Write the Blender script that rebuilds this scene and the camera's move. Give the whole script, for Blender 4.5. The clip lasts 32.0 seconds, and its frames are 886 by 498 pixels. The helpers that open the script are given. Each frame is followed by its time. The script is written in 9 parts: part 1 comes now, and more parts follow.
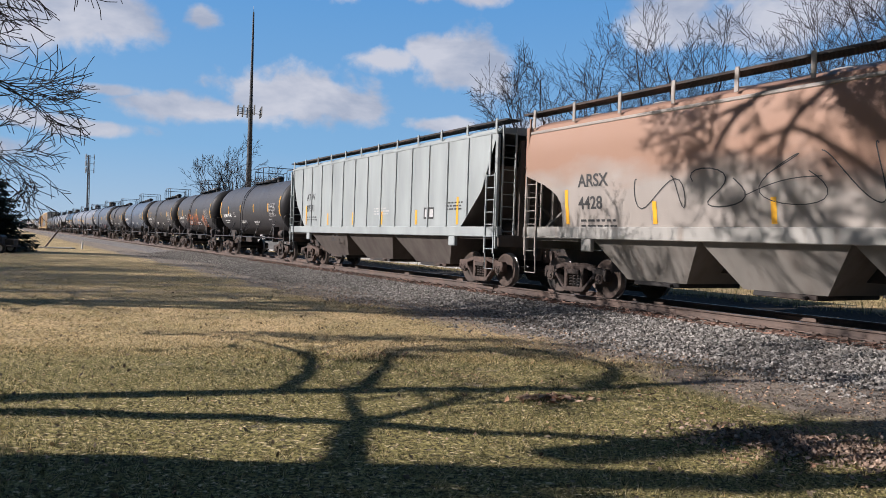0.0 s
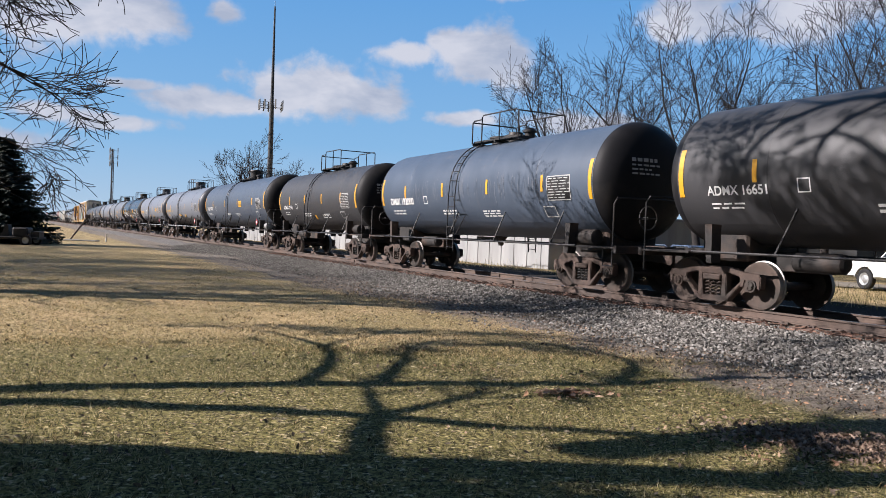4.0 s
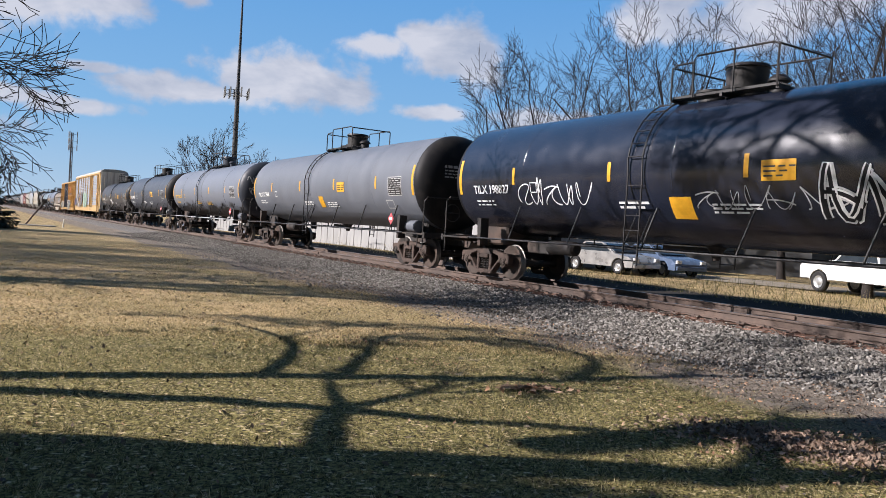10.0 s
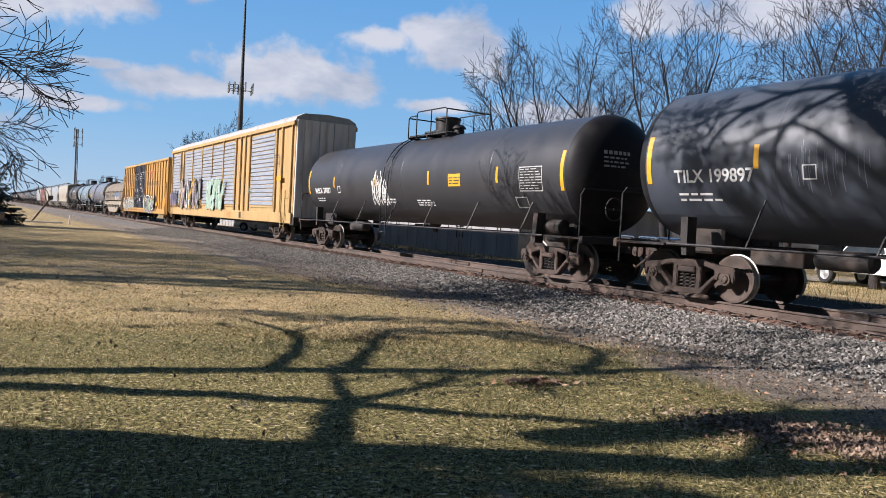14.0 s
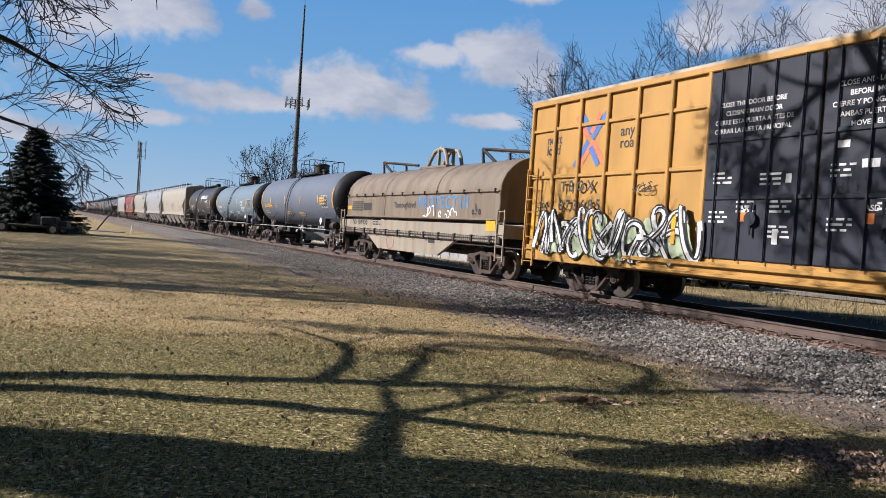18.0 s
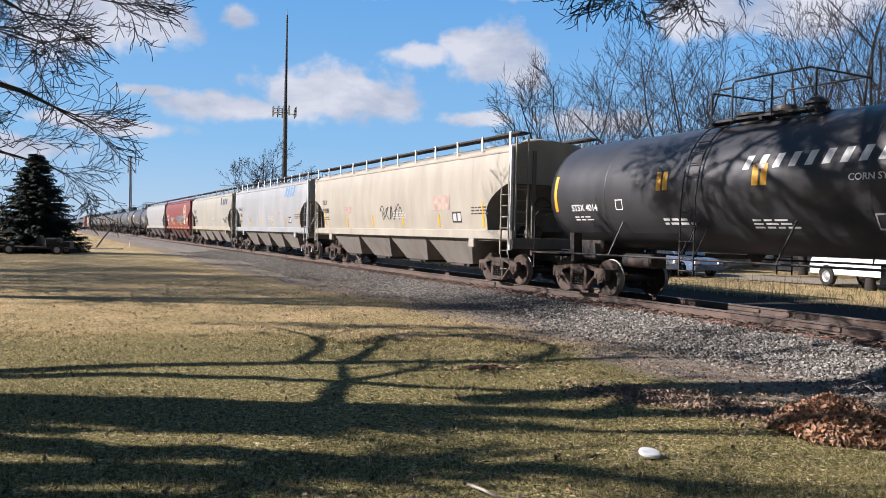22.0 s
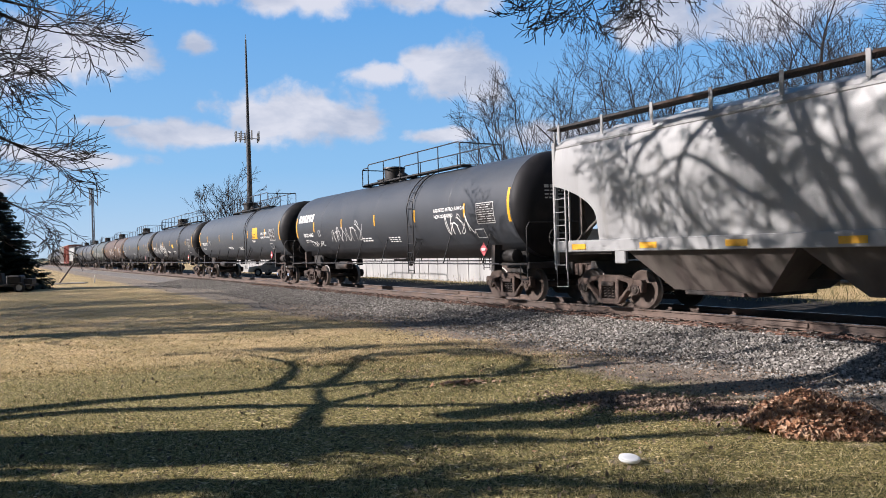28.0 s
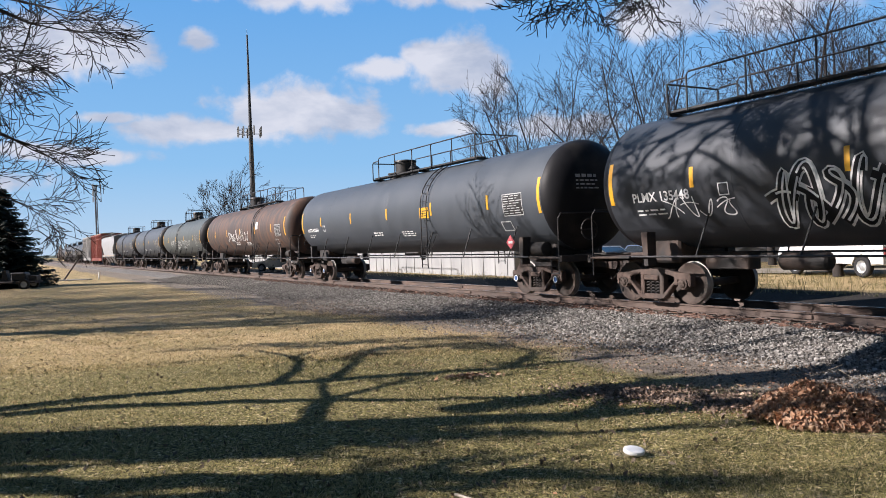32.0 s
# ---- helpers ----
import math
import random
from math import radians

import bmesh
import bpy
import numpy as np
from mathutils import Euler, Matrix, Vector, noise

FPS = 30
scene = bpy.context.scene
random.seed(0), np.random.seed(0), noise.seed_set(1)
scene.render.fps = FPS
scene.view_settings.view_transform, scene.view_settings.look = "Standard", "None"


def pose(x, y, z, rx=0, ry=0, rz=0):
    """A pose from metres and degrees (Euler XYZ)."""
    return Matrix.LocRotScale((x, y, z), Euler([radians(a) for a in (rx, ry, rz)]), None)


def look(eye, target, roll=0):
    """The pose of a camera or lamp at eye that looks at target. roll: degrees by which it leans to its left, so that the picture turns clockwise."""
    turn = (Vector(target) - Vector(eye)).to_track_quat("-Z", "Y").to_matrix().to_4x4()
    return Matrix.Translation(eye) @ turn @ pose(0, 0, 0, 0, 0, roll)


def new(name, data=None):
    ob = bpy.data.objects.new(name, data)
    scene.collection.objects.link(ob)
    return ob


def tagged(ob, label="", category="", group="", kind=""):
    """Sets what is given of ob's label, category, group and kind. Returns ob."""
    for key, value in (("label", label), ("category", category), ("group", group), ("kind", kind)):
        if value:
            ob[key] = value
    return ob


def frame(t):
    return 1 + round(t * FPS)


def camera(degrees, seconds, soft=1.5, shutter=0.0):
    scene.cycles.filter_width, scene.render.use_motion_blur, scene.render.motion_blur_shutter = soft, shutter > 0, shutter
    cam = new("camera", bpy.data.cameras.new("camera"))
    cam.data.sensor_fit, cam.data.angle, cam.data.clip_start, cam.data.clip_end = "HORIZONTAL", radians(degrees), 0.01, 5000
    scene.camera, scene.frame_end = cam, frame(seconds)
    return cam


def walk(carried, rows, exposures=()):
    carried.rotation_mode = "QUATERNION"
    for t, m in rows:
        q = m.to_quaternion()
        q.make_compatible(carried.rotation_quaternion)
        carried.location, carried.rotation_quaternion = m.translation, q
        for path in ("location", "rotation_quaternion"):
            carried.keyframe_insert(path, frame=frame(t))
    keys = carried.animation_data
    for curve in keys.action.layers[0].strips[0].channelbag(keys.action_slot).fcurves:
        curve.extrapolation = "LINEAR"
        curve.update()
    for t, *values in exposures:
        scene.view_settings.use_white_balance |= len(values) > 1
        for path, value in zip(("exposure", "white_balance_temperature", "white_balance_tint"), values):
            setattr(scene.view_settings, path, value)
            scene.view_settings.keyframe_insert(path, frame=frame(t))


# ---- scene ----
cam = camera(61.05, 32.0, soft=0.75)
# seconds, place, pitch, roll, yaw
PATH = [
    (0.0, 0.00, 0.00, 1.23, -0.68, -1.91, -2.76),
    (0.5, 0.00, 0.00, 1.23, -0.87, -2.04, -2.34),
    (1.0, 0.00, 0.00, 1.23, -1.00, -1.97, -1.94),
    (1.5, 0.00, 0.00, 1.23, -1.11, -2.01, -1.77),
    (2.0, 0.00, 0.00, 1.23, -1.15, -2.09, -1.47),
    (2.5, 0.00, 0.00, 1.23, -1.16, -2.09, -1.37),
    (4.5, 0.00, 0.00, 1.23, -1.19, -2.22, -1.13),
    (5.0, 0.00, 0.00, 1.23, -1.01, -2.48, -0.81),
    (5.5, 0.00, 0.00, 1.23, -1.22, -2.74, -0.38),
    (6.0, 0.00, 0.00, 1.23, -1.60, -2.90, 0.00),
    (6.5, 0.00, 0.00, 1.23, -1.61, -3.06, 0.22),
    (7.0, 0.00, 0.00, 1.23, -1.63, -3.10, 0.09),
    (7.5, 0.00, 0.00, 1.23, -1.85, -3.17, -0.84),
    (8.0, 0.00, 0.00, 1.23, -2.02, -3.31, -2.36),
    (8.5, 0.00, 0.00, 1.23, -1.84, -3.50, -3.98),
    (9.0, 0.00, 0.00, 1.23, -1.68, -3.69, -4.56),
    (9.5, 0.00, 0.00, 1.23, -1.55, -3.76, -4.41),
    (10.0, 0.00, 0.00, 1.23, -1.50, -3.50, -3.90),
    (10.5, 0.00, 0.00, 1.23, -1.53, -3.29, -3.66),
    (11.0, 0.00, 0.00, 1.23, -1.52, -3.33, -3.73),
    (11.5, 0.00, 0.00, 1.23, -1.60, -3.37, -3.70),
    (12.0, 0.00, 0.00, 1.23, -1.66, -3.21, -3.67),
    (12.5, 0.00, 0.00, 1.23, -1.71, -3.06, -3.70),
    (13.0, 0.00, 0.00, 1.23, -1.85, -3.18, -3.69),
    (13.5, 0.00, 0.00, 1.23, -1.91, -3.14, -3.65),
    (14.0, 0.00, 0.00, 1.23, -2.00, -3.10, -3.52),
    (14.5, 0.00, 0.00, 1.23, -2.17, -2.93, -2.29),
    (15.0, 0.00, 0.00, 1.23, -2.10, -2.86, -0.83),
    (15.5, 0.00, 0.00, 1.23, -1.98, -3.12, 0.44),
    (17.5, 0.00, 0.00, 1.23, -1.36, -3.92, 0.82),
    (18.0, 0.00, 0.00, 1.23, -1.13, -3.93, 0.39),
    (18.5, 0.00, 0.00, 1.23, -0.73, -3.84, -0.58),
    (19.0, 0.00, 0.00, 1.23, -0.51, -3.93, -1.61),
    (19.5, 0.00, 0.00, 1.23, -0.53, -4.00, -1.92),
    (20.0, 0.00, 0.00, 1.23, -0.79, -4.10, -2.06),
    (20.5, 0.00, 0.00, 1.23, -1.16, -4.00, -2.78),
    (21.0, 0.00, 0.00, 1.23, -1.44, -3.58, -3.17),
    (21.3, 0.00, 0.00, 1.23, -1.50, -3.40, -2.60),
    (21.9, 0.78, -2.75, 1.50, -1.19, -1.31, 0.08),
    (22.0, 0.78, -2.75, 1.50, -1.19, -1.31, -0.07),
    (22.5, 0.78, -2.75, 1.50, -0.99, -1.34, -3.18),
    (23.0, 0.78, -2.75, 1.50, -0.80, -0.74, -5.13),
    (23.5, 0.78, -2.75, 1.50, -0.48, -0.15, -5.90),
    (24.0, 0.78, -2.75, 1.50, -0.05, 0.00, -5.71),
    (24.5, 0.78, -2.75, 1.50, 0.80, 0.05, -5.31),
    (25.0, 0.78, -2.75, 1.50, 1.00, -0.04, -4.57),
    (25.5, 0.78, -2.75, 1.50, 0.42, 0.27, -3.70),
    (26.0, 0.78, -2.75, 1.50, -0.08, 0.74, -3.02),
    (26.5, 0.78, -2.75, 1.50, -0.11, 1.00, -2.62),
    (28.5, 0.78, -2.75, 1.50, 0.10, 1.74, -2.28),
    (29.0, 0.78, -2.75, 1.50, 0.10, 1.90, -2.11),
    (29.5, 0.78, -2.75, 1.50, 0.14, 2.11, -2.09),
    (30.0, 0.78, -2.75, 1.50, 0.11, 2.20, -2.00),
    (30.5, 0.78, -2.75, 1.50, 0.02, 2.41, -1.88),
    (31.0, 0.78, -2.75, 1.50, -0.16, 2.34, -1.83),
    (31.5, 0.78, -2.75, 1.50, -0.30, 2.23, -1.96),
    (32.0, 0.78, -2.75, 1.50, -0.39, 2.01, -2.13),
]
walk(cam, [(t, pose(x, y, z, 90 + p, r, w)) for t, x, y, z, p, r, w in PATH], exposures=[(0, 0.60, 6200, 18), (1.8, 0.70, 6200, 18), (5, 0.73, 6200, 18), (13.5, 0.74, 6200, 18), (15, 0.82, 6200, 18), (17.5, 0.57, 6150, 18), (21, 0.60, 6150, 18), (22, 0.86, 6250, 18), (32, 0.88, 6250, 18)])
# ---- daylight ----
TH = radians(27.7)                                  # the line's heading, left of straight ahead
U = Vector((-math.sin(TH), math.cos(TH), 0))        # along the track, away
N = Vector((math.cos(TH), math.sin(TH), 0))         # across the track, away from the lawn
PERP = 12.95                                        # lawn-side stand to the track's middle
SUN_EL, SUN_AZ = radians(30), math.atan2(-0.9985, -0.055)
SUN_DIR = Vector((math.cos(SUN_EL) * math.sin(SUN_AZ), math.cos(SUN_EL) * math.cos(SUN_AZ), math.sin(SUN_EL)))

world = bpy.data.worlds.new("sky")
scene.world = world
world.use_nodes = True
wn = world.node_tree
sky = wn.nodes.new("ShaderNodeTexSky")
sky.sky_type, sky.sun_disc = "NISHITA", False
sky.sun_elevation, sky.sun_rotation = SUN_EL, SUN_AZ
sky.air_density, sky.dust_density, sky.ozone_density = 1.0, 0.0, 2.0
tint = wn.nodes.new("ShaderNodeMix")
tint.data_type, tint.blend_type = "RGBA", "MULTIPLY"
tint.inputs["Factor"].default_value = 1.0
tint.inputs["B"].default_value = (0.74, 0.92, 1.04, 1)
wn.links.new(sky.outputs[0], tint.inputs["A"])
haze = wn.nodes.new("ShaderNodeMix")
haze.data_type = "RGBA"
haze.inputs["Factor"].default_value = 0.25
haze.inputs["B"].default_value = (3.6, 5.2, 7.4, 1)
wn.links.new(tint.outputs["Result"], haze.inputs["A"])
wn.links.new(haze.outputs["Result"], wn.nodes["Background"].inputs[0])
wn.nodes["Background"].inputs[1].default_value = 0.02
sun_data = bpy.data.lights.new("sun", "SUN")
sun_data.energy, sun_data.angle, sun_data.color = 5.0, radians(0.36), (1.0, 0.94, 0.85)
sun = new("sun", sun_data)
sun.matrix_world = look(SUN_DIR * 200, (0, 0, 0))


# ---- materials ----
MATS = {}


def mat(name, color, rough=0.6, metal=0.0, var=0.25, scale=3.0, stretch=(1, 1, 1), bump=0.0, bump_scale=40.0,
        second=None, second_at=0.55, second_soft=0.1, second_scale=1.2, second_stretch=(1, 1, 1), random_tone=0.0, spec=0.5, rise=None):
    """A painted or natural surface: a base colour with fine and coarse variation, an optional second colour in patches, and relief."""
    if name in MATS:
        return MATS[name]
    m = bpy.data.materials.new(name)
    m.use_nodes = True
    nt = m.node_tree
    b = nt.nodes["Principled BSDF"]
    b.inputs["Roughness"].default_value, b.inputs["Metallic"].default_value = rough, metal
    b.inputs["Specular IOR Level"].default_value = spec
    tc = nt.nodes.new("ShaderNodeTexCoord")
    info = nt.nodes.new("ShaderNodeObjectInfo")
    off = nt.nodes.new("ShaderNodeVectorMath")
    off.operation = "MULTIPLY_ADD"
    nt.links.new(info.outputs["Random"], off.inputs[0])
    off.inputs[1].default_value = (37, 19, 11)
    nt.links.new(tc.outputs["Object"], off.inputs[2])

    def noise_tex(sc, st, detail=6):
        mp = nt.nodes.new("ShaderNodeMapping")
        mp.inputs["Scale"].default_value = st
        nt.links.new(off.outputs[0], mp.inputs["Vector"])
        n = nt.nodes.new("ShaderNodeTexNoise")
        n.inputs["Scale"].default_value, n.inputs["Detail"].default_value = sc, detail
        nt.links.new(mp.outputs[0], n.inputs["Vector"])
        return n
    fine = noise_tex(scale, stretch)
    ramp = nt.nodes.new("ShaderNodeMapRange")
    ramp.inputs["From Min"].default_value, ramp.inputs["From Max"].default_value = 0.3, 0.7
    ramp.inputs["To Min"].default_value, ramp.inputs["To Max"].default_value = 1 - var, 1 + var * 0.6
    nt.links.new(fine.outputs["Fac"], ramp.inputs["Value"])
    mul = nt.nodes.new("ShaderNodeVectorMath")
    mul.operation = "SCALE"
    mul.inputs[0].default_value = color[:3]
    nt.links.new(ramp.outputs[0], mul.inputs["Scale"])
    out = mul.outputs[0]
    if second:
        patch = noise_tex(second_scale, second_stretch, 8)
        pr = nt.nodes.new("ShaderNodeMapRange")
        pr.inputs["From Min"].default_value, pr.inputs["From Max"].default_value = second_at - second_soft, second_at + second_soft
        grade = patch.outputs["Fac"]
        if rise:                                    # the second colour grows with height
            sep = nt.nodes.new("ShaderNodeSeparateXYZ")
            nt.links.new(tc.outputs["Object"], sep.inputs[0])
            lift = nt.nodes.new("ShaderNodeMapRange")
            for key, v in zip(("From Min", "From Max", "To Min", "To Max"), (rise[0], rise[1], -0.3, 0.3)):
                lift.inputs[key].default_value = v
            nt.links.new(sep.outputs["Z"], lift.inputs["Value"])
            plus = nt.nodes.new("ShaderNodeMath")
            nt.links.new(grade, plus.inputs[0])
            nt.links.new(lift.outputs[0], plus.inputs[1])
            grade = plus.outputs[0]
        nt.links.new(grade, pr.inputs["Value"])
        mix = nt.nodes.new("ShaderNodeMix")
        mix.data_type = "RGBA"
        nt.links.new(pr.outputs[0], mix.inputs["Factor"])
        nt.links.new(out, mix.inputs["A"])
        mix.inputs["B"].default_value = (*second[:3], 1)
        out = mix.outputs["Result"]
    if random_tone:
        rt = nt.nodes.new("ShaderNodeMapRange")
        rt.inputs["To Min"].default_value, rt.inputs["To Max"].default_value = 1 - random_tone, 1 + random_tone
        nt.links.new(info.outputs["Random"], rt.inputs["Value"])
        m2 = nt.nodes.new("ShaderNodeVectorMath")
        m2.operation = "SCALE"
        nt.links.new(out, m2.inputs[0])
        nt.links.new(rt.outputs[0], m2.inputs["Scale"])
        out = m2.outputs[0]
    nt.links.new(out, b.inputs["Base Color"])
    rr = nt.nodes.new("ShaderNodeMapRange")
    rr.inputs["To Min"].default_value, rr.inputs["To Max"].default_value = max(0.03, rough - 0.12), min(1, rough + 0.12)
    nt.links.new(fine.outputs["Fac"], rr.inputs["Value"])
    nt.links.new(rr.outputs[0], b.inputs["Roughness"])
    if bump:
        bn = noise_tex(bump_scale, (1, 1, 1), 3)
        bp = nt.nodes.new("ShaderNodeBump")
        bp.inputs["Strength"].default_value, bp.inputs["Distance"].default_value = bump, 0.02
        nt.links.new(bn.outputs["Fac"], bp.inputs["Height"])
        nt.links.new(bp.outputs[0], b.inputs["Normal"])
    MATS[name] = m
    return m


def car_paint(name, color, dirt=(0.07, 0.055, 0.045), amount=0.5, rough=0.55, scale=1.6):
    """Freight-car paint with faded areas and dirt that runs down in streaks."""
    return mat(name, color, rough, 0, 0.16, scale, (1.0, 1.0, 0.25), 0.12, 60, dirt, 1.03 - amount * 0.75, 0.2, 2.2, (1.3, 1.3, 0.16), spec=0.4)


BLACK = mat("black_car_paint", (0.018, 0.017, 0.017), 0.55, 0, 0.3, 4, second=(0.06, 0.05, 0.045), second_at=0.62)
FRAME = mat("grimy_underframe", (0.027, 0.024, 0.022), 0.75, 0, 0.35, 6, second=(0.085, 0.055, 0.04), second_at=0.58, bump=0.2)
TRUCK = mat("rusty_truck_iron", (0.085, 0.058, 0.046), 0.8, 0.1, 0.35, 9, second=(0.04, 0.032, 0.027), second_at=0.56, bump=0.3, random_tone=0.3)
WHEEL = mat("wheel_steel", (0.09, 0.065, 0.052), 0.6, 0.4, 0.3, 5, second=(0.04, 0.035, 0.03), second_at=0.55)
TREAD = mat("polished_tread", (0.3, 0.28, 0.26), 0.45, 0.8, 0.1, 8)
RAILHEAD = mat("rail_head", (0.4, 0.36, 0.33), 0.32, 0.9, 0.15, 3)
RAILWEB = mat("rusty_rail", (0.135, 0.095, 0.075), 0.85, 0, 0.25, 6, second=(0.085, 0.065, 0.055), second_at=0.5)
YELLOW = mat("reflective_yellow", (0.72, 0.37, 0.02), 0.45, 0, 0.15, 8, second=(0.4, 0.27, 0.05), second_at=0.72)
WHITE = mat("white_lettering", (0.75, 0.75, 0.73), 0.6, 0, 0.15, 12)
DARKLET = mat("dark_lettering", (0.035, 0.035, 0.035), 0.6, 0, 0.15, 12)
AMBER = mat("amber_lettering", (0.75, 0.42, 0.03), 0.6, 0, 0.15, 12)
DULL = mat("dull_lettering", (0.45, 0.45, 0.44), 0.65, 0, 0.2, 12)
REDM = mat("placard_red", (0.52, 0.10, 0.11), 0.5, 0, 0.1, 9)
GALV = mat("galvanised_steel", (0.42, 0.43, 0.43), 0.5, 0.6, 0.2, 7)
DARKTWIG = mat("dark_twigs", (0.016, 0.013, 0.011), 0.9, 0, 0.3, 4)
BARK = mat("bare_bark", (0.030, 0.025, 0.023), 0.9, 0, 0.35, 9, (1, 1, 0.3), 0.4, 30, random_tone=0.15)
TWIG = mat("bare_twigs", (0.018, 0.014, 0.013), 0.9, 0, 0.3, 4, random_tone=0.12)
SPRUCE = mat("spruce_needles", (0.014, 0.026, 0.016), 0.8, 0, 0.45, 5, second=(0.026, 0.04, 0.02), second_at=0.6)
TIE = mat("weathered_tie", (0.105, 0.075, 0.058), 0.95, 0, 0.4, 8, (0.5, 4, 4), 0.5, 25, random_tone=0.3)
GRAVEL = mat("ballast_stone", (0.29, 0.272, 0.248), 0.9, 0, 0.7, 32, second=(0.035, 0.026, 0.02), second_at=0.5, second_scale=14, bump=0.4)


def island_mat(name, cols, rough=0.9, through_light=0.0):
    """Loose pieces in one mesh: every piece takes its own tone."""
    m = bpy.data.materials.new(name)
    m.use_nodes = True
    nt = m.node_tree
    g = nt.nodes.new("ShaderNodeNewGeometry")
    r = nt.nodes.new("ShaderNodeValToRGB")
    r.color_ramp.elements[0].color, r.color_ramp.elements[1].color = (*cols[0], 1), (*cols[-1], 1)
    for i, c in enumerate(cols[1:-1]):
        r.color_ramp.elements.new((i + 1) / (len(cols) - 1)).color = (*c, 1)
    nt.links.new(g.outputs["Random Per Island"], r.inputs[0])
    nt.links.new(r.outputs[0], nt.nodes["Principled BSDF"].inputs["Base Color"])
    nt.nodes["Principled BSDF"].inputs["Roughness"].default_value = rough
    if through_light:
        tl = nt.nodes.new("ShaderNodeBsdfTranslucent")
        nt.links.new(r.outputs[0], tl.inputs[0])
        mx = nt.nodes.new("ShaderNodeMixShader")
        mx.inputs[0].default_value = through_light
        nt.links.new(nt.nodes["Principled BSDF"].outputs[0], mx.inputs[1])
        nt.links.new(tl.outputs[0], mx.inputs[2])
        nt.links.new(mx.outputs[0], nt.nodes["Material Output"].inputs[0])
    MATS[name] = m
    return m


STONES = island_mat("ballast_pieces", [(0.035, 0.031, 0.028), (0.185, 0.17, 0.15), (0.25, 0.235, 0.21), (0.42, 0.395, 0.36), (0.10, 0.088, 0.074), (0.16, 0.15, 0.135)])
BLADES = island_mat("dormant_grass_blades", [(0.35, 0.29, 0.115), (0.068, 0.077, 0.022), (0.016, 0.020, 0.007), (0.86, 0.72, 0.44), (0.16, 0.175, 0.05), (0.02, 0.02, 0.010), (0.52, 0.44, 0.20), (0.085, 0.10, 0.03)], through_light=0.45)
STRAW = island_mat("straw_grass_blades", [(0.76, 0.56, 0.27), (0.24, 0.165, 0.065), (0.045, 0.034, 0.016), (0.95, 0.76, 0.45), (0.42, 0.31, 0.13), (0.06, 0.045, 0.02), (0.88, 0.66, 0.35)], through_light=0.45)
LEAVES = island_mat("dead_oak_leaves", [(0.37, 0.185, 0.10), (0.52, 0.30, 0.175), (0.17, 0.085, 0.048), (0.66, 0.45, 0.30), (0.08, 0.045, 0.03)])


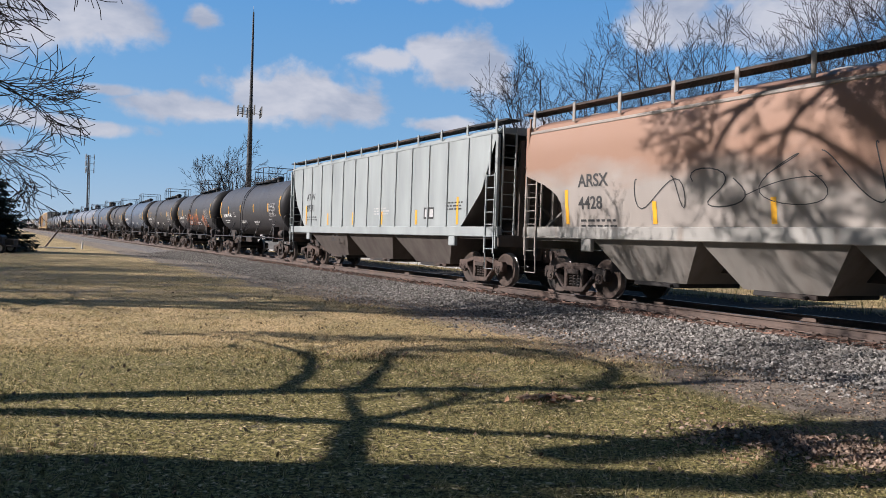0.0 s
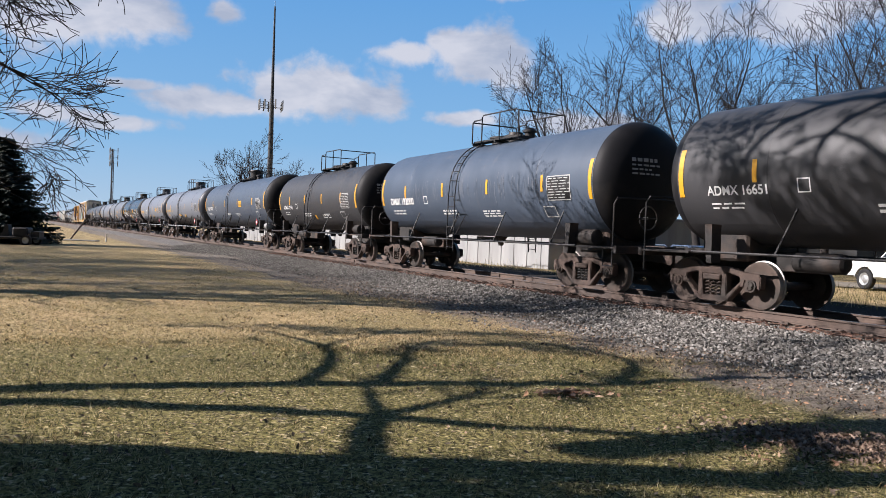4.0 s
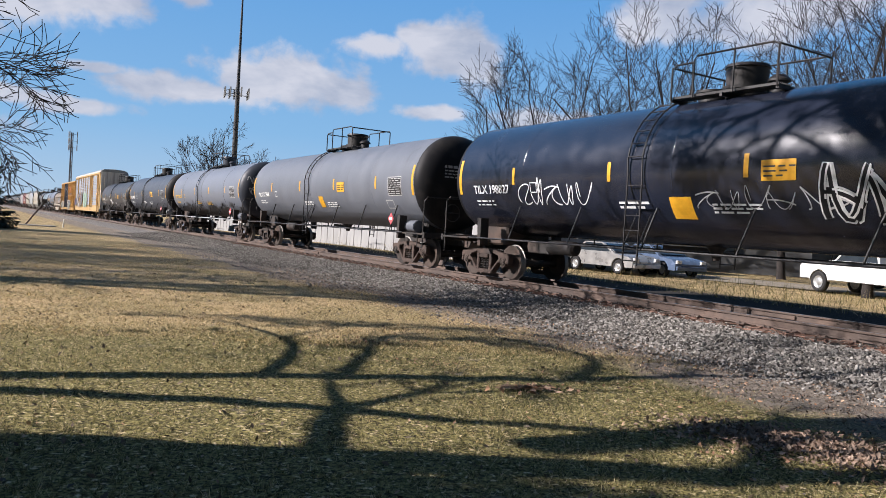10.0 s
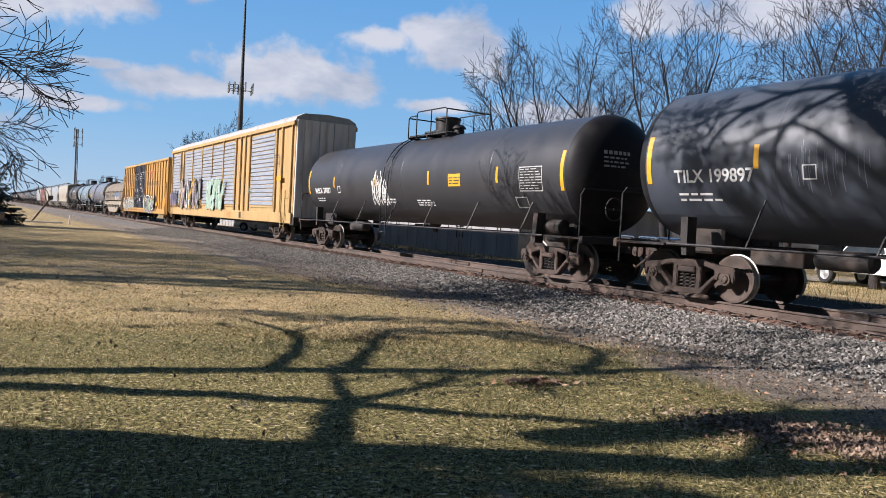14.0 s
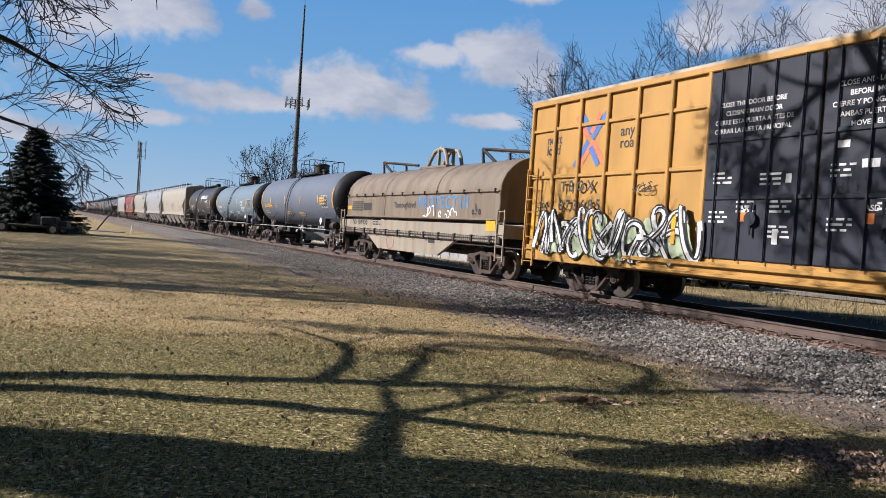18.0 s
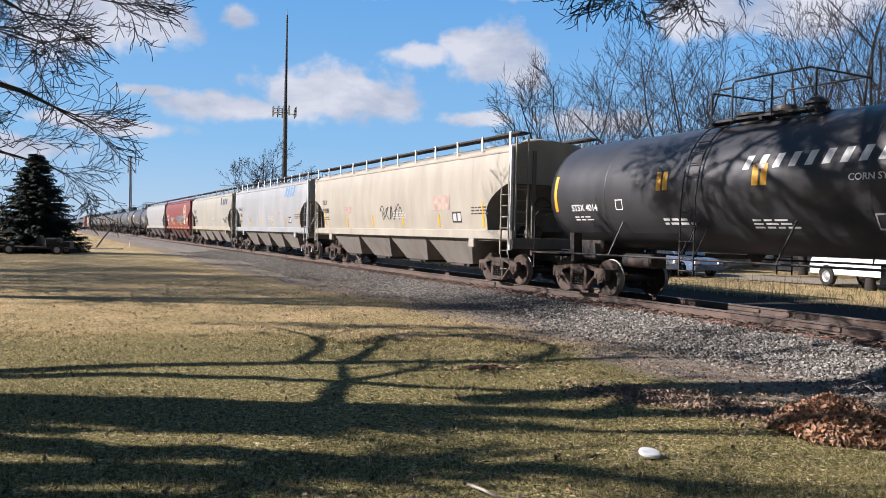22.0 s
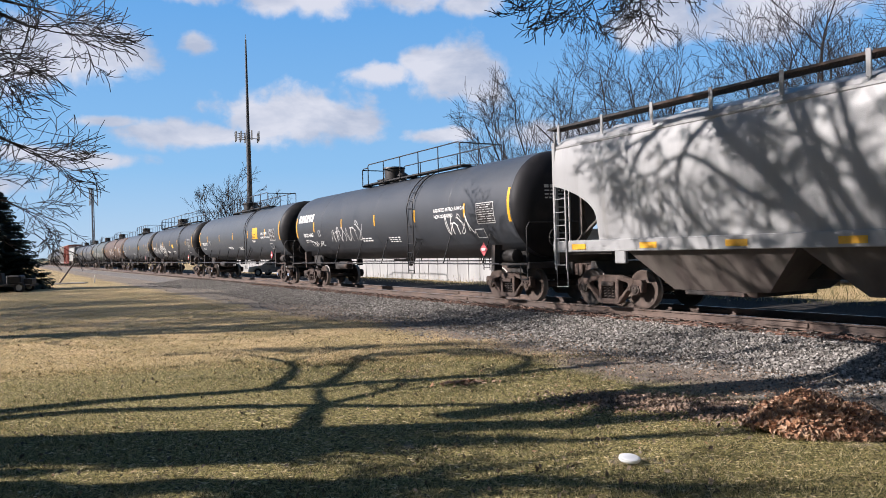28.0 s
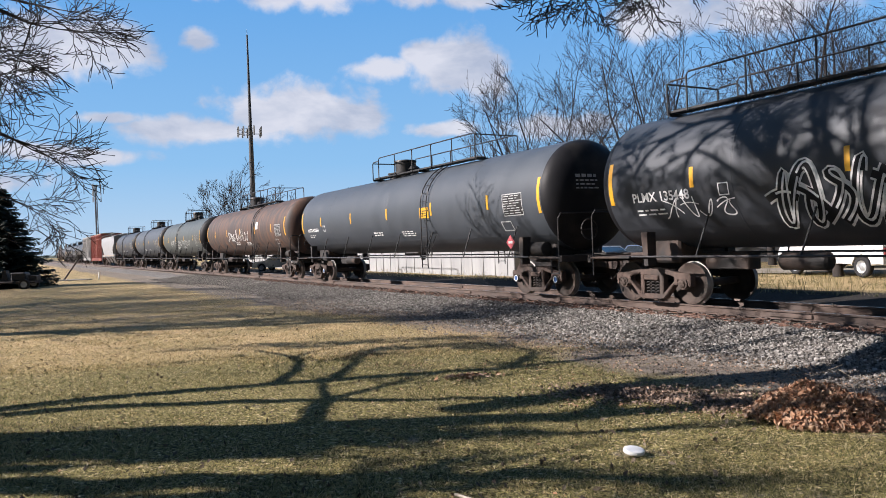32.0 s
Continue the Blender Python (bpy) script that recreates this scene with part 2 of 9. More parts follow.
def ground_mat():
    m = bpy.data.materials.new("dormant_lawn")
    m.use_nodes = True
    nt = m.node_tree
    b = nt.nodes["Principled BSDF"]
    b.inputs["Roughness"].default_value = 0.95
    b.inputs["Specular IOR Level"].default_value = 0.2
    tc = nt.nodes.new("ShaderNodeTexCoord")

    def ns(sc, detail=5, rough=0.6):
        n = nt.nodes.new("ShaderNodeTexNoise")
        n.inputs["Scale"].default_value, n.inputs["Detail"].default_value, n.inputs["Roughness"].default_value = sc, detail, rough
        nt.links.new(tc.outputs["Object"], n.inputs["Vector"])
        return n.outputs["Fac"]

    def rng(v, a, c, lo=0.0, hi=1.0):
        r = nt.nodes.new("ShaderNodeMapRange")
        for k, x in zip(("From Min", "From Max", "To Min", "To Max"), (a, c, lo, hi)):
            r.inputs[k].default_value = x
        nt.links.new(v, r.inputs["Value"])
        return r.outputs[0]

    def math2(op, a, c):
        q = nt.nodes.new("ShaderNodeMath")
        q.operation = op
        for i, v in enumerate((a, c)):
            if isinstance(v, (int, float)):
                q.inputs[i].default_value = v
            else:
                nt.links.new(v, q.inputs[i])
        return q.outputs[0]

    def mixc(f, a, c):
        x = nt.nodes.new("ShaderNodeMix")
        x.data_type = "RGBA"
        nt.links.new(f, x.inputs["Factor"])
        for k, v in (("A", a), ("B", c)):
            if isinstance(v, tuple):
                x.inputs[k].default_value = (*v, 1)
            else:
                nt.links.new(v, x.inputs[k])
        return x.outputs["Result"]
    dot = nt.nodes.new("ShaderNodeVectorMath")
    dot.operation = "DOT_PRODUCT"
    nt.links.new(tc.outputs["Object"], dot.inputs[0])
    dot.inputs[1].default_value = N
    across = math2("SUBTRACT", dot.outputs["Value"], PERP)
    grain = ns(38, 4)
    tuft = ns(6.5, 5)
    broad = ns(0.55, 4)
    straw = mixc(rng(grain, 0.38, 0.62), (0.10, 0.066, 0.028), (0.86, 0.63, 0.32))
    green = mixc(rng(grain, 0.38, 0.62), (0.014, 0.015, 0.005), (0.29, 0.265, 0.08))
    sepy = nt.nodes.new("ShaderNodeSeparateXYZ")
    nt.links.new(tc.outputs["Object"], sepy.inputs[0])
    away = math2("ADD", sepy.outputs["Y"], math2("MULTIPLY", math2("SUBTRACT", ns(0.35, 5), 0.5), 9.0))
    turf = rng(away, 12.0, 8.6)
    patchy = rng(math2("ADD", broad, math2("MULTIPLY", tuft, 0.35)), 0.58, 0.76)
    g1 = mixc(math2("MAXIMUM", math2("MULTIPLY", patchy, 0.45), math2("MULTIPLY", turf, 0.85)), straw, green)
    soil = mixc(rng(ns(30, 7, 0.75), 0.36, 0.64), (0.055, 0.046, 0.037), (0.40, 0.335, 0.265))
    edge = math2("ADD", across, math2("MULTIPLY", math2("SUBTRACT", ns(0.5, 7, 0.65), 0.5), 3.4))
    speck = rng(ns(17, 3, 0.5), 0.53, 0.61)
    g1 = mixc(math2("MULTIPLY", speck, 0.6), g1, (0.03, 0.023, 0.011))
    pale = rng(ns(24, 2, 0.5), 0.60, 0.68)
    g1 = mixc(math2("MULTIPLY", pale, 0.75), g1, (0.9, 0.72, 0.44))
    way = nt.nodes.new("ShaderNodeVectorMath")
    way.operation = "DOT_PRODUCT"
    nt.links.new(tc.outputs["Object"], way.inputs[0])
    way.inputs[1].default_value = U
    along_ = way.outputs["Value"]
    shift = math2("ADD", rng(along_, 4.5, 9.0, 1.0, 0.0), rng(along_, 16.0, 20.0, 0.0, 0.8))
    near_dirt = rng(math2("ADD", edge, shift), -5.9, -5.2)
    far_dirt = rng(edge, 8.5, 7.0)
    dirt = math2("MULTIPLY", near_dirt, far_dirt)
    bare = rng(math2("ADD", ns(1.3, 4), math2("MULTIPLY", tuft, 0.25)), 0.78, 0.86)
    # far lawn browned: worn soil and the trees' shade streaks in one colour
    worn_shade = math2("MULTIPLY", math2("MULTIPLY", rng(along_, 16, 20), rng(along_, 34, 26)), rng(math2("ADD", ns(0.8, 6, 0.7), math2("MULTIPLY", tuft, 0.3)), 0.62, 0.82))
    bare = math2("MAXIMUM", bare, worn_shade)
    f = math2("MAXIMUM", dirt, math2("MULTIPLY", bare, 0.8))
    # beyond the rails: dark cinder, blackened further for the train's shade
    cinder_shade = mixc(rng(ns(26, 5), 0.3, 0.7), (0.012, 0.011, 0.010), (0.05, 0.044, 0.038))
    soil = mixc(rng(across, 0.5, 2.0), soil, cinder_shade)
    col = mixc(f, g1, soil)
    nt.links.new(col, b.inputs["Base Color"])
    bp = nt.nodes.new("ShaderNodeBump")
    bp.inputs["Strength"].default_value, bp.inputs["Distance"].default_value = 0.7, 0.03
    nt.links.new(math2("ADD", grain, tuft), bp.inputs["Height"])
    nt.links.new(bp.outputs[0], b.inputs["Normal"])
    return m


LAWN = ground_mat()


def cloud_mat(spots):
    """Sunlit cumulus on a far backdrop: heaps at given bearings and heights, broken up by noise."""
    m = bpy.data.materials.new("far_clouds")
    m.use_nodes = True
    nt = m.node_tree
    nt.nodes.remove(nt.nodes["Principled BSDF"])
    tc = nt.nodes.new("ShaderNodeTexCoord")

    def n2(sc, detail, dist=0.0, stretch=(1, 1, 1)):
        mp = nt.nodes.new("ShaderNodeMapping")
        mp.inputs["Scale"].default_value = stretch
        nt.links.new(tc.outputs["Object"], mp.inputs[0])
        n = nt.nodes.new("ShaderNodeTexNoise")
        n.inputs["Scale"].default_value, n.inputs["Detail"].default_value, n.inputs["Roughness"].default_value = sc, detail, 0.55
        n.inputs["Distortion"].default_value = dist
        nt.links.new(mp.outputs[0], n.inputs["Vector"])
        return n.outputs["Fac"]

    def m2(op, a, c):
        q = nt.nodes.new("ShaderNodeMath")
        q.operation = op
        for i, v in enumerate((a, c)):
            if isinstance(v, (int, float)):
                q.inputs[i].default_value = v
            else:
                nt.links.new(v, q.inputs[i])
        return q.outputs[0]
    total = None
    low = None
    for c, size in spots:
        sub = nt.nodes.new("ShaderNodeVectorMath")
        sub.operation = "SUBTRACT"
        nt.links.new(tc.outputs["Object"], sub.inputs[0])
        sub.inputs[1].default_value = c
        mulv = nt.nodes.new("ShaderNodeVectorMath")
        mulv.operation = "MULTIPLY"
        nt.links.new(sub.outputs[0], mulv.inputs[0])
        mulv.inputs[1].default_value = (1 / size[0], 1 / size[0], 1 / size[1])
        ln = nt.nodes.new("ShaderNodeVectorMath")
        ln.operation = "LENGTH"
        nt.links.new(mulv.outputs[0], ln.inputs[0])
        v = m2("SUBTRACT", 1.0, ln.outputs["Value"])
        total = v if total is None else m2("MAXIMUM", total, v)
    dens = m2("ADD", total, m2("MULTIPLY", m2("SUBTRACT", n2(0.0085, 8, 0.3, (1, 1, 1.5)), 0.49), 1.5))
    dens = m2("ADD", dens, m2("MULTIPLY", m2("SUBTRACT", n2(0.03, 6, 0.2), 0.5), 0.75))
    r = nt.nodes.new("ShaderNodeMapRange")
    r.interpolation_type = "SMOOTHSTEP"
    r.inputs["From Min"].default_value, r.inputs["From Max"].default_value = 0.02, 0.55
    r.inputs["To Max"].default_value = 0.9
    nt.links.new(dens, r.inputs["Value"])
    tone = nt.nodes.new("ShaderNodeValToRGB")
    tone.color_ramp.elements[0].color, tone.color_ramp.elements[1].color = (0.52, 0.58, 0.67, 1), (0.82, 0.84, 0.86, 1)
    tone.color_ramp.elements[0].position, tone.color_ramp.elements[1].position = 0.36, 0.58
    nt.links.new(n2(0.006, 5, 0.2, (1, 1, 2.2)), tone.inputs[0])
    em = nt.nodes.new("ShaderNodeEmission")
    nt.links.new(tone.outputs[0], em.inputs[0])
    em.inputs[1].default_value = 0.5
    sep = nt.nodes.new("ShaderNodeSeparateXYZ")
    nt.links.new(tc.outputs["Object"], sep.inputs[0])
    rise = nt.nodes.new("ShaderNodeMapRange")
    rise.inputs["From Max"].default_value = 520.0
    nt.links.new(sep.outputs["Z"], rise.inputs["Value"])
    blue = nt.nodes.new("ShaderNodeValToRGB")
    blue.color_ramp.elements[0].color, blue.color_ramp.elements[1].color = (0.35, 0.47, 0.56, 1), (0.068, 0.26, 0.54, 1)
    blue.color_ramp.elements.new(0.3).color = (0.19, 0.385, 0.575, 1)
    nt.links.new(rise.outputs[0], blue.inputs[0])
    air = nt.nodes.new("ShaderNodeEmission")
    nt.links.new(blue.outputs[0], air.inputs[0])
    clear = nt.nodes.new("ShaderNodeBsdfTransparent")
    tr = nt.nodes.new("ShaderNodeMixShader")
    tr.inputs[0].default_value = 0.7
    nt.links.new(clear.outputs[0], tr.inputs[1])
    nt.links.new(air.outputs[0], tr.inputs[2])
    mx = nt.nodes.new("ShaderNodeMixShader")
    nt.links.new(r.outputs[0], mx.inputs[0])
    nt.links.new(tr.outputs[0], mx.inputs[1])
    nt.links.new(em.outputs[0], mx.inputs[2])
    nt.links.new(mx.outputs[0], nt.nodes["Material Output"].inputs[0])
    return m


# ---- building tools ----
def along(s, d=0.0, z=0.0):
    """A place by its way along the track, its side step from the middle (away is positive) and its height over the rails."""
    p = U * s + N * (PERP + d)
    return Vector((p.x, p.y, z))


CAR_TURN = -math.degrees(math.atan2(math.cos(TH), math.sin(TH)))


def mesh_of(name, bm, material):
    me = bpy.data.meshes.new(name)
    bm.normal_update()
    bm.to_mesh(me)
    bm.free()
    if material:
        me.materials.append(material)
    return me


def smooth(me, angle=35):
    lim = math.radians(angle)
    for p in me.polygons:
        p.use_smooth = True
    bm = bmesh.new()
    bm.from_mesh(me)
    for e in bm.edges:
        if len(e.link_faces) == 2 and e.calc_face_angle(0) > lim:
            e.smooth = False
    bm.to_mesh(me)
    bm.free()
    return me


def part(name, shape, material, parent, label="", at=None):
    """Links a bmesh or a ready mesh as one mesh object under a thing or a part."""
    me = mesh_of(name, shape, material) if isinstance(shape, bmesh.types.BMesh) else shape
    ob = new(name, me)
    if not isinstance(shape, bmesh.types.BMesh) and material and (not me.materials or me.materials[0] != material):
        if not me.materials:
            me.materials.append(material)
        else:
            ob.material_slots[0].link = "OBJECT"
            ob.material_slots[0].material = material
    ob.parent = parent
    if at is not None:
        ob.matrix_basis = at if isinstance(at, Matrix) else Matrix.Translation(at)
    if label:
        ob["label"] = label
    if name in ("stencil", "end_stencil", "paint_run"):
        ob["kind"] = "stuff"
    return ob


def thing(name, m, label, category, group="", kind=""):
    ob = new(name)
    ob.matrix_basis = m
    return tagged(ob, label, category, group, kind)


def add_box(bm, lo, hi, bevel=0.0):
    vs = [bm.verts.new((x, y, z)) for x in (lo[0], hi[0]) for y in (lo[1], hi[1]) for z in (lo[2], hi[2])]
    fs = [bm.faces.new([vs[i] for i in f]) for f in ((0, 1, 3, 2), (4, 6, 7, 5), (0, 4, 5, 1), (2, 3, 7, 6), (0, 2, 6, 4), (1, 5, 7, 3))]
    if bevel:
        bmesh.ops.bevel(bm, geom=list({e for f in fs for e in f.edges}), offset=bevel, segments=1, affect="EDGES")
    return bm


def box(lo, hi, bevel=0.0):
    return add_box(bmesh.new(), lo, hi, bevel)


def add_tube(bm, pts, r, sides=6, r_end=None, cap=True):
    """A round bar along a row of points."""
    pts = [Vector(p) for p in pts]
    rings = []
    up = Vector((0, 0, 1))
    for i, p in enumerate(pts):
        d = (pts[min(i + 1, len(pts) - 1)] - pts[max(i - 1, 0)]).normalized()
        a = d.cross(up if abs(d.z) < 0.95 else Vector((1, 0, 0))).normalized()
        b = d.cross(a)
        rr = r if r_end is None else r + (r_end - r) * i / (len(pts) - 1)
        rings.append([bm.verts.new(p + (a * math.cos(k * math.tau / sides) + b * math.sin(k * math.tau / sides)) * rr) for k in range(sides)])
    for q, w in zip(rings, rings[1:]):
        for k in range(sides):
            bm.faces.new((q[k], q[(k + 1) % sides], w[(k + 1) % sides], w[k]))
    if cap:
        bm.faces.new(rings[0][::-1])
        bm.faces.new(rings[-1])
    return bm


def tube(pts, r, sides=6):
    return add_tube(bmesh.new(), pts, r, sides)


def add_lathe(bm, profile, axis="x", segs=32, close=True):
    """Turns a profile of (along, radius) about an axis."""
    rings = []
    for a, r in profile:
        ring = []
        for k in range(segs):
            c, s = math.cos(k * math.tau / segs) * r, math.sin(k * math.tau / segs) * r
            ring.append(bm.verts.new({"x": (a, c, s), "y": (c, a, s), "z": (c, s, a)}[axis]))
        rings.append(ring)
    for q, w in zip(rings, rings[1:]):
        for k in range(segs):
            bm.faces.new((q[k], q[(k + 1) % segs], w[(k + 1) % segs], w[k]))
    if close:
        bm.faces.new(rings[0])
        bm.faces.new(rings[-1])
    bmesh.ops.recalc_face_normals(bm, faces=bm.faces)
    return bm


def lathe(profile, axis="x", segs=32, close=True):
    return add_lathe(bmesh.new(), profile, axis, segs, close)


def add_prism(bm, outline, y0, y1):
    """An outline in x and z, pulled across from y0 to y1."""
    a = [bm.verts.new((x, y0, z)) for x, z in outline]
    b = [bm.verts.new((x, y1, z)) for x, z in outline]
    n = len(a)
    fs = [bm.faces.new(a), bm.faces.new(b[::-1])]
    for i in range(n):
        fs.append(bm.faces.new((a[i], b[i], b[(i + 1) % n], a[(i + 1) % n])))
    bmesh.ops.recalc_face_normals(bm, faces=fs)
    return bm


def prism(outline, y0, y1):
    return add_prism(bmesh.new(), outline, y0, y1)


CACHE = {}


def cached(key, make, material=None, angle=35):
    """A mesh that alike parts share."""
    if key not in CACHE:
        CACHE[key] = smooth(mesh_of(key if isinstance(key, str) else str(key[0]), make(), material), angle)
    return CACHE[key]


def letters(text, height, bold=False, spacing=1.0, grow=None):
    """The built-in font as a flat mesh in x and z, its left foot at the origin."""
    key = ("text", text, height, bold, spacing, grow)
    if key not in CACHE:
        cu = bpy.data.curves.new("lettering", "FONT")
        cu.body, cu.size, cu.space_character = text, height * 1.37, spacing
        cu.offset = height * (0.028 if bold else 0.012) if grow is None else grow
        ob = bpy.data.objects.new("lettering", cu)
        scene.collection.objects.link(ob)
        me = bpy.data.meshes.new_from_object(ob)
        bpy.data.objects.remove(ob)
        me.transform(Matrix.Rotation(radians(90), 4, "X"))
        CACHE[key] = [[tuple(v.co) for v in me.vertices], [tuple(p.vertices) for p in me.polygons]]
        bpy.data.meshes.remove(me)
    return CACHE[key]


def add_flat(bm, shape, dx, dz, fit):
    """Flat lettering or marks (x, z) laid on a body's side; fit(x, z) gives y."""
    vs = [bm.verts.new((x + dx, fit(x + dx, z + dz), z + dz)) for x, _, z in shape[0]]
    for f in shape[1]:
        try:
            bm.faces.new([vs[i] for i in f])
        except ValueError:
            pass
    return bm


def patch(w, h, nz=6):
    """A flat rectangle in x and z with rows enough to follow a round side."""
    vs, fs = [], []
    for i in range(nz + 1):
        vs += [(0, 0, h * i / nz), (w, 0, h * i / nz)]
    for i in range(nz):
        fs.append((2 * i, 2 * i + 1, 2 * i + 3, 2 * i + 2))
    return [vs, fs]


def ribbon(pts, w):
    """A brush stroke of even width along points in x and z."""
    vs, fs = [], []
    for i, (x, z) in enumerate(pts):
        x0, z0 = pts[max(i - 1, 0)]
        x1, z1 = pts[min(i + 1, len(pts) - 1)]
        l = math.hypot(x1 - x0, z1 - z0) or 1
        a, b = -(z1 - z0) / l * w / 2, (x1 - x0) / l * w / 2
        vs += [(x + a, 0, z + b), (x - a, 0, z - b)]
    for i in range(len(pts) - 1):
        fs.append((2 * i, 2 * i + 1, 2 * i + 3, 2 * i + 2))
    return [vs, fs]


def scrawl(seed, count, size, step, w=0.04):
    """Looping painted scribble, one looping stroke per sign, side by side."""
    rnd = random.Random(seed)
    out = []
    for k in range(count):
        x, z, a = k * step, rnd.uniform(0, 0.2) * size, rnd.uniform(0.6, 1.8)
        turn = rnd.choice((-1, 1)) * rnd.uniform(2, 5)
        pts = []
        for i in range(26):
            pts.append((x, z))
            if rnd.random() < 0.16:
                turn = -turn * rnd.uniform(0.5, 1.5)
            a += turn * 0.09
            x += math.cos(a) * size * 0.075
            z += math.sin(a) * size * 0.1
            z = min(max(z, -0.1 * size), size)
            x = min(max(x, k * step - 0.4 * step), (k + 1.3) * step)
        out.append(ribbon(pts, w))
    return out


def bubble(seed, size):
    """One fat painted letter: a lobed blob in x and z."""
    rnd = random.Random(seed)
    ph = [rnd.uniform(0, 6.28) for _ in range(4)]
    vs, n = [(0, 0, 0)], 28
    for i in range(n):
        a = i * math.tau / n
        r = size * (0.46 + 0.1 * math.sin(2 * a + ph[0]) + 0.09 * math.sin(3 * a + ph[1]) + 0.05 * math.sin(5 * a + ph[2]))
        vs.append((r * 0.85 * math.cos(a), 0, r * math.sin(a)))
    return [vs, [(0, 1 + i, 1 + (i + 1) % n) for i in range(n)]]


# ---- ground and track ----
GRASS_Z = -0.30


def ground_z(p):
    """Height of the ground by the distance across from the track's middle: a low stone bed, a shallow ditch, then level lawn."""
    a = abs(p)
    if a < 1.75:
        return -0.2
    if a < 3.5:
        return -0.2 - (a - 1.75) / 1.75 * 0.2
    if a < 7:
        return -0.40 + (a - 3.5) / 3.5 * 0.10
    return GRASS_Z


def make_ground():
    bm = bmesh.new()
    ps = [-3000, -900, -300, -120, -60, -40, -30, -24, -20, -17, -15, -13, -11, -9.5, -8.2, -7, -6, -5, -4.2, -3.5, -2.9, -2.3, -1.75, 0, 1.75, 2.3, 2.9, 3.5, 4.4, 5.5, 7, 9, 12, 16, 22, 30, 45, 80, 160, 400, 1200, 3000]
    ss = [-3000, -1200, -600, -300, -150, -80, -50, -35] + [-28 + 2.2 * i for i in range(44)] + [80, 95, 120, 160, 220, 320, 480, 800, 1500, 3000]
    grid = []
    for s in ss:
        row = []
        for p in ps:
            q = along(s, p)
            near = abs(q.x) < 60 and abs(q.y) < 80 and abs(p) > 3
            dz = noise.noise(Vector((q.x * 0.16, q.y * 0.16, 0))) * 0.045 if near else 0
            if near and p < -12 and abs(s) < 14:
                dz = min(dz, 0.03)
            row.append(bm.verts.new((q.x, q.y, ground_z(p) + dz)))
        grid.append(row)
    for a, b in zip(grid, grid[1:]):
        for i in range(len(ps) - 1):
            f = bm.faces.new((a[i], a[i + 1], b[i + 1], b[i]))
            f.smooth = True
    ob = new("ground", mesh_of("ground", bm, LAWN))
    if ob.data.polygons[0].normal.z < 0:
        ob.data.flip_normals()
    return tagged(ob, "dormant winter lawn, straw and green, with bare soil by the tracks", "lawn", kind="structure")


make_ground()


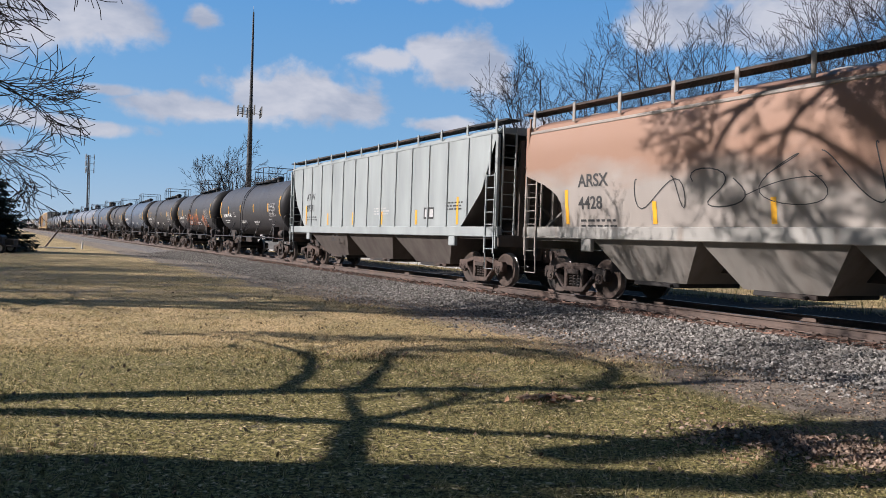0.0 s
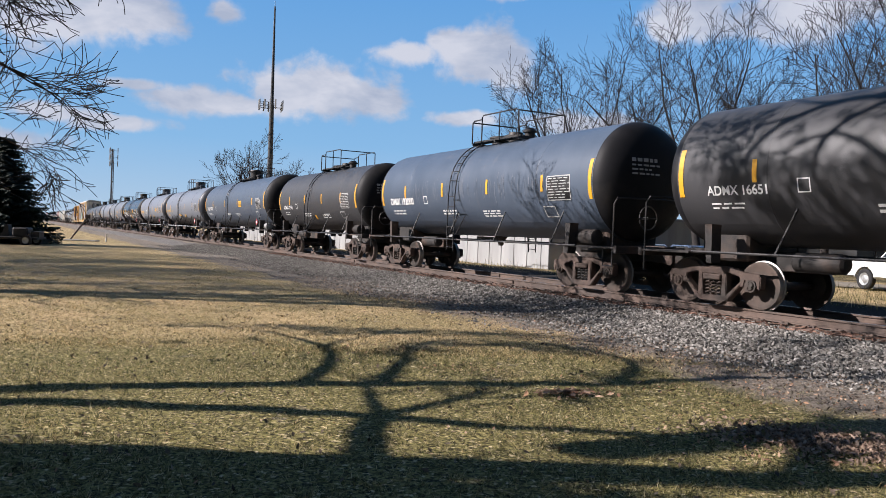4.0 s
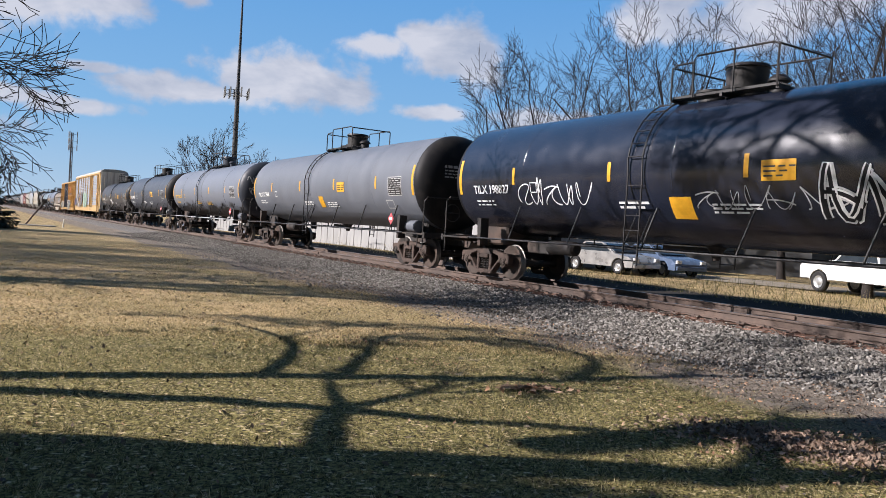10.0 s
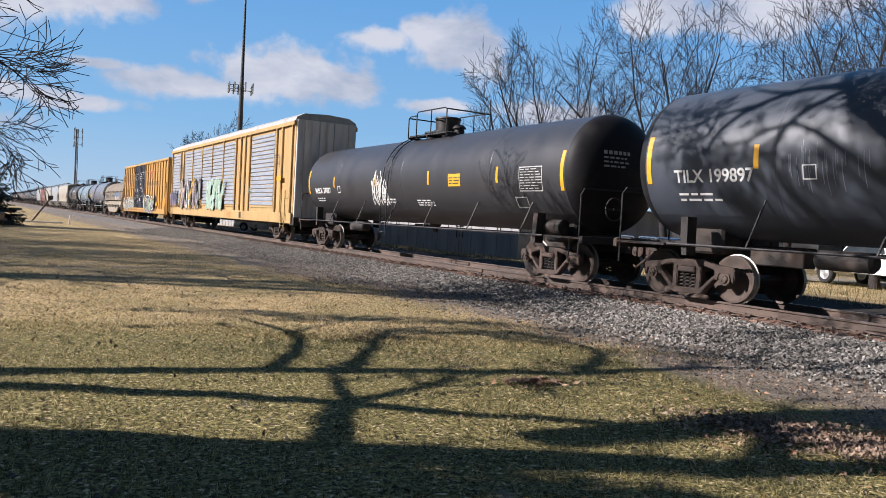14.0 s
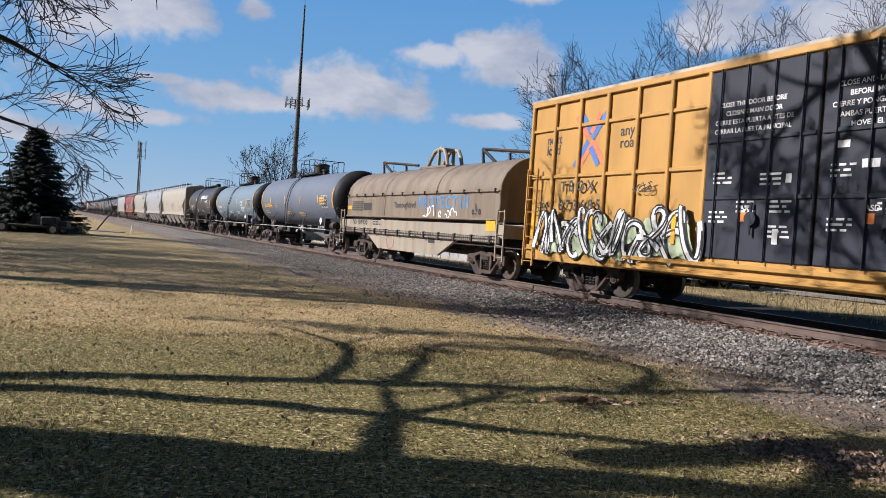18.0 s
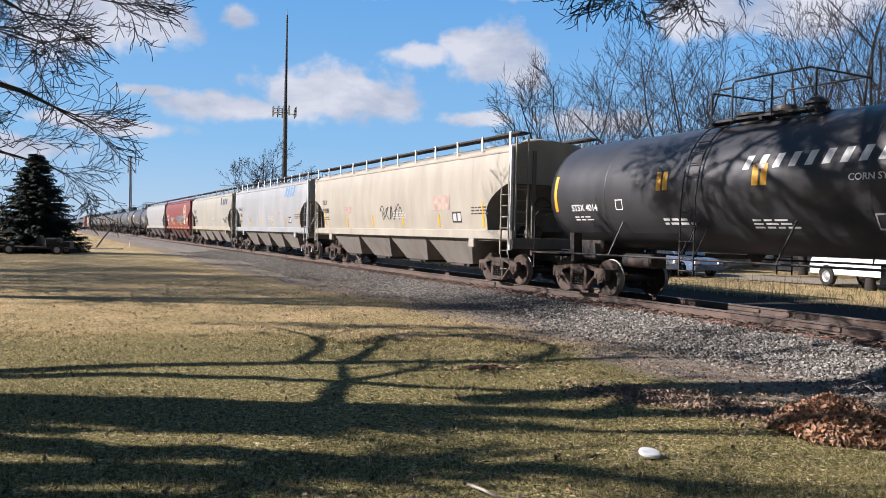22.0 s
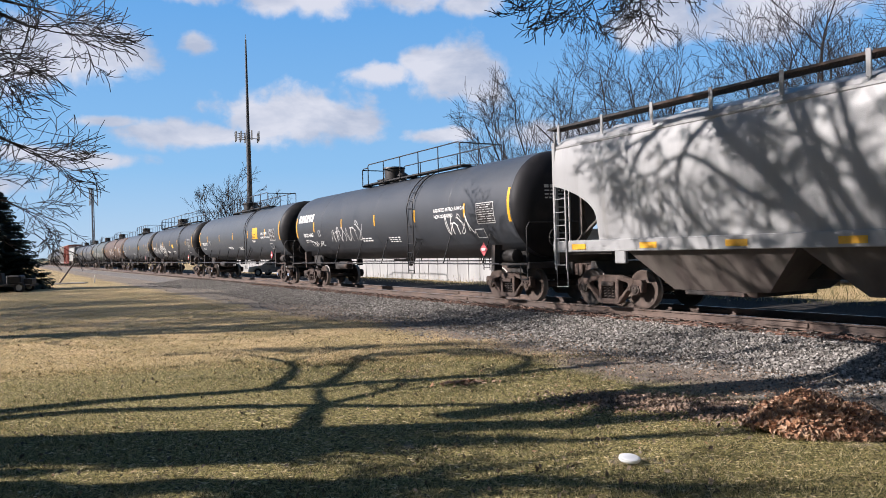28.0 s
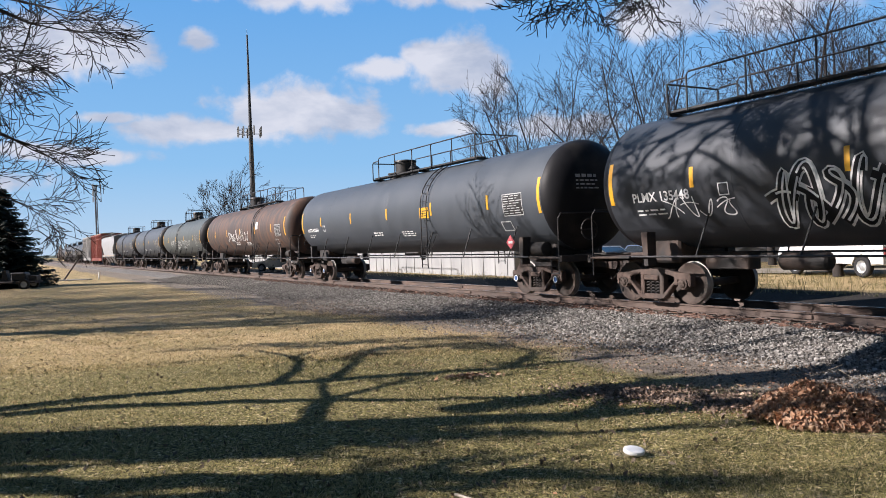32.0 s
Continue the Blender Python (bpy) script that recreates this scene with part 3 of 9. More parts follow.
def make_ballast():
    bm = bmesh.new()
    ps = [-3.75, -3.3, -2.6, -1.8, -0.9, 0, 0.9, 1.8, 2.6, 3.3, 3.75]
    ss = [-700, -200, -60] + [-30 + i * 0.8 for i in range(120)] + [80, 120, 200, 400, 900]
    rows = []
    for s in ss:
        row = []
        for p in ps:
            wob = noise.noise(Vector((s * 0.7, p, 3))) * 0.35 if abs(p) > 3.5 else 0
            a = abs(p)
            z = -0.205 if a < 1.9 else -0.205 - (a - 1.9) / 2.0 * 0.215
            if a > 3.7:
                z = -0.44
            q = along(s, p + wob, z + noise.noise(Vector((s * 1.7, p * 2, 0))) * 0.02 * (a < 3.8))
            row.append(bm.verts.new(q))
        rows.append(row)
    for a, b in zip(rows, rows[1:]):
        for i in range(len(ps) - 1):
            bm.faces.new((a[i], a[i + 1], b[i + 1], b[i])).smooth = True
    ob = new("track_bed", mesh_of("track_bed", bm, GRAVEL))
    if ob.data.polygons[0].normal.z < 0:
        ob.data.flip_normals()
    tagged(ob, "grey crushed-stone track bed under the rails", "track bed", kind="structure")
    # loose stones
    rng_ = np.random.default_rng(5)
    base = np.array([(x, y, z) for x in (-0.62, 0.62) for y in (-0.62, 0.62) for z in (-0.62, 0.62)])
    tri = np.array([(0, 1, 3), (0, 3, 2), (4, 6, 7), (4, 7, 5), (0, 4, 5), (0, 5, 1), (2, 3, 7), (2, 7, 6), (0, 2, 6), (0, 6, 4), (1, 5, 7), (1, 7, 3)])
    count = 112000
    s = -7 + 64 * rng_.random(count) ** 1.7
    p = -4.9 + 4.0 * rng_.random(count) ** 0.8
    shoulder = (p > -1.4) & (rng_.random(count) < 0.75)
    p[shoulder] = -1.4 - 2.2 * rng_.random(shoulder.sum())
    thin = (p < -3.9) & (rng_.random(count) < 0.45)
    p[thin] = -1.6 - 2.2 * rng_.random(thin.sum())
    stray = rng_.random(count) < 0.03
    p[stray] = -4.6 - 1.6 * rng_.random(stray.sum()) ** 1.8
    far = rng_.random(count) < 0.10
    p[far] = 0.9 + 2.6 * rng_.random(far.sum())
    r = 0.014 + 0.019 * rng_.random(count) ** 1.8
    a = np.abs(p)
    z = np.where(a < 1.9, -0.2, np.where(a < 3.55, -0.2 - (a - 1.9) / 2.0 * 0.215, -0.40 + (np.minimum(a, 7) - 3.5) / 3.5 * 0.10)) + r * 0.25
    ax = np.array(U)[None, :2] * s[:, None] + np.array(N)[None, :2] * (PERP + p)[:, None]
    turn, tip = rng_.random(count) * math.tau, rng_.normal(0, 0.5, count)
    v = base[None] * r[:, None, None] * np.array([1.2, 0.95, 0.8]) * (0.75 + 0.5 * rng_.random((count, 1, 3)))
    v = v + (rng_.random((count, 8, 3)) - 0.5) * r[:, None, None] * 0.75
    ct, st = np.cos(tip)[:, None], np.sin(tip)[:, None]
    vx, vz = v[:, :, 0] * ct - v[:, :, 2] * st, v[:, :, 0] * st + v[:, :, 2] * ct
    c, d = np.cos(turn)[:, None], np.sin(turn)[:, None]
    x, y = vx * c - v[:, :, 1] * d, vx * d + v[:, :, 1] * c
    vv = np.stack([x + ax[:, 0:1], y + ax[:, 1:2], vz + z[:, None]], 2).reshape(-1, 3)
    ff = (tri[None] + (np.arange(count) * 8)[:, None, None]).reshape(-1, 3)
    me = bpy.data.meshes.new("ballast_stones")
    me.from_pydata(vv.tolist(), [], ff.tolist())
    me.materials.append(STONES)
    tagged(new("ballast_stones", me), "loose grey ballast stones beside the rails", "ballast", kind="stuff")


make_ballast()


def make_rails():
    prof = [(-0.075, -0.172), (0.075, -0.172), (0.07, -0.155), (0.012, -0.135), (0.01, -0.045), (0.036, -0.034), (0.036, -0.008), (0.028, 0.0),
            (-0.028, 0.0), (-0.036, -0.008), (-0.036, -0.034), (-0.01, -0.045), (-0.012, -0.135), (-0.07, -0.155)]
    for side in (-0.7535, 0.7535):
        bm = bmesh.new()
        rings = [[bm.verts.new(along(s, side + a, z)) for a, z in prof] for s in (-720, 0, 60, 900)]
        n = len(prof)
        for q, w in zip(rings, rings[1:]):
            for k in range(n):
                f = bm.faces.new((q[k], q[(k + 1) % n], w[(k + 1) % n], w[k]))
                f.material_index = 1 if k in (7,) else 0
        bmesh.ops.recalc_face_normals(bm, faces=bm.faces)
        me = mesh_of("rail", bm, RAILWEB)
        me.materials.append(RAILHEAD)
        ob = new("rail", me)
        tagged(ob, "rusty steel rail with a polished head on wooden ties", "rail", "rails of the track", "structure")
        # joint bars and anchors along the near stretch
        jb = bmesh.new()
        for k in range(8):
            s = -5.6 + 11.9 * k + (3 if side > 0 else 0)
            for sg in (-1, 1):
                q = bmesh.new()
                add_box(q, (-0.45, -0.02, -0.13), (0.45, 0.02, -0.05), 0.008)
                q.transform(Matrix.Translation(along(s, side + sg * 0.035)) @ pose(0, 0, 0, 0, 0, CAR_TURN))
                me2 = bpy.data.meshes.new("t")
                q.to_mesh(me2)
                q.free()
                jb.from_mesh(me2)
                bpy.data.meshes.remove(me2)
        part("joint_bars", jb, RAILWEB, ob, "bolted rail joint bars")
    return


make_rails()


def make_scrap():
    """Old spikes, clips and tie splinters that lie along the rail's foot and the tie ends."""
    g = np.random.default_rng(17)
    n = 2600
    s_, p_ = -4 + 44 * g.random(n) ** 1.5, -0.92 - 0.75 * g.random(n) ** 0.8
    vs, fs = [], []
    for s0, p0 in zip(s_, p_):
        l, w, h = g.uniform(0.03, 0.11), g.uniform(0.008, 0.018), g.uniform(0.012, 0.03)
        q, a = along(s0, p0, -0.185), g.normal(0, 0.9) + TH
        dx, dy = Vector((math.cos(a), math.sin(a), g.normal(0, 0.12))) * l, Vector((-math.sin(a), math.cos(a), 0)) * w
        o = len(vs)
        for k in (-1, 1):
            for e in (-1, 1):
                vs.append(tuple(q + dx * k + dy * e))
            vs.append(tuple(q + dx * k + Vector((0, 0, h))))
        fs += [(o, o + 1, o + 2), (o + 3, o + 5, o + 4), (o, o + 2, o + 5, o + 3), (o + 1, o + 4, o + 5, o + 2)]
    me = bpy.data.meshes.new("rail_scrap")
    me.from_pydata(vs, [], fs)
    me.materials.append(island_mat("rusty_scrap", [(0.16, 0.085, 0.055), (0.09, 0.05, 0.036), (0.24, 0.14, 0.10), (0.05, 0.036, 0.03)]))
    tagged(new("rail_scrap", me), "rusty spikes and clips lying along the tie ends", "scrap metal", kind="stuff")


make_scrap()

# ---- far ground: wooded skyline, towers ----


def plant(meshes, m, label, group="", twig=None):
    ob = thing("bare_tree", m, label, "tree", group)
    part("trunk", meshes[0], BARK, ob)
    part("crown", meshes[1], twig or TWIG, ob, "crown of fine leafless twigs")
    return ob




def dome_tree(seed, height, trunk_r, limbs=6, wide=0.42, fork_at=0.2, twig_r=0.0095, dense=1.0):
    """A leafless shade tree: a short trunk that parts into rising limbs, each with side branches, branchlets and twigs."""
    rnd = random.Random(seed)
    wood, twigs = ([], []), ([], [])

    def run(store, pts, r0, r1, sides):
        o = len(store[0])
        for i, p in enumerate(pts):
            d = (pts[min(i + 1, len(pts) - 1)] - pts[max(i - 1, 0)]).normalized()
            x = d.cross(Vector((0.3, 0.8, 0.52))).normalized()
            y = d.cross(x)
            r = r0 + (r1 - r0) * i / (len(pts) - 1)
            for k in range(sides):
                an = k * math.tau / sides
                store[0].append(tuple(p + (x * math.cos(an) + y * math.sin(an)) * r))
        for i in range(len(pts) - 1):
            for k in range(sides):
                store[1].append((o + i * sides + k, o + i * sides + (k + 1) % sides, o + (i + 1) * sides + (k + 1) % sides, o + (i + 1) * sides + k))

    def branch(p, d, length, r, level):
        n = (6, 5, 4, 3)[level - 1]
        pts = [Vector(p)]
        bend = 0.10 if level == 1 else 0.13
        for i in range(n):
            d = (d + Vector((rnd.gauss(0, bend), rnd.gauss(0, bend), rnd.gauss(0.05 if level < 3 else 0.07, bend * 0.6)))).normalized()
            pts.append(pts[-1] + d * length / n)
        r1 = max(r * (0.3 if level < 3 else 0.5), twig_r * 0.8)
        run(wood if level < 3 else twigs, pts, max(r, twig_r), r1, (7, 5, 4, 3)[level - 1])
        if level == 4:
            return
        kids = round((8, 7, 5)[level - 1] * dense)
        for k in range(kids):
            f = 0.22 + 0.78 * (k + rnd.random()) / kids
            i = min(int(f * n), n - 1)
            q = pts[i].lerp(pts[i + 1], f * n - i)
            dd = (pts[i + 1] - pts[i]).normalized()
            side = dd.cross(Vector((rnd.gauss(0, 1), rnd.gauss(0, 1), rnd.gauss(0, 1)))).normalized()
            an = rnd.uniform(0.42, 0.92) if level < 3 else rnd.uniform(0.45, 1.05)
            nd = (dd * math.cos(an) + side * math.sin(an)).normalized()
            rr = (r + (r1 - r) * f) * rnd.uniform(0.46, 0.64)
            branch(q, nd, length * (0.62 - 0.3 * f) * rnd.uniform(0.75, 1.2), rr, level + 1)
    top = Vector((rnd.gauss(0, 0.15), rnd.gauss(0, 0.15), height * fork_at))
    run(wood, [Vector((0, 0, -0.15)), Vector((0.03, 0, 0.3)), top * 0.6, top], trunk_r * 1.15, trunk_r * 0.8, 9)
    for k in range(limbs):
        an = k * math.tau / limbs + rnd.uniform(-0.35, 0.35)
        lean = wide * (0.45 + 1.05 * ((k * 0.618) % 1) if k else 0.12)
        d = Vector((math.cos(an) * math.sin(lean * 1.6), math.sin(an) * math.sin(lean * 1.6), math.cos(lean * 1.6)))
        branch(top * rnd.uniform(0.7, 1.0), d, height * (1 - fork_at) * rnd.uniform(0.8, 0.95) * (1.05 - 0.3 * lean), trunk_r * rnd.uniform(0.36, 0.5), 1)
    out = []
    for nm, st in (("limbs", wood), ("twigs", twigs)):
        me = bpy.data.meshes.new(nm)
        me.from_pydata(st[0], [], st[1])
        for f in me.polygons:
            f.use_smooth = True
        me.materials.append(BARK if nm == "limbs" else TWIG)
        out.append(me)
    return out


def at_bearing(az, dist, turn=0.0, size=1.0):
    a = radians(az)
    return pose(dist * math.sin(a), dist * math.cos(a), GRASS_Z, 0, 0, turn) @ Matrix.Scale(size, 4)


DOME = [dome_tree(q, 13.5, 0.22, n, w) for q, n, w in ((3, 7, 0.42), (8, 8, 0.38), (21, 7, 0.46), (34, 9, 0.40))]
for i, (az, dist, size) in enumerate(((11.2, 45, 0.98), (20.2, 38, 0.93), (28.3, 43, 1.0), (33.6, 31, 0.86), (38.5, 38, 1.0), (44.5, 36, 1.0), (51, 34, 1.0), (58, 38, 1.0))):
    plant(DOME[i % 4], at_bearing(az, dist, 67 * i, size), "tall leafless tree with dark spreading limbs behind the tracks", "trees behind the tracks")
FAR = [dome_tree(q, 10, 0.16, 7, 0.44, 0.25, 0.017, 0.8) for q in (5, 14)]
for i, (az, dist, size) in enumerate(((-12.9, 90, 1.12), (-10.9, 95, 0.95), (-4.2, 80, 0.72), (-2.0, 92, 0.7), (-14.6, 104, 0.7), (6.0, 84, 0.95))):
    plant(FAR[i % 2], at_bearing(az, dist, 40 * i, size), "small bare tree standing beyond the train", "trees beyond the train")


def tree_from_limbs(seed, limbs, depth=6, twig_r=0.010, every=0.55, reach=1.5, tall=1.0):
    """A leafless tree whose main limbs are given as rows of places with thick and thin ends; side branches grow at random."""
    rnd = random.Random(seed)
    wood, twigs = bmesh.new(), ([], [])

    def twig(p, d, length, r, level):
        for i in range(2):
            nd = (d + Vector((rnd.gauss(0, 0.2), rnd.gauss(0, 0.2), rnd.gauss(0.03, 0.15)))).normalized()
            q = p + nd * length / 2
            x = nd.cross(Vector((0.3, 0.8, 0.52))).normalized()
            y = nd.cross(x)
            o = len(twigs[0])
            for c, rr in ((p, r), (q, max(r * 0.75, twig_r))):
                for k in range(3):
                    a = k * math.tau / 3
                    twigs[0].append(tuple(c + (x * math.cos(a) + y * math.sin(a)) * rr))
            for k in range(3):
                twigs[1].append((o + k, o + (k + 1) % 3, o + 3 + (k + 1) % 3, o + 3 + k))
            p, d, r = q, nd, max(r * 0.75, twig_r)
            if level < depth:
                for _ in range(1 + (rnd.random() < 0.75)):
                    pr = d.cross(Vector((rnd.gauss(0, 1), rnd.gauss(0, 1), rnd.gauss(0, 1)))).normalized()
                    an = rnd.uniform(0.3, 0.9)
                    twig(Vector(p), (d * math.cos(an) + pr * math.sin(an)).normalized(), length * rnd.uniform(0.6, 0.85), max(r * 0.7, twig_r), level + 1)
    for row in limbs:
        pts, r0, r1, bare = row[:4]
        pts = [(x, y, (z + 0.3) * tall - 0.3 - (tall - 1) * 2.6 * min(max((z - 6.5) / 2, 0), 1)) for x, y, z in pts]
        spread = row[4] if len(row) > 4 else reach
        fine = []
        pts = [Vector(p) for p in pts]
        for i in range(len(pts) - 1):
            a, b, c, d = pts[max(i - 1, 0)], pts[i], pts[i + 1], pts[min(i + 2, len(pts) - 1)]
            for k in range(5):
                t = k / 5
                fine.append(0.5 * ((2 * b) + (c - a) * t + (2 * a - 5 * b + 4 * c - d) * t * t + (3 * b - a - 3 * c + d) * t ** 3))
        fine.append(pts[-1])
        fine = [p + Vector((rnd.gauss(0, r0 * 0.12), rnd.gauss(0, r0 * 0.12), 0)) for p in fine]
        add_tube(wood, fine, r0, 8, r1)
        run, total = 0, sum((b - a).length for a, b in zip(fine, fine[1:]))
        nxt = total * bare
        for a, b in zip(fine, fine[1:]):
            run += (b - a).length
            while run > nxt:
                nxt += every * rnd.uniform(0.5, 1.5)
                d = (b - a).normalized()
                pr = d.cross(Vector((rnd.gauss(0, 1), rnd.gauss(0, 1), rnd.gauss(0, 1)))).normalized()
                r = r0 + (r1 - r0) * run / total
                twig(Vector(b), (d * 0.5 + pr).normalized(), spread * rnd.uniform(0.5, 1.1), max(min(r * 0.35, 0.035), twig_r), 3)
        d = (fine[-1] - fine[-2]).normalized()
        for _ in range(3):
            twig(Vector(fine[-1]), (d + Vector((rnd.gauss(0, 0.4), rnd.gauss(0, 0.4), rnd.gauss(0, 0.3)))).normalized(), spread, r1 * 0.8, 3)
    a = mesh_of("limbs", wood, BARK)
    b = bpy.data.meshes.new("twigs")
    b.from_pydata(twigs[0], [], twigs[1])
    b.materials.append(TWIG)
    return smooth(a, 60), b


# lawn trees to the left, whose shadows lie across the grass and climb the train
X = -11.2
plant(tree_from_limbs(2, [
    ([(X, 4.5, -0.5), (X, 4.55, 1.5), (X, 4.42, 3.4), (X, 4.24, 5.0), (X - 0.2, 4.08, 6.2)], 0.40, 0.18, 1.0),
    ([(X - 0.2, 4.08, 6.1), (X, 4.0, 7.2), (X, 3.75, 8.6), (X, 3.5, 10.0)], 0.17, 0.06, 0.7, 0.8),
    ([(X, 4.5, 1.9), (X + 0.2, 3.9, 3.1), (X, 3.7, 5.0), (X, 3.4, 6.0)], 0.27, 0.08, 0.9),
    ([(X, 4.6, 1.3), (X, 5.5, 2.3), (X, 6.3, 3.25), (X, 6.6, 3.87), (X, 6.8, 4.45), (X, 6.95, 5.24), (X, 7.1, 5.96), (X, 7.97, 6.9), (X, 8.5, 8.2)], 0.20, 0.06, 0.7),
    ([(X, 4.6, 1.8), (X, 5.4, 2.6), (X, 5.85, 3.4), (X, 5.83, 3.9), (X, 5.65, 4.6), (X, 5.3, 5.3), (X, 4.95, 6.1), (X, 4.8, 7.2)], 0.18, 0.05, 0.92, 0.6),
    ([(X, 4.45, 4.77), (X, 5.05, 4.75), (X, 5.6, 4.78)], 0.10, 0.08, 1.0),
    ([(X, 6.8, 4.4), (X, 7.2, 4.43), (X, 8.1, 4.46), (X, 9.0, 4.37), (X, 9.6, 4.2), (X, 10.3, 3.95)], 0.075, 0.025, 0.5, 0.6),
    ([(X, 9.0, 4.37), (X, 9.6, 4.43), (X, 10.2, 4.6)], 0.04, 0.015, 0.3, 0.5),
    ([(X, 6.9, 4.75), (X, 7.4, 4.8), (X, 8.3, 4.85), (X, 9.3, 4.92), (X, 10.0, 5.1), (X, 10.4, 5.5)], 0.07, 0.025, 0.5, 0.6),
    ([(X, 7.05, 5.9), (X, 8.0, 6.12), (X, 8.85, 6.14), (X, 9.7, 5.94), (X, 10.3, 5.6)], 0.075, 0.02, 0.4, 0.6),
    ([(X, 4.6, 5.5), (X - 0.3, 6.2, 8.3), (X, 8.2, 10.2), (X, 9.9, 11.45), (X, 10.6, 11.9), (X, 11.3, 12.6), (X, 11.6, 14.0)], 0.24, 0.08, 0.7, 0.7),
    ([(X, 10.9, 12.1), (X, 11.7, 11.95), (X, 12.4, 11.35), (X, 12.8, 10.7)], 0.11, 0.04, 0.7, 0.7),
    ([(X, 11.6, 11.95), (X, 12.2, 11.9), (X, 12.8, 12.0)], 0.07, 0.03, 0.7, 0.7),
    ([(X, 10.5, 11.8), (X, 10.7, 12.3), (X, 10.0, 12.9), (X, 9.6, 13.8)], 0.09, 0.03, 0.5),
    ([(X, 12.1, 11.6), (X, 12.6, 11.4), (X, 13.0, 11.2)], 0.07, 0.03, 0.7, 0.7),
    ([(X, 10.8, 12.0), (X, 11.4, 11.3), (X, 11.5, 10.6), (X, 11.0, 10.2)], 0.07, 0.03, 0.6, 0.7),
    ([(X, 9.0, 10.85), (X, 9.9, 10.9), (X, 10.7, 11.2), (X, 11.4, 11.3), (X, 12.1, 10.9)], 0.09, 0.035, 0.6, 0.7),
    ([(X, 8.0, 10.1), (X, 9.2, 10.0), (X, 10.3, 9.6), (X, 11.0, 9.7)], 0.09, 0.03, 0.5, 0.8),
    ([(X, 5.2, 6.9), (X, 6.6, 9.6), (X, 7.9, 11.4), (X, 8.7, 13.4)], 0.17, 0.06, 0.55, 1.0),
    ([(X, 6.5, 8.8), (X, 7.6, 9.3), (X, 8.8, 9.2), (X, 9.7, 10.2)], 0.12, 0.04, 0.5, 0.9),
    ([(X, 7.4, 9.8), (X + 0.4, 8.6, 11.4), (X + 0.2, 9.3, 12.8), (X, 9.5, 14.2)], 0.12, 0.04, 0.3, 1.0),
    ([(X, 8.2, 10.3), (X - 0.4, 9.0, 12.2), (X - 0.3, 10.0, 13.6)], 0.11, 0.04, 0.3, 1.0),
    ([(X, 6.2, 8.4), (X + 0.5, 7.2, 10.2), (X + 0.3, 8.0, 11.2), (X, 8.6, 12.4)], 0.11, 0.04, 0.25, 1.0),
    ([(X, 5.4, 7.2), (X - 0.5, 6.4, 9.6), (X - 0.3, 7.2, 11.4), (X, 7.4, 13.2)], 0.12, 0.04, 0.35, 1.0),
    ([(X, 6.6, 9.4), (X + 0.6, 7.6, 10.0), (X + 0.4, 8.6, 10.4), (X + 0.2, 9.4, 11.2)], 0.09, 0.035, 0.25, 0.9),
    ([(X, 7.0, 10.4), (X - 0.6, 7.9, 11.8), (X - 0.4, 8.9, 12.2), (X - 0.2, 9.7, 13.0)], 0.09, 0.035, 0.25, 0.9),
    ([(X, 7.0, 9.2), (X + 0.3, 8.3, 10.0), (X + 0.2, 9.4, 9.9), (X, 10.0, 9.2)], 0.10, 0.035, 0.3, 0.9),
], tall=1.238, twig_r=0.012), pose(0, 0, 0), "large many-stemmed bare tree on the lawn")
X = -13.5
plant(tree_from_limbs(31, [
    ([(X, 3.7, -0.5), (X, 3.75, 2.0), (X, 3.6, 4.5), (X - 0.2, 3.3, 6.0)], 0.5, 0.16, 0.9),
    ([(X, 3.8, 2.4), (X, 3.95, 4.0), (X, 3.95, 5.0), (X, 3.9, 5.8)], 0.28, 0.08, 0.9),
    ([(X, 3.6, 3.0), (X, 2.8, 4.6), (X, 2.4, 6.0), (X, 2.1, 7.0)], 0.34, 0.1, 0.7),
    ([(X, 3.4, 2.6), (X, 2.0, 4.2), (X, 1.4, 5.8), (X, 1.2, 7.0)], 0.26, 0.08, 0.4),
], depth=5, every=0.4, reach=0.75, tall=1.238), pose(0, 0, 0), "stout bare tree shading the lawn")
X = -17.0
plant(tree_from_limbs(37, [
    ([(X, 2.0, -0.5), (X, 2.05, 2.0), (X, 2.0, 5.0), (X - 0.2, 1.8, 7.4)], 0.6, 0.25, 0.5),
    ([(X, 2.1, 1.8), (X, 2.9, 3.6), (X, 3.05, 5.2), (X, 3.0, 6.8)], 0.36, 0.12, 0.55),
    ([(X, 1.8, 2.2), (X, 0.9, 3.8), (X, 0.7, 6.0), (X, 0.5, 8.4)], 0.4, 0.14, 0.4),
    ([(X, 1.6, 1.6), (X, 0.0, 3.4), (X, -0.4, 6.0), (X, -0.6, 8.4)], 0.36, 0.12, 0.4),
], depth=5, every=0.5, reach=0.9, tall=1.238), pose(0, 0, 0), "stout bare tree shading the lawn")
X = -15.6
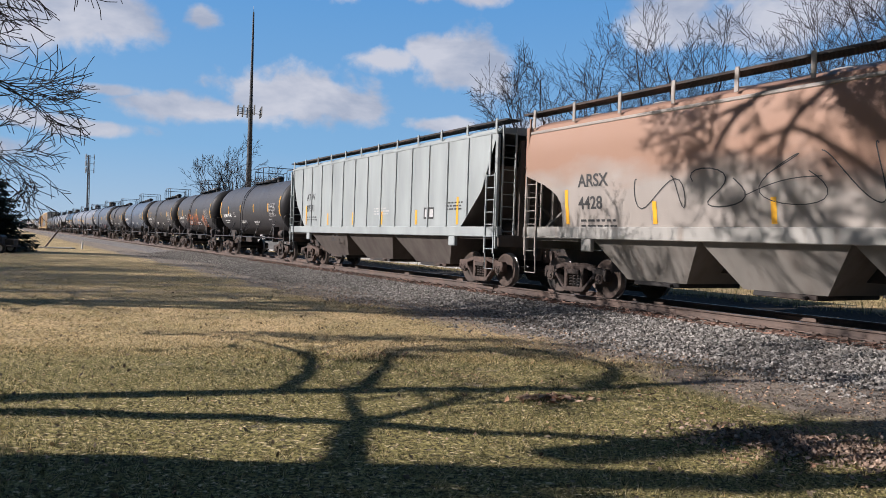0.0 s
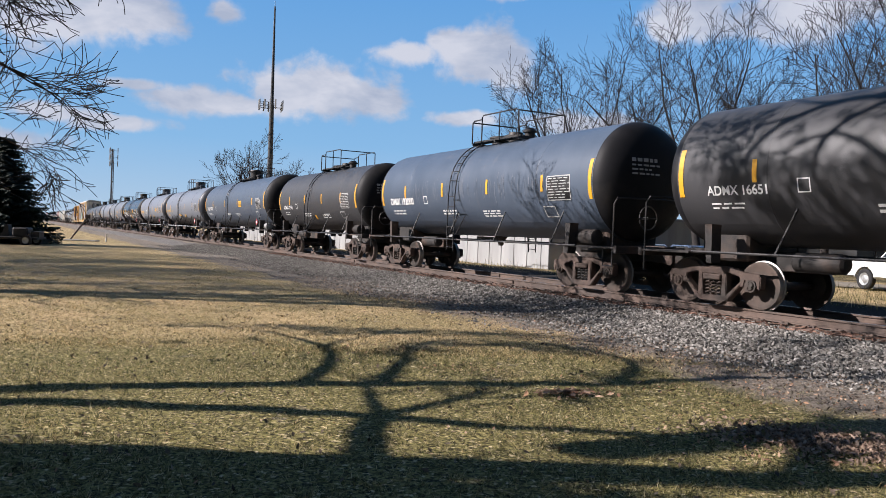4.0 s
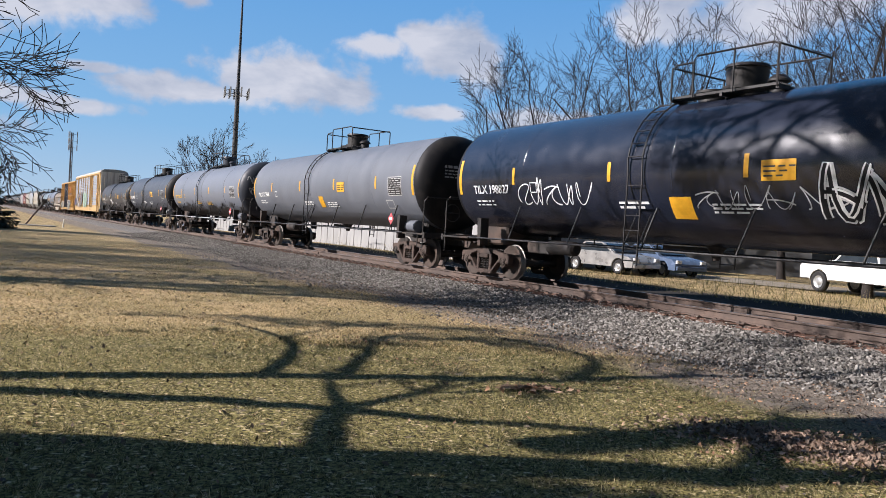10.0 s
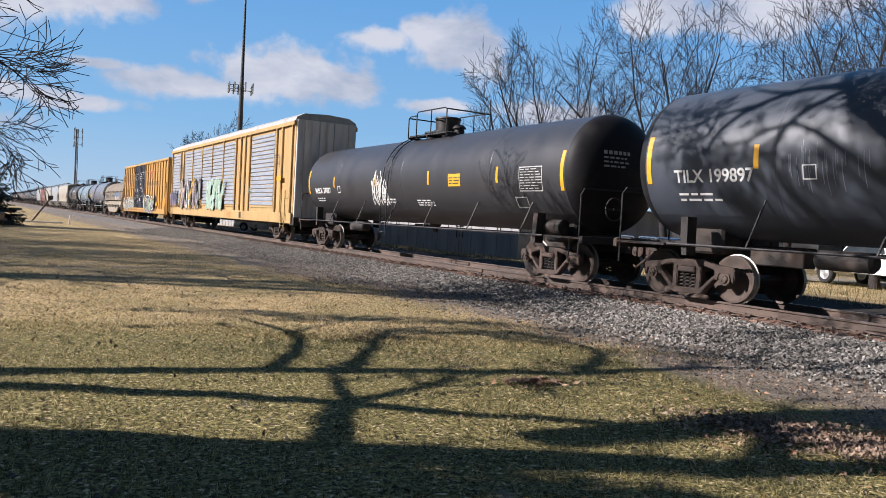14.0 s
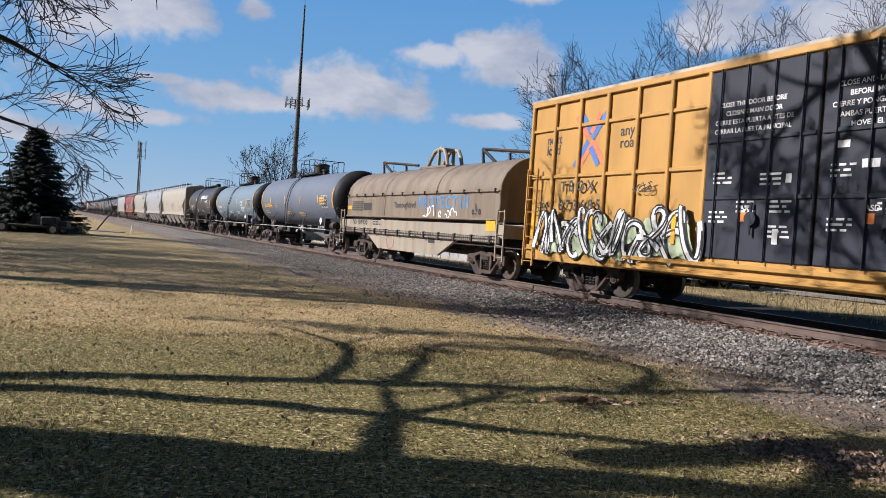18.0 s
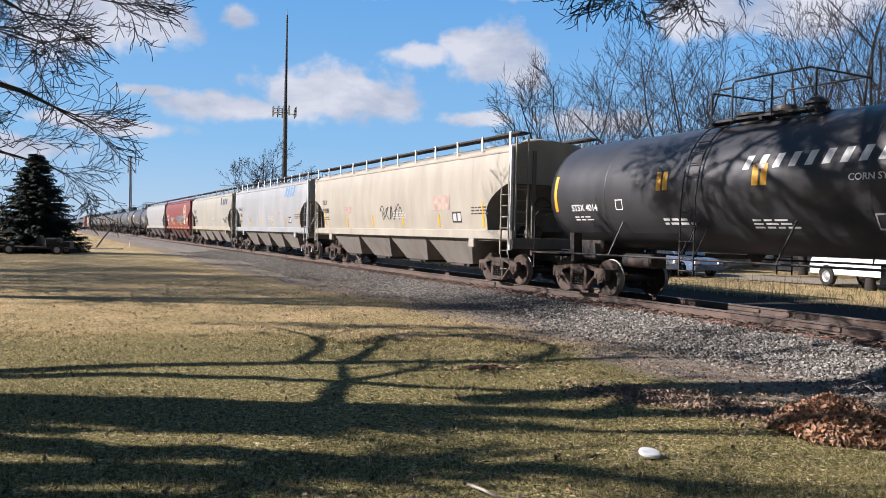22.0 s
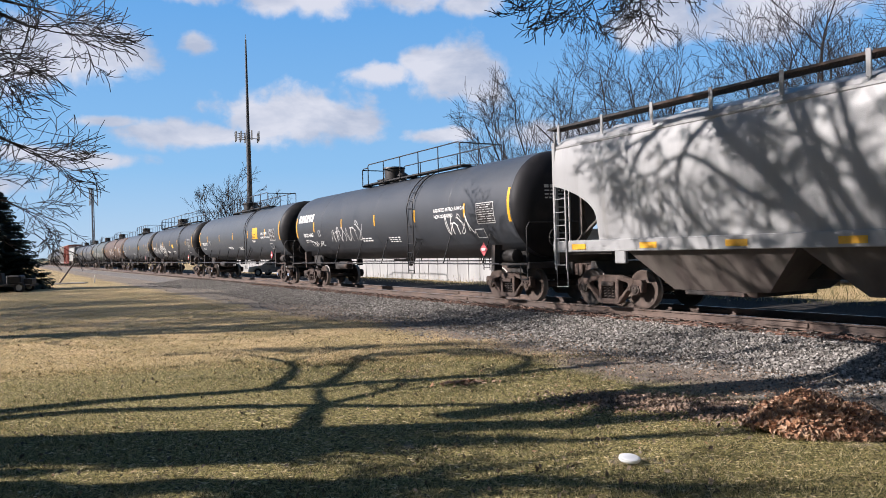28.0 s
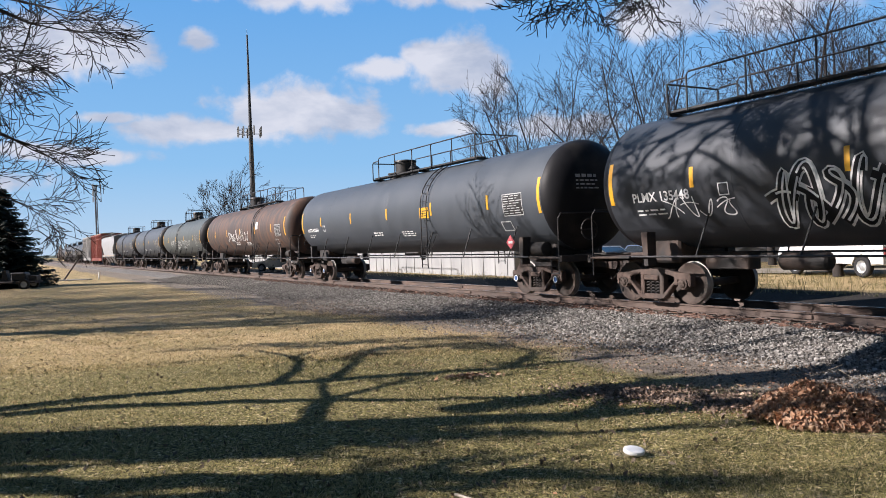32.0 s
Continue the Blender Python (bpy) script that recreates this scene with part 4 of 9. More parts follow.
plant(tree_from_limbs(7, [
    ([(X, 13.0, -0.5), (X, 13.0, 2.0), (X + 0.3, 12.9, 3.4), (X + 0.9, 13.0, 4.4)], 0.24, 0.1, 0.9),
    ([(X, 12.9, 3.0), (X + 1.8, 13.4, 4.3), (X + 4.0, 14.0, 4.9), (X + 6.2, 14.8, 4.6), (X + 7.2, 15.1, 4.2)], 0.16, 0.03, 0.25),
    ([(X, 12.9, 3.6), (X + 1.6, 12.6, 5.5), (X + 3.6, 12.8, 6.8), (X + 5.6, 13.0, 7.3), (X + 6.8, 13.1, 7.2)], 0.17, 0.035, 0.25),
    ([(X, 13.0, 2.6), (X + 1.6, 14.5, 3.3), (X + 3.9, 16.0, 3.5), (X + 6.0, 17.2, 3.0)], 0.11, 0.02, 0.25),
    ([(X + 0.9, 13.0, 4.4), (X + 2.6, 13.3, 5.6), (X + 4.6, 13.6, 6.0), (X + 6.4, 13.9, 5.7)], 0.1, 0.03, 0.25),
    ([(X + 0.5, 13.0, 4.0), (X + 2.2, 12.6, 5.8), (X + 4.4, 12.6, 6.3), (X + 6.6, 12.9, 6.2), (X + 7.6, 13.1, 5.8)], 0.11, 0.025, 0.25),
    ([(X + 0.9, 13.0, 4.4), (X + 2.9, 13.4, 6.9), (X + 5.4, 13.6, 7.2), (X + 7.2, 13.9, 6.9), (X + 8.2, 14.1, 6.5)], 0.12, 0.025, 0.25),
    ([(X + 0.9, 13.0, 4.4), (X + 1.9, 13.9, 6.6), (X + 4.2, 14.8, 7.6), (X + 6.2, 15.6, 7.7), (X + 7.4, 15.9, 7.5)], 0.10, 0.025, 0.25),
], depth=6, every=0.52, reach=1.0, twig_r=0.0085), Matrix.Translation((0, 0, 1.23)) @ Matrix.Scale(1.17, 4) @ Matrix.Translation((0, 0, -1.23)), "spreading bare tree with low hanging limbs", twig=DARKTWIG)
plant(tree_from_limbs(19, [
    ([(7.5, 0.8, -0.5), (7.5, 0.9, 2.5), (7.4, 1.4, 5.5), (7.6, 1.6, 8.5), (7.3, 1.4, 12.0)], 0.34, 0.1, 0.6),
    ([(7.4, 1.2, 4.4), (7.3, 3.6, 6.4), (6.9, 6.4, 7.9), (6.1, 8.8, 7.6), (5.2, 10.4, 6.9), (4.5, 11.2, 6.3)], 0.16, 0.03, 0.7),
    ([(6.1, 8.8, 7.6), (4.9, 9.6, 7.3), (4.1, 10.4, 6.6), (3.7, 10.9, 6.3)], 0.06, 0.02, 0.4),
    ([(5.8, 9.4, 7.4), (5.6, 10.6, 6.8), (5.3, 11.4, 6.4)], 0.05, 0.02, 0.3),
], every=0.3, reach=0.6, twig_r=0.008), pose(0, 0, 0), "bare tree whose limb hangs over the lawn", twig=DARKTWIG)

# trees at the lawn's far side, beyond the view; their shadows streak the grass
for i, (x, y, size) in enumerate(((-20.5, 19, 0.85), (-24, 22.5, 0.95), (-26, 27, 0.9), (-30, 32, 1.0), (-36, 38, 1.0), (-31, 24.5, 1.0))):
    plant(DOME[i % 4], pose(x, y, GRASS_Z, 0, 0, 51 * i) @ Matrix.Scale(size, 4), "leafless tree on the far lawn casting streaks of shade", "trees on the lawn")

# wooded skyline
bm = bmesh.new()
rnd = random.Random(4)
for i in range(1500):
    az = rnd.uniform(-62, 50)
    dist = rnd.uniform(420, 520)
    h = (6 + 5 * noise.noise(Vector((az * 0.25, 0, 0))) + 3 * rnd.random()) * (1.25 if az < -30 else 1.0)
    x, y = dist * math.sin(radians(az)), dist * math.cos(radians(az))
    if (Vector((x, y, 0)).dot(N) - PERP) > -8 and (Vector((x, y, 0)).dot(N) - PERP) < 8:
        continue
    w = rnd.uniform(1.5, 3.2)
    c = [bm.verts.new((x + w * math.cos(a) * rnd.uniform(0.6, 1), y + w * math.sin(a) * rnd.uniform(0.6, 1), GRASS_Z + h * z)) for a, z in ((0, 0.25), (1.3, 0.3), (2.6, 0.22), (3.8, 0.3), (5.1, 0.26))]
    b0 = bm.verts.new((x, y, GRASS_Z - 0.2))
    t0 = bm.verts.new((x + rnd.uniform(-0.7, 0.7), y, GRASS_Z + h))
    for k in range(5):
        bm.faces.new((b0, c[(k + 1) % 5], c[k]))
        bm.faces.new((t0, c[k], c[(k + 1) % 5]))
tagged(new("far_woods", mesh_of("far_woods", bm, mat("far_woods", (0.21, 0.18, 0.165), 1.0, 0, 0.3, 0.3))), "hazy brown line of leafless woods on the horizon", "woods", kind="stuff")


def make_tower():
    """A cell tower: a tapered pole with a ring of antennas partway up and a plain pole above."""
    az, dist = radians(-11.87), 175.3
    t = thing("cell_tower", pose(dist * math.sin(az), dist * math.cos(az), GRASS_Z), "tall grey steel cell tower with one ring of antennas", "tower")
    part("pole", lathe([(0, 0.75), (29.5, 0.48)], "z", 16), mat("weathered_pole_steel", (0.06, 0.066, 0.076), 0.7, 0, 0.2, 2), t)
    part("upper_pole", lathe([(29.5, 0.40), (51.3, 0.18)], "z", 12), mat("dark_steel", (0.045, 0.05, 0.06), 0.6, 0.3), t, "slender dark upper pole")
    part("mast_tip", lathe([(51.3, 0.06), (52.6, 0.04)], "z", 6), GALV, t)
    ring = bmesh.new()
    for k in range(3):
        a = k * math.tau / 3 + 0.3
        for rr in (2.1,):
            c = Vector((math.cos(a), math.sin(a), 0))
            d = Vector((-math.sin(a), math.cos(a), 0))
            add_tube(ring, [c * 0.4 + Vector((0, 0, 28.6)), c * rr + Vector((0, 0, 28.6))], 0.08)
            add_tube(ring, [c * rr - d * 2.0 + Vector((0, 0, 28.6)), c * rr + d * 2.0 + Vector((0, 0, 28.6))], 0.07)
            add_tube(ring, [c * rr - d * 2.0 + Vector((0, 0, 29.5)), c * rr + d * 2.0 + Vector((0, 0, 29.5))], 0.05)
    part("antenna_platform", ring, MATS["weathered_pole_steel"], t)
    ant = cached("panel_antenna", lambda: box((-0.16, -0.1, -1.1), (0.16, 0.1, 1.1), 0.03), mat("antenna_grey", (0.22, 0.23, 0.24), 0.5))
    for k in range(3):
        a = k * math.tau / 3 + 0.3
        for j in (-1.9, -0.65, 0.65, 1.9):
            c = Vector((math.cos(a), math.sin(a), 0)) * 2.25 + Vector((-math.sin(a), math.cos(a), 0)) * j
            part("panel_antenna", ant, None, t, at=pose(c.x, c.y, 29.0, 0, 0, math.degrees(a) + 90))
    az, dist = radians(-22.6), 330.0
    t = thing("cell_tower", pose(dist * math.sin(az), dist * math.cos(az), GRASS_Z), "distant slim lattice mast with antennas on top", "tower")
    mast = bmesh.new()
    for k in range(3):
        a = k * math.tau / 3
        add_tube(mast, [(0.5 * math.cos(a), 0.5 * math.sin(a), 0), (0.4 * math.cos(a), 0.4 * math.sin(a), 30.5)], 0.16)
    for i in range(15):
        a = i * 2.1
        add_tube(mast, [(0.45 * math.cos(a), 0.45 * math.sin(a), i * 2), (0.45 * math.cos(a + 2.1), 0.45 * math.sin(a + 2.1), i * 2 + 2)], 0.06)
    part("mast", mast, MATS["weathered_pole_steel"], t)
    for lvl in (24.6, 27.2, 29.8):
        for k in range(3):
            a = k * math.tau / 3 + 0.5
            part("panel_antenna", ant, None, t, at=pose(1.9 * math.cos(a), 1.9 * math.sin(a), lvl, 0, 0, math.degrees(a)))
        arm = bmesh.new()
        for k in range(3):
            a = k * math.tau / 3 + 0.5
            add_tube(arm, [(0, 0, lvl), (1.9 * math.cos(a), 1.9 * math.sin(a), lvl)], 0.07)
        part("antenna_arm", arm, MATS["weathered_pole_steel"], t)


make_tower()


def make_clouds():
    spots = []
    R = 1400.0
    for az, el, w, h in ((-8.0, 10.6, 4.9, 1.8), (-4.0, 9.9, 2.5, 1.2), (-11.0, 10.1, 2.8, 1.5), (-17.7, 8.9, 3.7, 0.9), (-14.6, 8.7, 3.5, 0.9), (3.5, 13.5, 3.3, 2.1), (5.7, 12.6, 2.1, 1.8), (1.3, 14.4, 1.9, 1.1),
                         (-2.1, 13.3, 2.5, 0.9), (2.5, 8.8, 2.5, 0.6), (-23.0, 6.9, 3.4, 0.6), (-26.1, 7.2, 3.0, 0.6), (-21.4, 9.6, 2.1, 0.4), (-24.0, 14.4, 4.1, 2.1), (-20.7, 14.2, 2.6, 1.6),
                         (-27.5, 13.6, 3.8, 1.8), (-15.5, 15.1, 1.2, 0.8), (-6.4, 19.6, 4.4, 2.0), (1.1, 19.5, 3.5, 1.5), (5.0, 18.5, 1.8, 0.9), (-9.8, 18.6, 2.6, 1.2), (-15.0, 19.2, 4.1, 1.0), (19.2, 16.6, 3.2, 2.1),
                         (31.0, 17.5, 5.5, 2.2), (36.9, 16.1, 3.4, 2.4), (25.0, 15.6, 5.5, 1.7), (11.0, 8.6, 3.5, 0.9), (-31, 5.2, 5.0, 0.8), (-40, 10, 8, 4), (14, 5.0, 6.0, 1.0), (45, 10, 9, 5)):
        a, e = radians(az), radians(el)
        spots.append(((R * math.sin(a) * math.cos(e), R * math.cos(a) * math.cos(e), R * math.sin(e)), (R * radians(w) * 1.3, R * radians(h) * 1.35)))
    bm = bmesh.new()
    rows = []
    for e in np.linspace(0.2, 46, 16):
        rows.append([bm.verts.new((R * math.sin(radians(a)) * math.cos(radians(e)), R * math.cos(radians(a)) * math.cos(radians(e)), R * math.sin(radians(e)))) for a in np.linspace(-64, 64, 40)])
    for a, b in zip(rows, rows[1:]):
        for i in range(39):
            bm.faces.new((a[i], a[i + 1], b[i + 1], b[i])).smooth = True
    tagged(new("backdrop", mesh_of("backdrop", bm, cloud_mat(spots))), "fair-weather cumulus clouds in a blue sky", "clouds", kind="structure")


make_clouds()


# ---- beyond the track ----
def make_yard():
    wall = car_paint("white_metal_siding", (0.34, 0.34, 0.335), (0.24, 0.225, 0.2), 0.35, 0.6)
    b = thing("white_shed", Matrix.Translation(along(0, 0)) @ pose(0, 0, 0, 0, 0, CAR_TURN + 180), "long low white metal shed behind the tracks", "shed")
    # in this frame x runs away along the track, -y is the side away from the lawn
    part("wall", box((28.6, -19.0, -0.5), (88, -8.6, 2.3), 0.02), wall, b)
    part("roof", prism([(28.3, 2.3), (88.3, 2.3), (88.3, 2.42), (28.3, 2.42)], -19.3, -8.3), car_paint("grey_shed_roof", (0.3, 0.3, 0.31), amount=0.3), b)
    seam = cached("siding_seam", lambda: box((-0.02, 0, -0.4), (0.02, 0.03, 2.28)), wall)
    for i in range(50):
        part("siding_seam", seam, None, b, at=(29.2 + 1.15 * i, -8.6, 0))
    g = thing("grey_shed", pose(22, 47, GRASS_Z, 0, 0, -14), "blue-grey metal shed behind parked cars", "shed")
    part("wall", box((-15, -4, -0.2), (14, 4, 2.7), 0.02), car_paint("slate_shed_siding", (0.14, 0.145, 0.15), amount=0.3), g)
    part("roof", prism([(-15.3, 2.7), (14.3, 2.7), (14.3, 2.85), (-15.3, 2.85)], -4.3, 4.3), MATS["grey_shed_roof"], g)
    for i in range(5):
        part("window", box((-12 + i * 5.2, -4.03, 1.0), (-10.6 + i * 5.2, -3.98, 2.0)), mat("dark_window_glass", (0.02, 0.025, 0.03), 0.08), g)
    # gravel drive
    bm = bmesh.new()
    rows = [[bm.verts.new((x, y, GRASS_Z + 0.05 - 0.02 * (k in (0, 3)))) for k, y in enumerate((y0, y0 + 1, y0 + 6.0, y0 + 7))] for x, y0 in ((4, 37), (10, 35.5), (16, 29.5), (22, 22.5), (30, 15), (45, 2))]
    for p, q in zip(rows, rows[1:]):
        for i in range(3):
            bm.faces.new((p[i], q[i], q[i + 1], p[i + 1]))
    bmesh.ops.recalc_face_normals(bm, faces=bm.faces)
    tagged(new("drive", mesh_of("drive", bm, mat("gravel_drive", (0.30, 0.26, 0.20), 0.95, 0, 0.4, 9, second=(0.19, 0.155, 0.105), second_at=0.55, bump=0.3))), "pale gravel drive behind the tracks", "drive", kind="structure")


make_yard()
TYRE = mat("black_tyre", (0.02, 0.02, 0.021), 0.85)
GLASS = mat("tinted_car_glass", (0.03, 0.04, 0.05), 0.05, spec=0.9)


def vehicle(kind, m, paint, label):
    """A parked car or pickup: shaped body, cab with glass, wheels with rims, lights."""
    v = thing("pickup_truck" if kind == "pickup" else "sedan", m, label, "truck" if kind == "pickup" else "car", "parked vehicles")
    big = kind == "pickup"
    l, w, r = (2.75, 0.98, 0.39) if big else (2.3, 0.88, 0.32)
    fx, rx = (1.78, -1.75) if big else (1.42, -1.36)
    zb, zh = (0.5, 1.18) if big else (0.32, 0.92)

    def arch(cx):
        return [(cx + (r + 0.08) * math.cos(a), r + (r + 0.08) * math.sin(a)) for a in np.linspace(0.1, math.pi - 0.1, 9)]
    if big:
        out = [(l, zb), (l + 0.02, 0.95), (l - 0.15, zh), (1.15, zh + 0.06), (-0.95, zh + 0.02), (-l, zh), (-l, zb)]
    else:
        out = [(l - 0.02, zb), (l, 0.6), (l - 0.25, 0.8), (1.0, zh), (-1.55, zh + 0.03), (-l + 0.05, zh - 0.02), (-l, zb)]
    outline = out + [(rx - r - 0.08, zb)] + arch(rx)[::-1] + [(rx + r + 0.08, zb), (fx - r - 0.08, zb)] + arch(fx)[::-1] + [(fx + r + 0.08, zb)]
    bm = prism(outline, -w, w)
    bmesh.ops.bevel(bm, geom=[e for e in bm.edges if abs(e.verts[0].co.y) == abs(e.verts[1].co.y) == w and e.verts[0].co.y == e.verts[1].co.y], offset=0.05, segments=2, affect="EDGES")
    part("body", smooth(mesh_of("body", bm, paint), 40), paint, v)
    cab = [(1.2, zh), (0.55, zh + 0.62), (-0.75, zh + 0.64), (-0.95, zh)] if big else [(1.05, zh), (0.3, zh + 0.46), (-0.85, zh + 0.47), (-1.6, zh)]
    part("cab", smooth(mesh_of("cab", prism(cab, -w + 0.1, w - 0.1), paint)), paint, v)
    win = [(1.06, zh + 0.06), (0.5, zh + 0.56), (-0.68, zh + 0.57), (-0.84, zh + 0.06)] if big else [(0.85, zh + 0.05), (0.26, zh + 0.41), (-0.8, zh + 0.42), (-1.35, zh + 0.05)]
    part("side_glass", prism(win, -w + 0.095, w - 0.095), GLASS, v, "tinted side windows")
    c0, c1 = cab[0], cab[1]
    part("windscreen", add_prism(bmesh.new(), [(c0[0] - 0.05, c0[1] + 0.06), (c1[0] + 0.06, c1[1] - 0.05), (c1[0] + 0.08, c1[1] - 0.04), (c0[0] - 0.02, c0[1] + 0.07)], -w + 0.2, w - 0.2), GLASS, v)
    if big:
        part("bed", box((-l + 0.12, -w + 0.12, zh - 0.02), (-1.05, w - 0.12, zh + 0.025)), BLACK, v, "dark open cargo bed")
    for x in (fx, rx):
        for sg in (-1, 1):
            t = part("wheel", cached(("tyre", r), lambda: lathe([(-0.11, r * 0.62), (-0.12, r * 0.9), (-0.08, r), (0.08, r), (0.12, r * 0.9), (0.11, r * 0.62)], "y", 24, False), TYRE), None, v, at=(x, sg * (w - 0.1), r))
            part("rim", cached(("rim", r), lambda: lathe([(-0.09, 0.0001), (-0.1, r * 0.25), (-0.07, r * 0.4), (-0.1, r * 0.62), (0.1, r * 0.62), (0.07, r * 0.4), (0.1, r * 0.25), (0.09, 0.0001)], "y", 18, False), GALV), None, t)
    part("bumper", box((l - 0.06, -w + 0.05, zb), (l + 0.08, w - 0.05, zb + 0.2), 0.03), GALV if big else paint, v)
    for sg in (-1, 1):
        part("headlight", box((l - 0.08, sg * (w - 0.22) - 0.14, zb + 0.3), (l + 0.035, sg * (w - 0.22) + 0.14, zb + 0.45), 0.02), mat("clear_lens", (0.7, 0.7, 0.7), 0.15), v)
        part("tail_light", box((-l - 0.02, sg * (w - 0.12) - 0.08, zb + 0.3), (-l + 0.06, sg * (w - 0.12) + 0.08, zb + 0.6), 0.02), REDM, v)
    return v


WHITEP = mat("white_car_paint", (0.75, 0.75, 0.74), 0.25, 0, 0.05, 2)
vehicle("pickup", pose(17.8, 26.3, GRASS_Z + 0.02, 0, 0, 102), WHITEP, "white pickup parked on dry grass")
vehicle("pickup", pose(22.5, 31.0, GRASS_Z + 0.02, 0, 0, 120), mat("dark_blue_car_paint", (0.02, 0.045, 0.13), 0.22), "dark blue pickup parked beside a drive")
vehicle("sedan", pose(10.2, 34.4, GRASS_Z + 0.02, 0, 0, -62), mat("silver_car_paint", (0.45, 0.45, 0.44), 0.3, 0.5), "silver sedan parked by the shed")
vehicle("sedan", pose(12.6, 34.6, GRASS_Z + 0.02, 0, 0, -72), mat("steel_blue_car_paint", (0.10, 0.14, 0.22), 0.25), "blue sedan parked by the shed")
vehicle("sedan", pose(-10.5, 61.0, GRASS_Z + 0.02, 0, 0, 160), MATS["silver_car_paint"], "silver sedan parked far behind the tracks")
# a few thin trunks and dead stalks along the far verge
rnd = random.Random(9)
st = ([], [])
for i in range(14000):
    s = 2 + 48 * rnd.random() ** 1.3
    q = along(s, 6.2 + 9.5 * rnd.random() ** 1.2, GRASS_Z - 0.06)
    h, dx, dy = rnd.uniform(0.15, 0.75) * (1 if rnd.random() < 0.06 else 0.35), rnd.gauss(0, 0.12), rnd.gauss(0, 0.12)
    o = len(st[0])
    st[0].extend([(q.x - 0.008, q.y, q.z), (q.x + 0.008, q.y, q.z), (q.x + dx, q.y + dy, q.z + h)])
    st[1].append((o, o + 1, o + 2))
me = bpy.data.meshes.new("dry_weeds")
me.from_pydata(st[0], [], st[1])
me.materials.append(BLADES)
tagged(new("dry_weeds", me), "dry straw-coloured weeds along the far verge", "weeds", kind="stuff")
SLIM = dome_tree(44, 8, 0.12, 4, 0.3, 0.35)
for x, y in ((20.5, 24.5), (25, 22)):
    plant(SLIM, pose(x, y, GRASS_Z, 0, 0, x * 31), "slim bare tree on the far verge", "trees behind the tracks")


# ---- the lawn's far end: spruce, old trailer, leaning post ----
def make_spruce(x, y, h, r):
    t = thing("spruce_tree", pose(x, y, GRASS_Z), "dark green spruce standing at the lawn's edge", "tree")
    part("trunk", lathe([(-0.1, 0.14), (h * 0.97, 0.02)], "z", 8), BARK, t)
    rnd = random.Random(6)
    vs, fs = [], []
    tiers = 26
    for j in range(tiers):
        z0 = 0.2 + (h - 0.5) * (j / tiers) ** 1.05
        span = r * (1 - z0 / h) ** 0.85 + 0.12
        for i in range(int(9 + 9 * span)):
            a = rnd.uniform(0, math.tau)
            d = Vector((math.cos(a), math.sin(a), 0))
            side = Vector((-d.y, d.x, 0))
            reach = span * rnd.uniform(0.72, 1.12)
            z = z0 + rnd.uniform(-0.14, 0.14)
            # a bough sags from the trunk and turns up at its tip; needles hang along both sides
            n = int(7 + reach * 6)
            for k in range(n):
                f = 0.12 + 0.88 * (k + rnd.random()) / n
                c = d * reach * f + Vector((0, 0, z - 0.28 * reach * f + 0.2 * reach * f * f))
                w = (0.34 * (1.1 - f) + 0.1) * rnd.uniform(0.6, 1.2)
                for sg in (-1, 1):
                    tip = c + side * sg * w + d * rnd.uniform(0.05, 0.22) + Vector((0, 0, rnd.uniform(-0.2, 0.03)))
                    o = len(vs)
                    vs += [tuple(c - d * 0.12 + Vector((0, 0, 0.05))), tuple(c + d * 0.1 + Vector((0, 0, -0.06))), tuple(tip)]
                    fs.append((o, o + 1, o + 2))
    me = bpy.data.meshes.new("boughs")
    me.from_pydata(vs, [], fs)
    me.materials.append(SPRUCE)
    part("crown", me, SPRUCE, t, "ragged dark needle boughs")


make_spruce(-25.2, 45.4, 6.7, 3.2)


